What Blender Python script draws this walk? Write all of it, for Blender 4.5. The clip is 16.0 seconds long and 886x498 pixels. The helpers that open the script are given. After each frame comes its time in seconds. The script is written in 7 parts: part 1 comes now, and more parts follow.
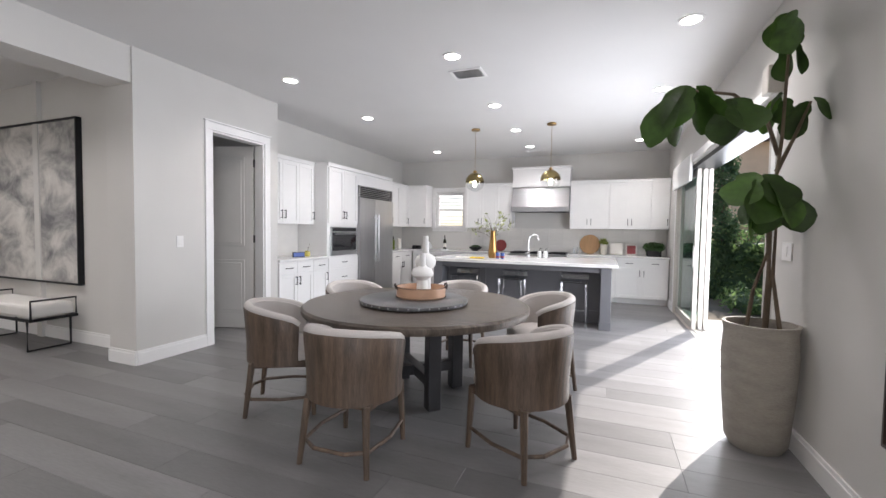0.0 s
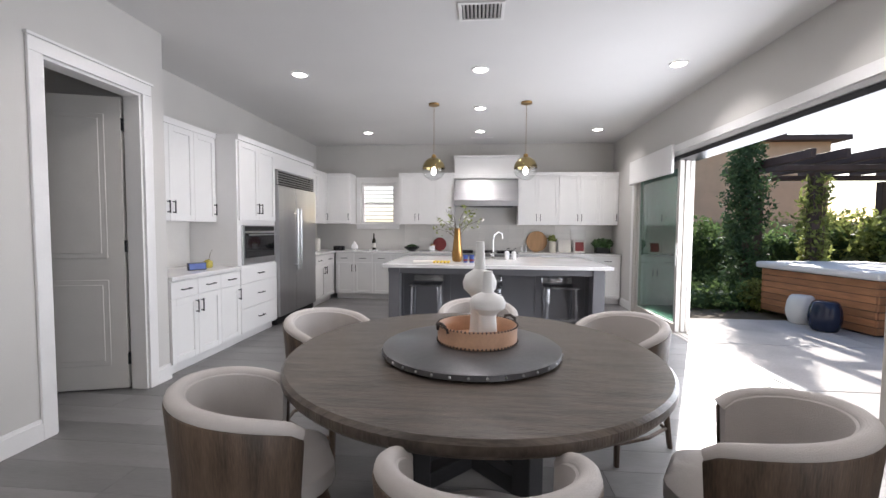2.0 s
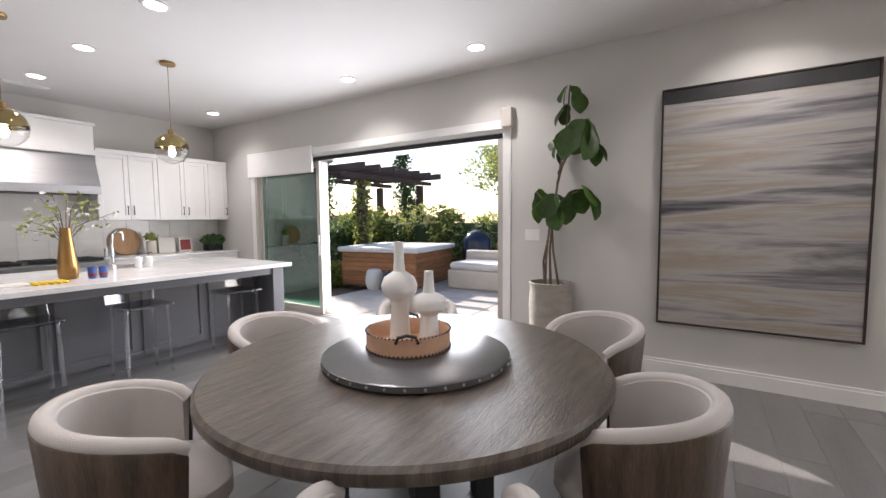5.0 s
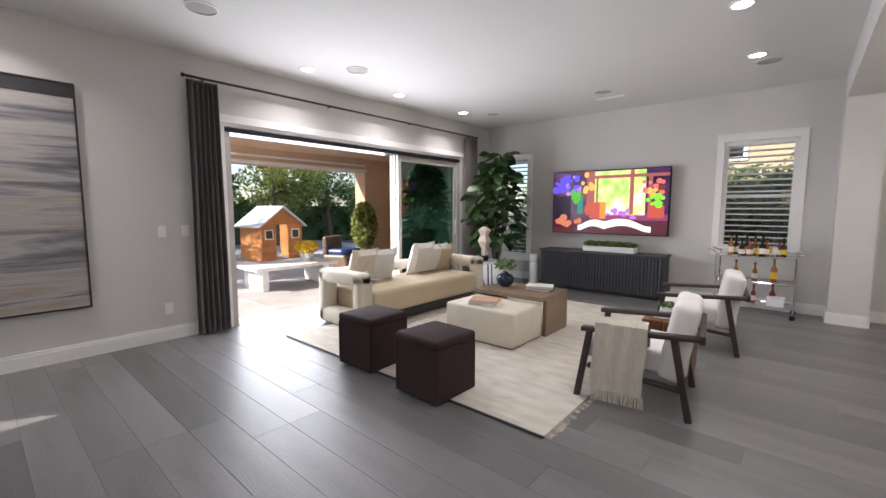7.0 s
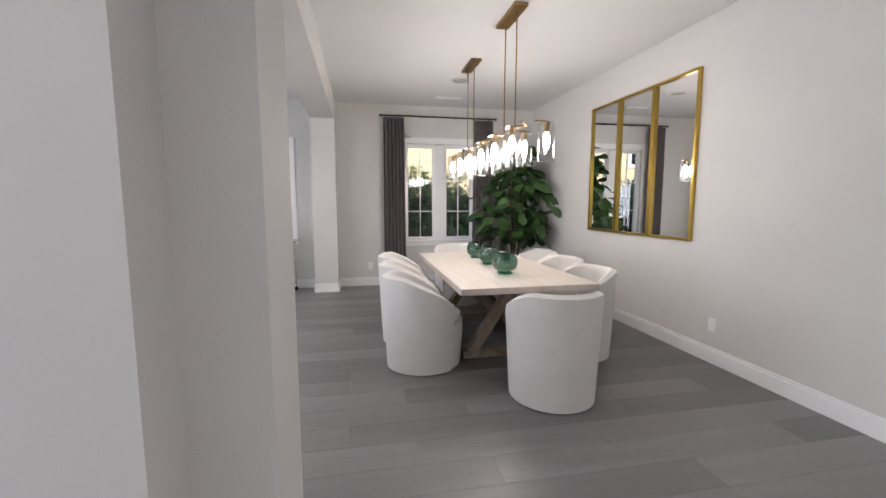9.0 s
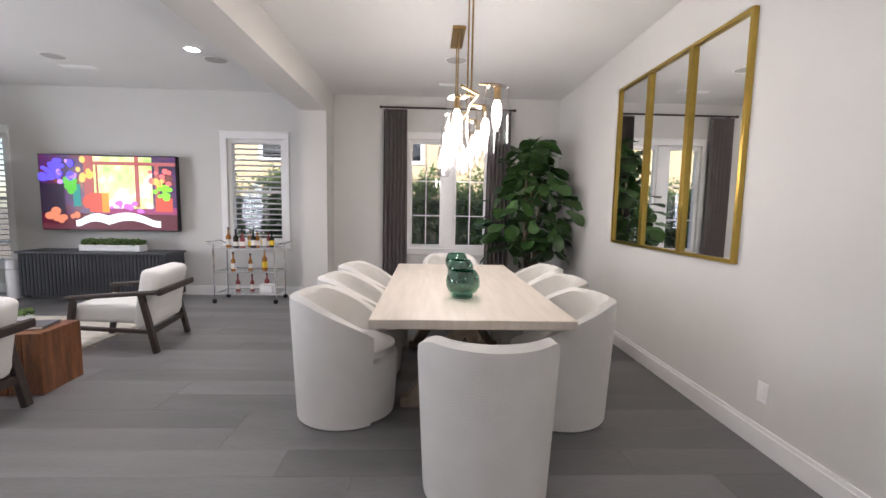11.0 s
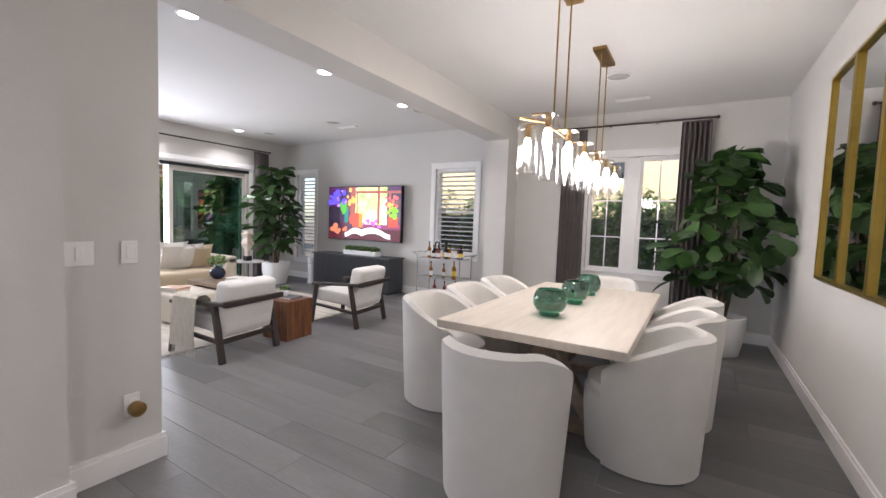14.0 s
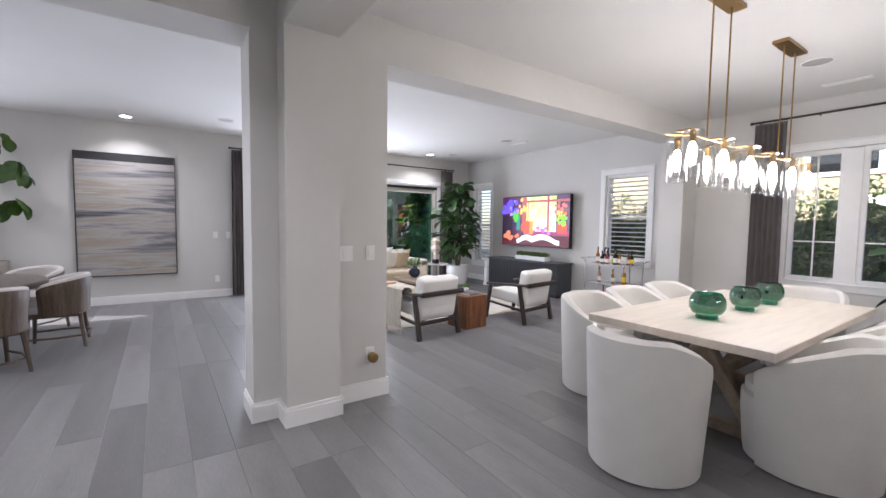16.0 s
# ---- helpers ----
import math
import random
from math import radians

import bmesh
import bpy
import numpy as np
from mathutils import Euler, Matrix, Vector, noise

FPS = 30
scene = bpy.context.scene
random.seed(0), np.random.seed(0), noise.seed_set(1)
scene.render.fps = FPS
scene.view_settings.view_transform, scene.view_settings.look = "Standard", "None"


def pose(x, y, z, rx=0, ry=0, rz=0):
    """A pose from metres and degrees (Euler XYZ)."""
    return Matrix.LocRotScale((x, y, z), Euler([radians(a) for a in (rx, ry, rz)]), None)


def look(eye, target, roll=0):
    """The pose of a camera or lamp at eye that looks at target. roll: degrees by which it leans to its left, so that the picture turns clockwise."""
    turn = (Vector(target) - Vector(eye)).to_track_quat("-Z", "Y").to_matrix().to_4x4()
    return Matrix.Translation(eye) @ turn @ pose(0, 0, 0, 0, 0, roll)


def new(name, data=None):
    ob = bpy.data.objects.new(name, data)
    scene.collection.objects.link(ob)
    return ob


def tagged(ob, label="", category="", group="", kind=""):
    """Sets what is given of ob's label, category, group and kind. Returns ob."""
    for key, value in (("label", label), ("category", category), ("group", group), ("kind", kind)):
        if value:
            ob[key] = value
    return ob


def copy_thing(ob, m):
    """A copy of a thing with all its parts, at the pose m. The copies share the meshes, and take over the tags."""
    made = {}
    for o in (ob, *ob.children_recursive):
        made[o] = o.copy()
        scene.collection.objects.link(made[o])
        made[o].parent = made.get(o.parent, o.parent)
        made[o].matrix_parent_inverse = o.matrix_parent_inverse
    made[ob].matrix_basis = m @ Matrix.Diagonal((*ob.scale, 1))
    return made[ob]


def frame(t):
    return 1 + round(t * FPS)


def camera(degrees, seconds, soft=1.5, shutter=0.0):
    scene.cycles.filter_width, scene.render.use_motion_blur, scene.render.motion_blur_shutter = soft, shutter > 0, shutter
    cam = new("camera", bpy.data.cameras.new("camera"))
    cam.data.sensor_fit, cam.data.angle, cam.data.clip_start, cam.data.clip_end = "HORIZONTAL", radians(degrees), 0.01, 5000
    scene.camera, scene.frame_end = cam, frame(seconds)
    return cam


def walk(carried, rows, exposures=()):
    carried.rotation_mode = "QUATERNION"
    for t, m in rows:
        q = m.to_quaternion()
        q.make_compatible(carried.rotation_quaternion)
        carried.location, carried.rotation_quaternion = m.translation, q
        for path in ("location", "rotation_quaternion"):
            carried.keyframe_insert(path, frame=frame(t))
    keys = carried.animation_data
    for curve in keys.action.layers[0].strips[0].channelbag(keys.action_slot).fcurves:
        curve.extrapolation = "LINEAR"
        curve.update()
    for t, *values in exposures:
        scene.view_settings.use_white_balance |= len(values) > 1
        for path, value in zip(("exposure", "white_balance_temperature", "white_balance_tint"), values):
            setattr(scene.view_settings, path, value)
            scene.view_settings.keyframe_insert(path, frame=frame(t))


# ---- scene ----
cam = camera(94.0, 16.0)
EXPOSURES = [(0.0, 0.8, 6300, 14), (2.5, 0.55, 6350, 15), (5.5, 0.75, 6550, 16), (7.0, 0.75, 6300, 16), (9.0, 1.0, 6050, 16), (12.5, 1.06, 6150, 17), (14.5, 1.13, 6050, 17), (16.0, 1.22, 5850, 16)]
PATH = [
    (0, (0.802, -0.339, 1.35), (0.073, 1.52, 1.265), 0.9),
    (0.5, (0.464, -0.038, 1.365), (-0.251, 1.826, 1.27), 0.9),
    (1, (0.115, 0.245, 1.365), (-0.554, 2.127, 1.274), 0.8),
    (1.5, (-0.263, 0.476, 1.395), (-0.736, 2.415, 1.284), 0.7),
    (2, (-0.61, 0.675, 1.38), (-0.789, 2.665, 1.278), 0.4),
    (2.5, (-0.92, 0.888, 1.378), (-0.746, 2.878, 1.281), 0.2),
    (3, (-1.25, 1.038, 1.38), (-0.743, 2.971, 1.276), 0.1),
    (3.2, (-1.36, 1.11, 1.378), (-0.732, 3.006, 1.271), 0.1),
    (5.3, (-2.341, 1.601, 1.427), (-0.468, 2.287, 1.267), -0.3),
    (5.5, (-2.42, 1.587, 1.433), (-0.463, 1.962, 1.26), -0.05),
    (6, (-2.678, 1.367, 1.454), (-0.719, 1.014, 1.253), 0.4),
    (6.5, (-2.929, 1.25, 1.418), (-1.212, 0.243, 1.226), 0.3),
    (7, (-3.115, 1.288, 1.414), (-1.81, -0.217, 1.216), 0.05),
    (7.5, (-3.368, 1.328, 1.417), (-2.566, -0.492, 1.203), 0.15),
    (8, (-3.638, 1.306, 1.42), (-3.327, -0.659, 1.211), 0.25),
    (8.5, (-3.962, 1.259, 1.412), (-4.062, -0.728, 1.203), 0.0),
    (9, (-4.159, 1.143, 1.421), (-4.544, -0.807, 1.198), 0.0),
    (11.5, (-5.455, 0.205, 1.37), (-5.325, -1.781, 1.182), 1.3),
    (12, (-5.63, 0.094, 1.388), (-5.243, -1.859, 1.204), 1.4),
    (12.5, (-5.791, 0.022, 1.392), (-5.148, -1.865, 1.227), 1.8),
    (13, (-5.974, 0.077, 1.385), (-5.16, -1.742, 1.224), 2.1),
    (13.5, (-6.14, 0.286, 1.401), (-5.201, -1.472, 1.248), 2.05),
    (14, (-6.338, 0.425, 1.41), (-5.299, -1.277, 1.277), 2.0),
    (14.5, (-6.562, 0.506, 1.421), (-5.426, -1.135, 1.296), 1.5),
    (15, (-6.693, 0.622, 1.434), (-5.43, -0.924, 1.317), 1.3),
    (15.5, (-6.801, 0.751, 1.429), (-5.35, -0.62, 1.306), 1.0),
    (16, (-6.847, 0.832, 1.432), (-5.204, -0.302, 1.31), 0.8),
]
walk(cam, [(t, look(eye, target, roll)) for t, eye, target, roll in PATH], exposures=EXPOSURES)
# ---------- world and light ----------
SUN_WAY = Vector((-1.0, -2.0, -1.45)).normalized()
world = bpy.data.worlds.new("world")
scene.world = world
world.use_nodes = True
wn = world.node_tree
sky = wn.nodes.new("ShaderNodeTexSky")
sky.sky_type, sky.sun_disc = "NISHITA", False
sky.sun_elevation = math.asin(-SUN_WAY.z)
sky.sun_rotation = math.atan2(-SUN_WAY.x, -SUN_WAY.y)
wn.links.new(sky.outputs[0], wn.nodes["Background"].inputs[0])
wn.nodes["Background"].inputs[1].default_value = 0.15
sun = new("sun", bpy.data.lights.new("sun", "SUN"))
sun.data.energy, sun.data.angle, sun.data.color = 5.0, radians(0.6), (1.0, 0.94, 0.85)
sun.matrix_world = look((8, 14, 12), Vector((8, 14, 12)) + SUN_WAY)


def window_light(name, x, y, z, w, h, aim, energy, col=(0.92, 0.96, 1.0)):
    d = bpy.data.lights.new(name, "AREA")
    d.shape, d.size, d.size_y, d.energy, d.color = "RECTANGLE", w, h, energy, col
    ob = new(name, d)
    ob.matrix_world = look((x, y, z), (x + aim[0], y + aim[1], z))
    return ob


window_light("sky_light_kitchen", 2.3, 4.95, 1.2, 2.9, 2.2, (-1, 0), 90)
window_light("sky_light_living", 2.3, -2.1, 1.2, 2.7, 2.2, (-1, 0), 98)


# ---------- materials ----------
def mat(name, col, rough=0.5, metal=0.0, var=0.12, scale=6.0, bump=0.1, fine=60.0, stretch=(1, 1, 1), spec=0.5, per=0.0, sheen=0.0, col2=None, coat=0.0, trans=0.0):
    m = bpy.data.materials.new(name)
    m.use_nodes = True
    nt = m.node_tree
    b = nt.nodes["Principled BSDF"]
    b.inputs["Roughness"].default_value = rough
    b.inputs["Metallic"].default_value = metal
    b.inputs["Specular IOR Level"].default_value = spec
    b.inputs["Sheen Weight"].default_value = sheen
    b.inputs["Coat Weight"].default_value = coat
    tc = nt.nodes.new("ShaderNodeTexCoord")
    mp = nt.nodes.new("ShaderNodeMapping")
    mp.inputs["Scale"].default_value = stretch
    nt.links.new(tc.outputs["Object"], mp.inputs[0])
    big = nt.nodes.new("ShaderNodeTexNoise")
    big.inputs["Scale"].default_value = scale
    big.inputs["Detail"].default_value = 5
    small = nt.nodes.new("ShaderNodeTexNoise")
    small.inputs["Scale"].default_value = fine
    small.inputs["Detail"].default_value = 3
    for n in (big, small):
        nt.links.new(mp.outputs[0], n.inputs["Vector"])
    mix = nt.nodes.new("ShaderNodeMix")
    mix.data_type = "RGBA"
    c2 = col2 or [c * (1 - var) for c in col]
    c1 = col if col2 else [min(1, c * (1 + var * 0.6)) for c in col]
    mix.inputs[6].default_value, mix.inputs[7].default_value = (*c1, 1), (*c2, 1)
    add = nt.nodes.new("ShaderNodeMath")
    add.operation = "MULTIPLY_ADD"
    nt.links.new(small.outputs[0], add.inputs[0])
    add.inputs[1].default_value = 0.5
    nt.links.new(big.outputs[0], add.inputs[2])
    rng = nt.nodes.new("ShaderNodeMapRange")
    rng.inputs[1].default_value, rng.inputs[2].default_value = 0.5, 1.0
    nt.links.new(add.outputs[0], rng.inputs[0])
    nt.links.new(rng.outputs[0], mix.inputs[0])
    out = mix.outputs[2]
    if per:
        oi = nt.nodes.new("ShaderNodeObjectInfo")
        geo = nt.nodes.new("ShaderNodeNewGeometry")
        s = nt.nodes.new("ShaderNodeMath")
        s.operation = "ADD"
        nt.links.new(oi.outputs["Random"], s.inputs[0])
        nt.links.new(geo.outputs["Random Per Island"], s.inputs[1])
        fr = nt.nodes.new("ShaderNodeMath")
        fr.operation = "FRACT"
        nt.links.new(s.outputs[0], fr.inputs[0])
        r2 = nt.nodes.new("ShaderNodeMapRange")
        r2.inputs[3].default_value, r2.inputs[4].default_value = 1 - per, 1 + per
        nt.links.new(fr.outputs[0], r2.inputs[0])
        hsv = nt.nodes.new("ShaderNodeHueSaturation")
        nt.links.new(r2.outputs[0], hsv.inputs["Value"])
        nt.links.new(out, hsv.inputs["Color"])
        out = hsv.outputs[0]
    nt.links.new(out, b.inputs["Base Color"])
    if trans:
        tl = nt.nodes.new("ShaderNodeBsdfTranslucent")
        nt.links.new(out, tl.inputs[0])
        mx = nt.nodes.new("ShaderNodeMixShader")
        mx.inputs[0].default_value = trans
        nt.links.new(b.outputs[0], mx.inputs[1])
        nt.links.new(tl.outputs[0], mx.inputs[2])
        nt.links.new(mx.outputs[0], nt.nodes["Material Output"].inputs[0])
    if bump:
        bn = nt.nodes.new("ShaderNodeBump")
        bn.inputs["Strength"].default_value = bump
        bn.inputs["Distance"].default_value = 0.01
        nt.links.new(small.outputs[0], bn.inputs["Height"])
        nt.links.new(bn.outputs[0], b.inputs["Normal"])
    return m


def glass_mat(name, col, rough=0.0, base=0.05, ior=1.45, thin=True):
    m = bpy.data.materials.new(name)
    m.use_nodes = True
    nt = m.node_tree
    nt.nodes.remove(nt.nodes["Principled BSDF"])
    o = nt.nodes["Material Output"]
    if thin:
        tr = nt.nodes.new("ShaderNodeBsdfTransparent")
        tr.inputs[0].default_value = (*col, 1)
        gl = nt.nodes.new("ShaderNodeBsdfGlossy")
        gl.inputs["Roughness"].default_value = rough
        lw = nt.nodes.new("ShaderNodeLayerWeight")
        lw.inputs[0].default_value = 0.5
        pw = nt.nodes.new("ShaderNodeMath")
        pw.operation, pw.inputs[1].default_value = "POWER", 4.0
        nt.links.new(lw.outputs["Facing"], pw.inputs[0])
        fr = nt.nodes.new("ShaderNodeMath")
        fr.operation, fr.inputs[1].default_value, fr.inputs[2].default_value, fr.use_clamp = "MULTIPLY_ADD", 0.75, base, True
        nt.links.new(pw.outputs[0], fr.inputs[0])
        mx = nt.nodes.new("ShaderNodeMixShader")
        nt.links.new(fr.outputs[0], mx.inputs[0])
        nt.links.new(tr.outputs[0], mx.inputs[1])
        nt.links.new(gl.outputs[0], mx.inputs[2])
        nt.links.new(mx.outputs[0], o.inputs[0])
    else:
        g = nt.nodes.new("ShaderNodeBsdfGlass")
        g.inputs[0].default_value = (*col, 1)
        g.inputs["IOR"].default_value = ior
        nt.links.new(g.outputs[0], o.inputs[0])
    return m


def glow(name, col, strength):
    m = bpy.data.materials.new(name)
    m.use_nodes = True
    b = m.node_tree.nodes["Principled BSDF"]
    b.inputs["Base Color"].default_value = (0.02, 0.02, 0.02, 1)
    b.inputs["Emission Color"].default_value = (*col, 1)
    b.inputs["Emission Strength"].default_value = strength
    return m


WALL = mat("wall_paint", (0.60, 0.585, 0.56), 0.75, var=0.04, scale=1.5, bump=0.12, fine=140)
CEIL = mat("ceiling_paint", (0.70, 0.69, 0.68), 0.85, var=0.03, scale=1.2, bump=0.1, fine=120)
TRIM = mat("white_trim", (0.80, 0.79, 0.78), 0.4, var=0.03, bump=0.02)
PLANK = mat("grey_oak", (0.165, 0.160, 0.160), 0.38, var=0.22, scale=1.6, bump=0.1, fine=30, stretch=(0.5, 3.5, 1), per=0.22)
GAP = mat("plank_gap", (0.085, 0.08, 0.078), 0.7)
CAB = mat("white_lacquer", (0.82, 0.81, 0.80), 0.32, var=0.02, bump=0.01)
ISLE = mat("grey_lacquer", (0.135, 0.135, 0.145), 0.4, var=0.06, bump=0.02)
QUARTZ = mat("white_quartz", (0.80, 0.79, 0.78), 0.18, var=0.1, scale=3, bump=0.0, col2=(0.62, 0.61, 0.60))
SPLASH = mat("glazed_tile", (0.72, 0.70, 0.67), 0.15, var=0.06, scale=5, bump=0.02, per=0.04)
STEEL = mat("brushed_steel", (0.50, 0.50, 0.51), 0.28, 1.0, var=0.12, scale=3, bump=0.03, fine=90, stretch=(1, 1, 0.05))
BLACKM = mat("black_metal", (0.02, 0.02, 0.022), 0.4, 0.6, var=0.1, bump=0.02)
DGLASS = mat("black_glass", (0.012, 0.012, 0.014), 0.05, var=0.1, bump=0)
HOODS = mat("satin_steel", (0.42, 0.42, 0.43), 0.48, 1.0, var=0.12, scale=3, bump=0.03, fine=90, stretch=(0.05, 1, 1))
CHROME = mat("chrome", (0.75, 0.75, 0.76), 0.08, 1.0, var=0.03, bump=0)
BRASS = mat("aged_brass", (0.36, 0.23, 0.09), 0.36, 1.0, var=0.12, scale=9, bump=0.02)
GOLD = mat("gold_frame", (0.50, 0.35, 0.08), 0.3, 1.0, var=0.12, scale=8, bump=0.03)
MIRROR = mat("mirror", (0.9, 0.91, 0.91), 0.01, 1.0, var=0.0, bump=0)
DOORP = mat("door_paint", (0.62, 0.60, 0.57), 0.45, var=0.03, bump=0.02)
OAKD = mat("weathered_oak", (0.105, 0.07, 0.047), 0.5, var=0.6, scale=4, bump=0.25, fine=30, stretch=(7, 7, 0.6))
TABLEW = mat("table_oak", (0.105, 0.083, 0.066), 0.28, var=0.65, scale=4.5, bump=0.3, fine=26, stretch=(1.1, 8, 1))
TABLEB = mat("dark_base", (0.035, 0.034, 0.036), 0.45, var=0.2, bump=0.05)
ZINC = mat("zinc_top", (0.13, 0.13, 0.135), 0.3, 0.5, var=0.2, scale=4, bump=0.04)
LINEN = mat("grey_linen", (0.52, 0.485, 0.46), 0.9, var=0.08, scale=5, bump=0.35, fine=260, sheen=0.05)
IVORY = mat("ivory_boucle", (0.72, 0.70, 0.665), 0.95, var=0.05, scale=6, bump=0.5, fine=220, sheen=0.05)
CREAM = mat("cream_linen", (0.66, 0.60, 0.50), 0.92, var=0.07, scale=5, bump=0.35, fine=240, sheen=0.05)
SEATTAN = mat("tan_velvet", (0.52, 0.43, 0.30), 0.85, var=0.08, scale=4, bump=0.2, fine=200, sheen=0.05)
PILLOW = mat("oatmeal_weave", (0.68, 0.62, 0.53), 0.95, var=0.1, scale=10, bump=0.5, fine=180)
BROWN = mat("chocolate_velvet", (0.028, 0.011, 0.011), 0.9, var=0.3, scale=7, bump=0.25, fine=120, sheen=0.0)
RUGM = mat("wool_rug", (0.66, 0.61, 0.53), 0.98, var=0.2, scale=5, bump=0.7, fine=130, stretch=(1, 2.5, 1))
DARKW = mat("espresso_wood", (0.036, 0.024, 0.019), 0.45, var=0.3, scale=4, bump=0.1, stretch=(2, 2, 6))
MIDW = mat("walnut_veneer", (0.22, 0.155, 0.10), 0.45, var=0.25, scale=3, bump=0.1, fine=40, stretch=(5, 0.8, 0.8))
LOGW = mat("rosewood_block", (0.26, 0.10, 0.035), 0.35, var=0.55, scale=6, bump=0.2, fine=30, stretch=(4, 4, 0.5), col2=(0.07, 0.025, 0.012))
PALEW = mat("bleached_oak", (0.62, 0.56, 0.49), 0.5, var=0.1, scale=3, bump=0.08, fine=40, stretch=(8, 0.8, 1))
CONSOLE = mat("charcoal_oak", (0.045, 0.048, 0.056), 0.5, var=0.25, scale=4, bump=0.15, stretch=(3, 3, 0.6))
CURT = mat("taupe_drape", (0.155, 0.135, 0.13), 0.9, var=0.1, scale=6, bump=0.2, fine=200)
POTC = mat("concrete", (0.36, 0.33, 0.29), 0.85, var=0.2, scale=5, bump=0.4, fine=45, stretch=(1, 1, 3))
POTW = mat("white_ceramic", (0.80, 0.80, 0.80), 0.35, var=0.03, bump=0.02)
SOIL = mat("soil", (0.06, 0.045, 0.03), 0.95, var=0.5, scale=20, bump=0.8)
BARK = mat("bark", (0.16, 0.12, 0.085), 0.9, var=0.4, scale=14, bump=0.6, stretch=(1, 1, 0.3))
LEAF = mat("fig_leaf", (0.045, 0.095, 0.016), 0.42, var=0.45, scale=9, bump=0.3, fine=24, per=0.5, trans=0.3)
LEAFD = mat("dark_leaf", (0.032, 0.078, 0.018), 0.4, var=0.3, scale=8, bump=0.15, fine=30, per=0.4)
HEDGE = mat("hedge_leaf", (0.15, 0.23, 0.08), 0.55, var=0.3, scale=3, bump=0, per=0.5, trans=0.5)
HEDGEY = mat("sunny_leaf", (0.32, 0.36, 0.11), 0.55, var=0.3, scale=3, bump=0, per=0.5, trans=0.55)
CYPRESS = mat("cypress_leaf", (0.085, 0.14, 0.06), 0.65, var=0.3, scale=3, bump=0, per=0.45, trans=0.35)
PATIO = mat("patio_stone", (0.46, 0.44, 0.42), 0.85, var=0.2, scale=2, bump=0.15, fine=40, per=0.08)
GROUND = mat("garden_soil", (0.16, 0.13, 0.09), 0.95, var=0.3, scale=1, bump=0.4)
STUCCO = mat("peach_stucco", (0.66, 0.46, 0.31), 0.9, var=0.08, scale=3, bump=0.3, fine=90)
STUCCOY = mat("yellow_stucco", (0.52, 0.41, 0.25), 0.9, var=0.08, scale=3, bump=0.3, fine=90)
CEDAR = mat("cedar", (0.42, 0.19, 0.085), 0.55, var=0.3, scale=4, bump=0.12, stretch=(1, 1, 6), per=0.2)
PERG = mat("stained_beam", (0.085, 0.055, 0.048), 0.7, var=0.25, scale=4, bump=0.15)
WHITEM = mat("matt_white", (0.80, 0.79, 0.77), 0.6, var=0.03, bump=0.05)
ALU = mat("bronze_aluminium", (0.50, 0.47, 0.43), 0.45, 0.2, var=0.05, bump=0.02)
NAVY = mat("navy_glaze", (0.015, 0.022, 0.05), 0.15, var=0.2, bump=0.02)
PAPER = mat("paper", (0.72, 0.69, 0.64), 0.8, var=0.05, bump=0.05)
RED = mat("dark_red", (0.22, 0.03, 0.03), 0.5, var=0.2)
GREENC = mat("green_enamel", (0.16, 0.21, 0.02), 0.35, var=0.1)
AMBER = mat("amber_liquor", (0.30, 0.12, 0.02), 0.1, var=0.2, bump=0)
BOTTLE = mat("dark_bottle", (0.02, 0.018, 0.012), 0.08, var=0.2, bump=0)
BLUEP = mat("blue_label", (0.05, 0.10, 0.35), 0.4, var=0.3)
LEATHER = mat("blush_leather", (0.55, 0.33, 0.21), 0.45, var=0.15, scale=8, bump=0.1)
FLOWERY = mat("yellow_flower", (0.75, 0.50, 0.02), 0.7, var=0.2)
ORNGW = mat("orange_cedar", (0.58, 0.24, 0.07), 0.6, var=0.2, scale=4, bump=0.1, per=0.15)
CLEAR = glass_mat("clear_glass", (0.97, 0.98, 0.98))
GREENGL = glass_mat("tinted_glass", (0.50, 0.68, 0.62), base=0.16)
ACRYL = glass_mat("acrylic", (0.90, 0.92, 0.94), rough=0.05, base=0.2)
TEAL = glass_mat("teal_glass", (0.24, 0.56, 0.44), base=0.16)
SHADEG = glass_mat("shade_glass", (0.93, 0.93, 0.92), base=0.2)
LAMP = glow("lamp_lens", (1.0, 0.95, 0.88), 14)
BULB = glow("bulb", (1.0, 0.90, 0.76), 40)


# ---------- builders ----------
def part(name, bm, material, parent=None, label="", smooth=False):
    me = bpy.data.meshes.new(name)
    bmesh.ops.recalc_face_normals(bm, faces=bm.faces)
    if smooth:
        for f in bm.faces:
            f.smooth = True
    bm.to_mesh(me)
    bm.free()
    me.materials.append(material)
    ob = new(name, me)
    if parent:
        ob.parent = parent
    if label:
        ob["label"] = label
    if smooth:
        me.set_sharp_from_angle(angle=radians(40))
    return ob


def thing(name, label, category, m=None, group="", kind=""):
    ob = new(name)
    ob.empty_display_size = 0.1
    ob.matrix_world = m or Matrix()
    return tagged(ob, label, category, group, kind)


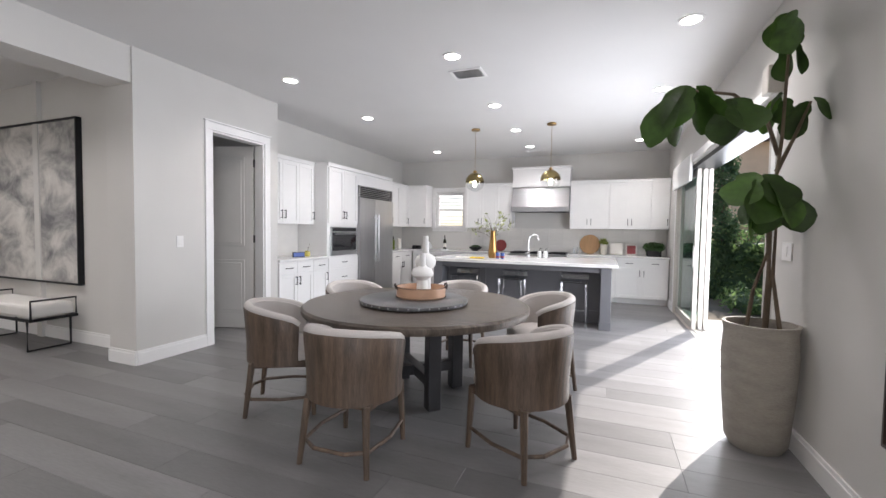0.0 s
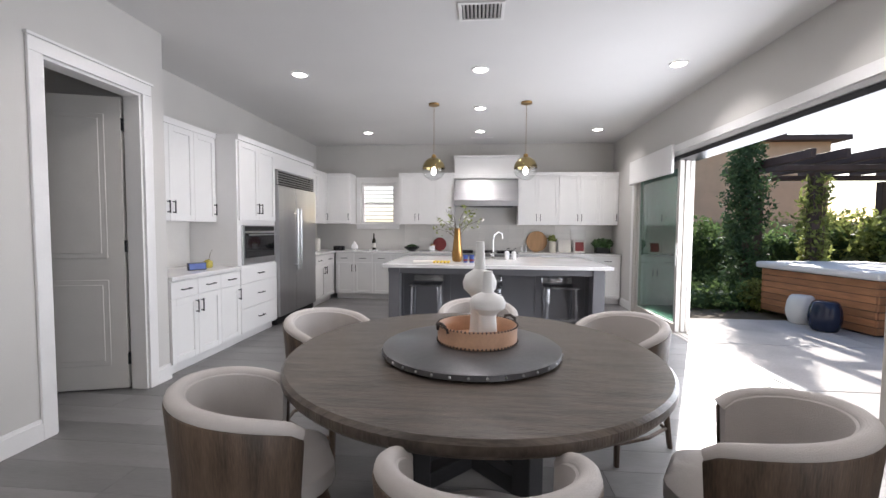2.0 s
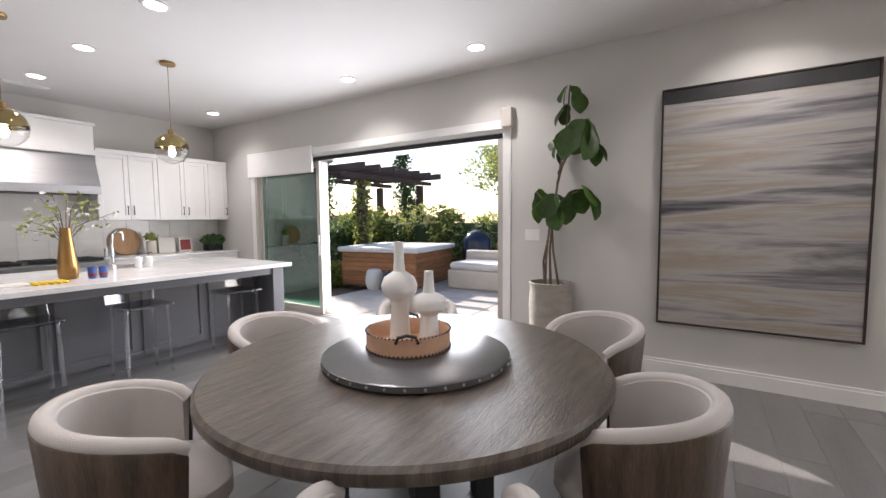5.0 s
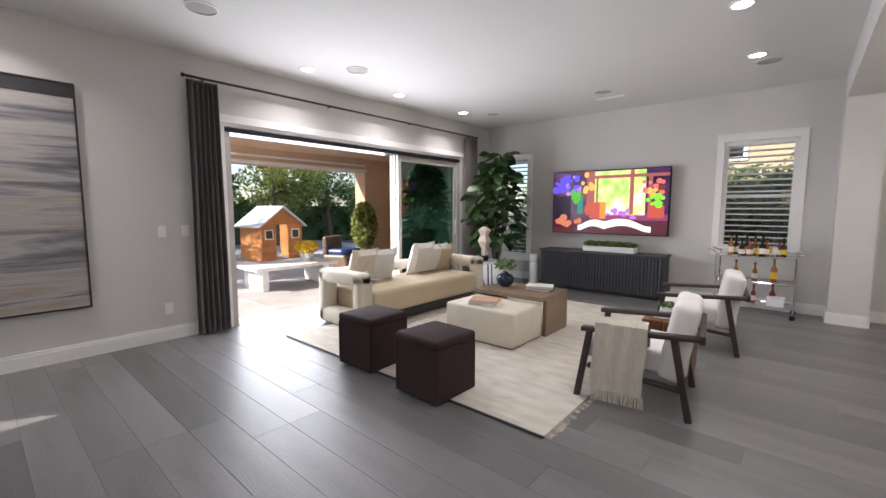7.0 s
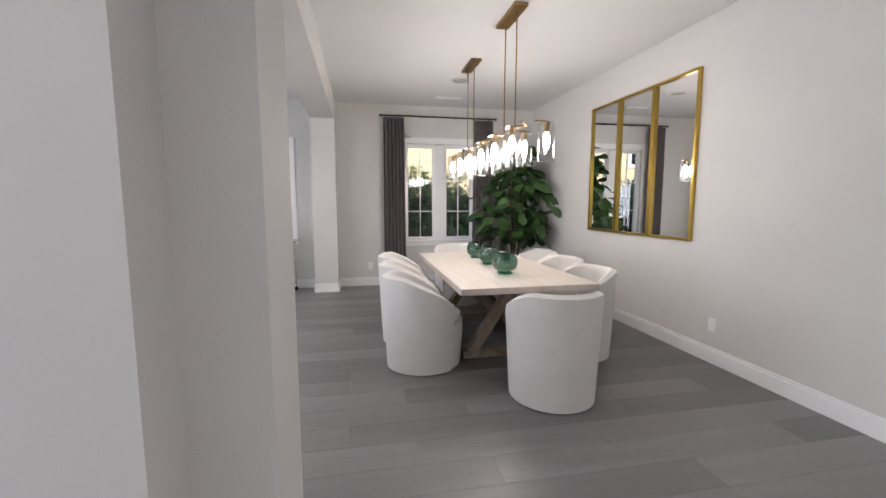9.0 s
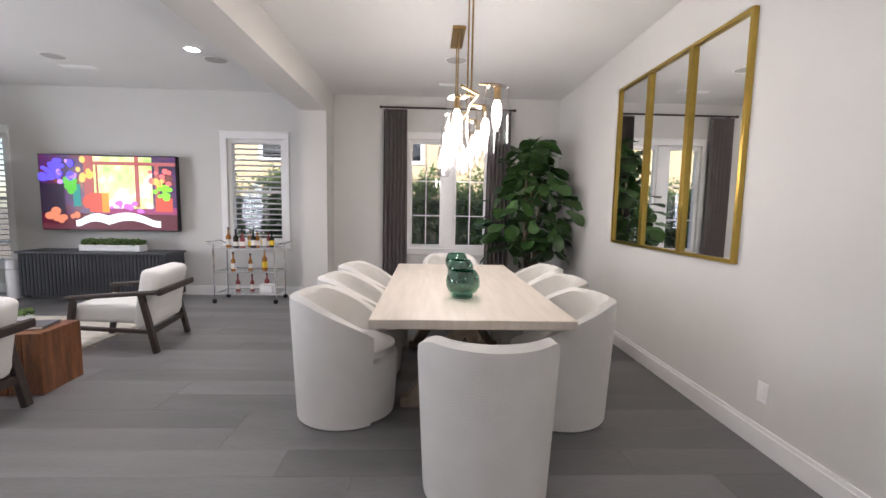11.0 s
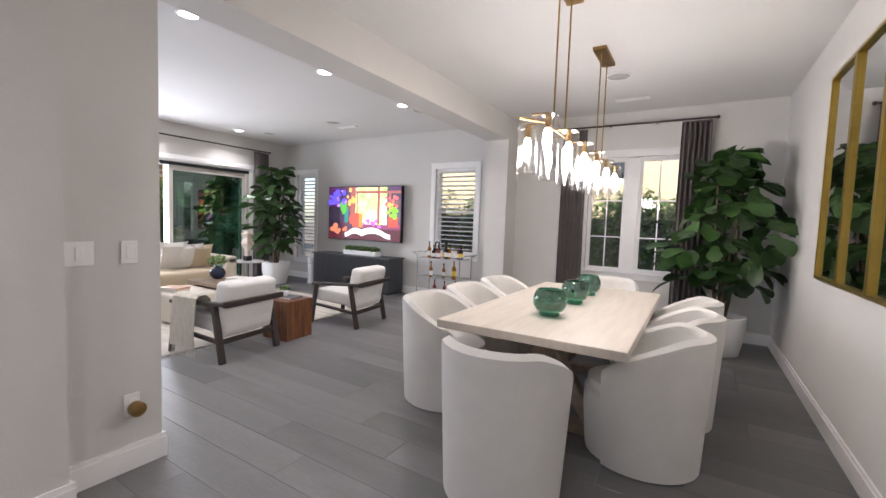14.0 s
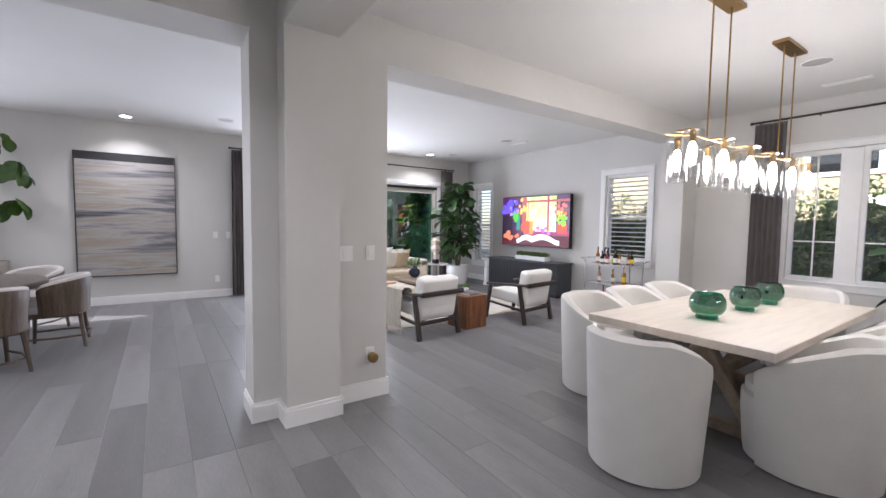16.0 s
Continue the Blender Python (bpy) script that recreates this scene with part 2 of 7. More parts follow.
def box(x0, x1, y0, y1, z0, z1, bev=0.0, bm=None, seg=2):
    bm2 = bmesh.new()
    bmesh.ops.create_cube(bm2, size=1)
    bmesh.ops.transform(bm2, matrix=Matrix.Translation(((x0 + x1) / 2, (y0 + y1) / 2, (z0 + z1) / 2)) @ Matrix.Diagonal((abs(x1 - x0), abs(y1 - y0), abs(z1 - z0), 1)), verts=bm2.verts)
    if bev:
        bmesh.ops.bevel(bm2, geom=bm2.edges[:], offset=bev, segments=seg, affect="EDGES", profile=0.5)
    return join(bm, bm2)


def join(bm, other):
    if bm is None:
        return other
    me = bpy.data.meshes.new("tmp")
    other.to_mesh(me)
    other.free()
    bm.from_mesh(me)
    bpy.data.meshes.remove(me)
    return bm


def moved(bm, m):
    bmesh.ops.transform(bm, matrix=m, verts=bm.verts)
    return bm


def lathe(profile, seg=28, cx=0, cy=0, z=0, bm=None, cap=True):
    b = bmesh.new()
    rings = []
    for r, h in profile:
        rings.append([b.verts.new((cx + r * math.cos(2 * math.pi * i / seg), cy + r * math.sin(2 * math.pi * i / seg), z + h)) for i in range(seg)])
    for a, c in zip(rings, rings[1:]):
        for i in range(seg):
            b.faces.new((a[i], a[(i + 1) % seg], c[(i + 1) % seg], c[i]))
    if cap:
        b.faces.new(rings[0])
        b.faces.new(rings[-1])
    return join(bm, b)


def tube(pts, r, seg=8, bm=None, r2=None):
    b = bmesh.new()
    pts = [Vector(p) for p in pts]
    rings = []
    for k, p in enumerate(pts):
        d = (pts[min(k + 1, len(pts) - 1)] - pts[max(k - 1, 0)]).normalized()
        u = d.orthogonal().normalized() if abs(d.z) > 0.9 else d.cross(Vector((0, 0, 1))).normalized()
        v = d.cross(u)
        rr = r if r2 is None else r + (r2 - r) * k / (len(pts) - 1)
        rings.append([b.verts.new(p + (u * math.cos(2 * math.pi * i / seg) + v * math.sin(2 * math.pi * i / seg)) * rr) for i in range(seg)])
    for a, c in zip(rings, rings[1:]):
        for i in range(seg):
            b.faces.new((a[i], a[(i + 1) % seg], c[(i + 1) % seg], c[i]))
    b.faces.new(rings[0])
    b.faces.new(rings[-1])
    return join(bm, b)


def beam(p, q, w, d, bev=0.004, bm=None):
    """A square bar from p to q."""
    p, q = Vector(p), Vector(q)
    v = q - p
    b = box(-w / 2, w / 2, -d / 2, d / 2, 0, v.length, bev)
    moved(b, Matrix.Translation(p) @ v.to_track_quat("Z", "Y").to_matrix().to_4x4())
    return join(bm, b)


def shell(outer, inner, nseg, z0, top, a0, a1, lip=0.012):
    """A curved upright back: radii outer and inner (x, y), from angle a0 to a1, z0 up to top(u)."""
    b = bmesh.new()
    cols = []
    for i in range(nseg + 1):
        u = i / nseg
        a = a0 + (a1 - a0) * u
        c, s = math.cos(a), math.sin(a)
        zt = top(u)
        prof = []
        for k in range(4):
            z = z0 + (zt - lip * 2 - z0) * k / 3
            f = 0.9 + 0.1 * k / 3
            prof.append((outer[0] * c * f, outer[1] * s * f, z))
        mo, mi = (outer[0] + inner[0]) / 2, (outer[1] + inner[1]) / 2
        prof.append((outer[0] * c * 0.992, outer[1] * s * 0.992, zt - lip * 0.7))
        prof.append((mo * c, mo * s, zt))
        prof.append((inner[0] * c * 1.008, inner[1] * s * 1.008, zt - lip * 0.7))
        for k in range(3, -1, -1):
            z = z0 + (zt - lip * 2 - z0) * k / 3
            prof.append((inner[0] * c, inner[1] * s, z))
        cols.append([b.verts.new(p) for p in prof])
    n = len(cols[0])
    for p, q in zip(cols, cols[1:]):
        for k in range(n):
            b.faces.new((p[k], q[k], q[(k + 1) % n], p[(k + 1) % n]))
    b.faces.new(cols[0])
    b.faces.new(cols[-1])
    return b


def cushion(w, d, h, m=None, puff=0.5, seg=8, bm=None):
    b = bmesh.new()
    bmesh.ops.create_grid(b, x_segments=seg, y_segments=seg, size=0.5)
    top = b.verts[:]
    me = bpy.data.meshes.new("tmp")
    b.to_mesh(me)
    b.free()
    out = bmesh.new()
    for sgn in (1, -1):
        k = bmesh.new()
        k.from_mesh(me)
        for v in k.verts:
            e = (1 - (2 * v.co.x) ** 4) * (1 - (2 * v.co.y) ** 4)
            pinch = 1 - 0.10 * (1 - (2 * v.co.x) ** 2) * abs(2 * v.co.y) ** 3 - 0.0
            v.co = Vector((v.co.x * w * (1 - 0.08 * (1 - (2 * v.co.y) ** 2) * abs(2 * v.co.x) ** 3), v.co.y * d * pinch, sgn * h / 2 * max(e, 0) ** puff))
        out = join(out, k)
    bpy.data.meshes.remove(me)
    bmesh.ops.remove_doubles(out, verts=out.verts, dist=0.0005)
    if m:
        moved(out, m)
    return join(bm, out)


def leaf(L, W, bend=0.25, fold=0.12):
    """Points of a broad leaf along +x, as (verts, faces)."""
    vs, fs = [], []
    prof = [(0, 0.05), (0.1, 0.42), (0.22, 0.62), (0.36, 0.58), (0.5, 0.82), (0.66, 1.0), (0.8, 0.97), (0.92, 0.66), (1.0, 0.14)]
    for t, w in prof:
        z = -bend * L * t * t
        vs += [(t * L, -w * W / 2, z + fold * W * w), (t * L, 0, z), (t * L, w * W / 2, z + fold * W * w)]
    for i in range(len(prof) - 1):
        a = 3 * i
        fs += [(a, a + 3, a + 4, a + 1), (a + 1, a + 4, a + 5, a + 2)]
    return vs, fs


def foliage(name, leaves, material, parent=None, label="", smooth=True):
    """leaves: (matrix, L, W) list joined in one mesh."""
    V, F = [], []
    for m, L, W in leaves:
        vs, fs = leaf(L, W, random.uniform(0.1, 0.4), random.uniform(0.05, 0.2))
        o = len(V)
        V += [tuple(m @ Vector(v)) for v in vs]
        F += [tuple(i + o for i in f) for f in fs]
    me = bpy.data.meshes.new(name)
    me.from_pydata(V, [], F)
    me.materials.append(material)
    for p in me.polygons:
        p.use_smooth = smooth
    ob = new(name, me)
    if parent:
        ob.parent = parent
    if label:
        ob["label"] = label
    return ob


def turn_to(p, d, roll=0):
    """Pose at p with +x along d."""
    q = Vector(d).to_track_quat("X", "Z").to_matrix().to_4x4()
    return Matrix.Translation(p) @ q @ pose(0, 0, 0, roll)


def structure(name, bm, material, label, category):
    return tagged(part(name, bm, material), label, category, kind="structure")


# ---------- the large structure ----------
H = 3.05
EX, NY, SY, WX = 1.95, 9.03, -6.02, -7.2


def pieces(*boxes):
    bm = None
    for b in boxes:
        bm = box(*b, bm=bm)
    return bm


# east wall: kitchen slider y 3.43..7.85, living slider y -5.0..-0.72
structure("wall_east", pieces(
    (EX, EX + 0.25, 7.85, NY, -0.1, H), (EX, EX + 0.25, 3.43, 7.85, 2.33, H), (EX, EX + 0.25, -0.72, 3.43, -0.1, H),
    (EX, EX + 0.25, -5.02, -0.72, 2.33, H), (EX, EX + 0.25, SY - 0.2, -5.02, -0.1, H)), WALL, "greige painted wall with two wide patio openings", "wall")
structure("wall_north", pieces(
    (-4.0, -3.06, NY, NY + 0.2, -0.1, H), (-3.06, -2.35, NY, NY + 0.2, -0.1, 1.44), (-3.06, -2.35, NY, NY + 0.2, 2.29, H), (-2.35, EX + 0.25, NY, NY + 0.2, -0.1, H)),
    WALL, "greige painted kitchen wall with a shuttered window", "wall")
structure("wall_kitchen_west", pieces((-4.2, -4.0, 4.13, NY + 0.2, -0.1, H)), WALL, "greige painted wall behind the tall cabinets", "wall")
# door wall x -3.4, with the doorway y 3.11..3.9
structure("wall_door", pieces(
    (-3.8, -3.4, 2.27, 2.5, 0, H), (-3.54, -3.4, 2.5, 3.11, 0, H), (-3.54, -3.4, 3.89, 4.13, 0, H), (-3.54, -3.4, 3.11, 3.89, 2.46, H), (-4.0, -3.54, 3.99, 4.13, 0, H)),
    WALL, "greige painted wall with a cased doorway", "wall")
structure("wall_pantry", pieces((-5.6, -5.5, 2.5, 4.2, 0, H), (-5.5, -4.0, 4.05, 4.2, 0, H)), WALL, "dim painted wall inside the side room", "wall")
structure("wall_foyer", pieces((-7.4, -3.8, 2.55, 2.69, 0, H)), WALL, "greige painted hall wall behind the bench", "wall")
structure("header_great_room", pieces((-3.8, -3.42, 0.3, 2.27, 2.71, H)), WALL, "painted header over the wide hall opening", "beam")
structure("pillar", pieces((-3.78, -3.42, -0.72, 0.12, 0, H), (-3.74, -3.42, 0.12, 0.30, 0, H), (-3.94, -3.78, -0.26, 0.12, 0, H)), WALL, "greige painted wall pier between the rooms", "pillar")
structure("beam_dining", pieces((-3.78, -3.42, -5.6, -0.72, 2.71, H)), WALL, "painted beam over the dining room opening", "beam")
structure("beam_hall", pieces((WX, -3.94, -0.26, 0.12, 2.74, H)), WALL, "painted beam between hall and dining room", "beam")
structure("pier_south", pieces((-3.78, -3.42, SY, -5.6, 0, H)), WALL, "greige painted wall pier beside the bar cart", "pillar")
structure("wall_south", pieces(
    (0.97, EX, SY - 0.2, SY, 0, 0.42), (1.0, 1.6, SY - 0.2, SY, 2.36, H), (1.6, EX, SY - 0.2, SY, 0.42, H), (0.97, 1.0, SY - 0.2, SY, 0.42, H), (1.0, 1.6, SY - 0.2, SY, 0.42, 0.45),
    (-2.2, 0.97, SY - 0.2, SY, 0, H), (-3.03, -2.2, SY - 0.2, SY, 0, 0.82), (-3.03, -2.2, SY - 0.2, SY, 2.36, H),
    (-4.92, -3.03, SY - 0.2, SY, 0, H), (-6.12, -4.92, SY - 0.2, SY, 0, 0.75), (-6.12, -4.92, SY - 0.2, SY, 2.42, H), (WX - 0.2, -6.12, SY - 0.2, SY, 0, H)),
    WALL, "pale greige painted wall with three windows", "wall")
structure("wall_west", pieces((WX - 0.2, WX, SY, 4.2, 0, H)), WALL, "pale greige painted dining room wall", "wall")
structure("ceiling", pieces((WX - 0.2, EX + 0.25, SY - 0.2, NY + 0.2, H, H + 0.2)), CEIL, "smooth white painted ceiling", "ceiling")
structure("subfloor", pieces((WX - 0.2, EX + 0.2, SY - 0.2, NY + 0.2, -0.2, -0.012)), GAP, "dark layer under the plank floor", "floor")


def baseboard(x0, y0, x1, y1, nx, ny, h=0.14, t=0.018):
    """A skirting along a line, standing proud towards (nx, ny)."""
    xs, ys = sorted((x0, x1)), sorted((y0, y1))
    if nx:
        b = box(x0, x0 + nx * t, ys[0], ys[1], 0, h - 0.025)
        box(x0, x0 + nx * t * 0.6, ys[0], ys[1], h - 0.025, h, bm=b)
    else:
        b = box(xs[0], xs[1], y0, y0 + ny * t, 0, h - 0.025)
        box(xs[0], xs[1], y0, y0 + ny * t * 0.6, h - 0.025, h, bm=b)
    structure("baseboard", b, TRIM, "white painted wooden baseboard", "baseboard")


for s in ((EX, -0.62, EX, 3.33, -1, 0), (EX, SY, EX, -5.1, -1, 0), (EX, 7.95, EX, 8.4, -1, 0), (-3.4, 2.27, -3.4, 3.02, 1, 0), (-3.4, 3.98, -3.4, 4.13, 1, 0),
          (-3.8, 2.27, -3.4, 2.27, 0, -1), (-7.2, 2.55, -3.8, 2.55, 0, -1), (-3.42, SY, EX, SY, 0, 1), (WX, SY, -3.78, SY, 0, 1), (WX, SY, WX, 2.55, 1, 0),
          (-3.42, -0.72, -3.42, 0.3, 1, 0), (-3.74, 0.3, -3.42, 0.3, 0, 1), (-3.74, 0.138, -3.74, 0.318, -1, 0), (-3.94, 0.12, -3.74, 0.12, 0, 1),
          (-3.94, -0.278, -3.94, 0.138, -1, 0), (-3.94, -0.26, -3.78, -0.26, 0, -1), (-3.78, -0.738, -3.78, -0.26, -1, 0), (-3.78, -0.72, -3.42, -0.72, 0, -1),
          (-3.78, -5.6, -3.42, -5.6, 0, 1), (-3.78, SY, -3.78, -5.6, -1, 0), (-3.42, SY, -3.42, -5.6, 1, 0)):
    baseboard(*s)


def casing(axis, c, a0, a1, z0, z1, d, w=0.09, t=0.02, sill=False, label="white painted window casing"):
    """A trim frame round an opening in the plane axis = c, proud towards d."""
    def seg(p0, p1, q0, q1, bm=None, tt=t):
        return box(min(c, c + d * tt), max(c, c + d * tt), p0, p1, q0, q1, 0.004, bm) if axis == "x" else box(p0, p1, min(c, c + d * tt), max(c, c + d * tt), q0, q1, 0.004, bm)
    b = seg(a0 - w, a0, z0, z1)
    seg(a1, a1 + w, z0, z1, b)
    seg(a0 - w, a1 + w, z1, z1 + w, b)
    seg(a0 - w - 0.012, a1 + w + 0.012, z1 + w, z1 + w + 0.02, b, t + 0.012)
    if sill:
        seg(a0 - w, a1 + w, z0 - w, z0, b)
        seg(a0 - w - 0.02, a1 + w + 0.02, z0 - 0.005, z0 + 0.02, b, t + 0.03)
    return structure("trim", b, TRIM, label, "trim")


casing("x", -3.4, 3.11, 3.89, 0, 2.46, 1, label="white painted door casing")
structure("door_jamb", pieces((-3.539, -3.401, 3.111, 3.13, 0, 2.46), (-3.539, -3.401, 3.87, 3.889, 0, 2.46), (-3.539, -3.401, 3.13, 3.87, 2.44, 2.459)), TRIM, "white painted door jamb", "trim")


def panel_door():
    d = thing("door_1", "greige two-panel interior door standing open with black hinges", "door", pose(-3.56, 3.86, 0.01, 0, 0, 197), kind="structure")
    part("leaf", box(0, 0.74, -0.04, 0, 0, 2.42, 0.003), DOORP, d)
    for z0, z1 in ((0.2, 0.92), (1.1, 2.28)):
        b = box(0.12, 0.62, -0.002, 0.006, z0, z1, 0.004)
        box(0.16, 0.58, 0.003, 0.012, z0 + 0.04, z1 - 0.04, 0.005, b)
        part("panel", b, DOORP, d)
    for z in (0.25, 1.2, 2.2):
        part("hinge", tube([(-0.012, -0.012, z - 0.05), (-0.012, -0.012, z + 0.05)], 0.012, 8, box(-0.01, 0.0, -0.04, 0.0, z - 0.05, z + 0.05)), BLACKM, d, "black metal hinge")
    part("door_handle", tube([(0.68, 0, 1.0), (0.68, 0.05, 1.0), (0.58, 0.05, 1.0)], 0.01), STEEL, d, "satin nickel lever")


panel_door()


def shutter_window(name, x0, x1, z0, z1, y, d, label):
    """A window with plantation shutters; d points into the room."""
    casing("y", y, x0, x1, z0, z1, d, sill=True)
    w = thing(name, label, "window", kind="structure")
    yb = y - d * 0.06
    b = box(x0, x0 + 0.05, yb - 0.015, yb + 0.015, z0, z1)
    box(x1 - 0.05, x1, yb - 0.015, yb + 0.015, z0, z1, bm=b)
    box(x0 + 0.05, x1 - 0.05, yb - 0.015, yb + 0.015, z0, z0 + 0.06, bm=b)
    box(x0 + 0.05, x1 - 0.05, yb - 0.015, yb + 0.015, z1 - 0.06, z1, bm=b)
    part("shutter_frame", b, TRIM, w)
    n = int((z1 - z0 - 0.14) / 0.075)
    s = box(x0 + 0.052, x1 - 0.052, -0.036, 0.036, -0.004, 0.004, 0.003)
    ob = part("slat", s, TRIM, w)
    ob.matrix_world = pose(0, yb, z0 + 0.1, d * 12)
    for i in range(1, n):
        c = new("slat", ob.data)
        c.parent = w
        c.matrix_world = pose(0, yb, z0 + 0.1 + i * (z1 - z0 - 0.16) / (n - 1), d * 12)
    g = part("pane", box(x0, x1, y - d * 0.16, y - d * 0.154, z0, z1), CLEAR, w)
    g.visible_shadow = False
    fr = box(x0, x0 + 0.04, y - d * 0.18, y - d * 0.13, z0, z1)
    box(x1 - 0.04, x1, y - d * 0.18, y - d * 0.13, z0, z1, bm=fr)
    box(x0, x1, y - d * 0.18, y - d * 0.13, (z0 + z1) / 2 - 0.02, (z0 + z1) / 2 + 0.02, bm=fr)
    part("window_frame", fr, TRIM, w)


shutter_window("window_kitchen", -3.06, -2.35, 1.44, 2.29, NY, -1, "white kitchen window with open plantation shutters")
shutter_window("window_living", -3.03, -2.2, 0.82, 2.36, SY, 1, "white window with open plantation shutters")
shutter_window("window_corner", 1.0, 1.6, 0.45, 2.36, SY, 1, "white window with plantation shutters behind the tree")


def dining_window():
    casing("y", SY, -6.12, -4.92, 0.75, 2.42, 1, sill=True, w=0.08)
    w = thing("window_dining", "white double casement window with thin muntins", "window", kind="structure")
    y = SY - 0.08
    part("mullion", box(-5.6, -5.44, y - 0.04, y + 0.05, 0.76, 2.41, 0.005), TRIM, w)
    for x0, x1 in ((-6.12, -5.6), (-5.44, -4.92)):
        b = box(x0, x0 + 0.045, y - 0.03, y + 0.03, 0.75, 2.42)
        box(x1 - 0.045, x1, y - 0.03, y + 0.03, 0.75, 2.42, bm=b)
        box(x0 + 0.045, x1 - 0.045, y - 0.03, y + 0.03, 0.75, 0.82, bm=b)
        box(x0 + 0.045, x1 - 0.045, y - 0.03, y + 0.03, 2.36, 2.42, bm=b)
        part("window_frame", b, TRIM, w)
        mb = box((x0 + x1) / 2 - 0.008, (x0 + x1) / 2 + 0.008, y - 0.008, y + 0.008, 0.82, 2.36)
        for z in (1.27, 1.8):
            box(x0 + 0.045, x1 - 0.045, y - 0.009, y + 0.009, z - 0.008, z + 0.008, bm=mb)
        part("muntin", mb, TRIM, w)
        g = part("pane", box(x0 + 0.045, x1 - 0.045, y - 0.003, y + 0.001, 0.82, 2.36), CLEAR, w)
        g.visible_shadow = False
        part("latch", box(x0 + 0.2, x0 + 0.3, y + 0.03, y + 0.06, 0.80, 0.815, 0.004), TRIM, w)


dining_window()


def slider(name, y0, y1, ztop, fixed, label):
    """A sliding patio door: jambs, head track, stacked fixed panels over the span fixed."""
    s = thing(name, label, "patio door", kind="structure")
    x = EX
    part("head_track", pieces((x - 0.02, x + 0.26, y0, y1, ztop, ztop + 0.06)), BLACKM, s, "dark bronze head track")
    part("sill_track", pieces((x, x + 0.25, y0, y1, -0.01, 0.006), (x + 0.05, x + 0.06, y0, y1, 0.006, 0.014), (x + 0.15, x + 0.16, y0, y1, 0.006, 0.014)), ALU, s, "metal floor track")
    for ya in (y0, y1 - 0.06):
        part("jamb", pieces((x - 0.015, x + 0.24, ya, ya + 0.06, 0, ztop)), ALU, s)
    f0, f1 = fixed
    for k, xo in enumerate((0.05, 0.13, 0.2)):
        o = 0.02 * k
        part("panel_frame", pieces((x + xo - 0.025, x + xo + 0.025, f0 + o, f0 + o + 0.07, 0.02, ztop), (x + xo - 0.025, x + xo + 0.025, f1 - 0.07, f1, 0.02, ztop),
                                   (x + xo - 0.025, x + xo + 0.025, f0 + o + 0.07, f1 - 0.07, 0.02, 0.12), (x + xo - 0.025, x + xo + 0.025, f0 + o + 0.07, f1 - 0.07, ztop - 0.09, ztop)), ALU, s)
        if k < 2:
            g = part("pane", box(x + xo - 0.004, x + xo + 0.004, f0 + o + 0.07, f1 - 0.07, 0.12, ztop - 0.09), GREENGL, s, "greenish tinted glass pane")
            g.visible_shadow = False
    part("pull_handle", box(x + 0.01, x + 0.03, f0 + 0.02, f0 + 0.045, 0.9, 1.2, 0.005), WHITEM, s)
    part("pelmet", pieces((x - 0.05, x, y0 - 0.09, y1 + 0.09, ztop + 0.1, ztop + 0.19), (x - 0.02, x, y0 - 0.09, y1 + 0.09, ztop + 0.05, ztop + 0.1)), TRIM, s, "white head trim")
    part("side_trim", pieces((x - 0.02, x, y0 - 0.09, y0, 0, ztop + 0.05)), TRIM, s)
    part("side_trim", pieces((x - 0.02, x, y1, y1 + 0.09, 0, ztop + 0.05)), TRIM, s)
    return s


slider("patio_door_kitchen", 3.43, 7.85, 2.28, (6.35, 7.8), "wide sliding patio door pushed open, with tinted glass")
slider("patio_door_living", -5.02, -0.72, 2.28, (-4.97, -3.45), "wide sliding patio door, half open, with green-tinted glass")
structure("shade_cassette", box(EX - 0.1, EX, 3.3, 3.42, 2.38, 2.58, 0.01), ALU, "grey end box of a roller shade", "shade")
structure("roller_shade", box(EX - 0.07, EX - 0.03, 6.4, 7.95, 2.12, 2.5, 0.01), TRIM, "white rolled shade above the fixed door panels", "shade")


# ---------- outdoors ----------
def leaf_cloud(name, spots, size, material, parent=None, seed=1):
    """Many small bent leaves at the given spots (centre, spread), joined."""
    rng = np.random.default_rng(seed)
    pts = []
    for c, s, n in spots:
        d = rng.normal(size=(n, 3))
        d /= np.linalg.norm(d, axis=1)[:, None]
        pts.append(np.array(c) + d * np.array(s) * (rng.random((n, 1)) ** 0.35))
    P = np.concatenate(pts)
    n = len(P)
    u = rng.normal(size=(n, 3))
    u /= np.linalg.norm(u, axis=1)[:, None]
    w = np.cross(u, rng.normal(size=(n, 3)))
    w /= np.linalg.norm(w, axis=1)[:, None]
    k = np.cross(u, w)
    L = size * (0.6 + 0.8 * rng.random((n, 1)))
    V = np.stack([P - u * L, P + w * L * 0.45 + k * L * 0.15, P + u * L, P - w * L * 0.45 + k * L * 0.15], 1).reshape(-1, 3)
    F = [(4 * i, 4 * i + 1, 4 * i + 2, 4 * i + 3) for i in range(n)]
    me = bpy.data.meshes.new(name)
    me.from_pydata(V.tolist(), [], F)
    me.materials.append(material)
    ob = new(name, me)
    if parent:
        ob.parent = parent
    return ob


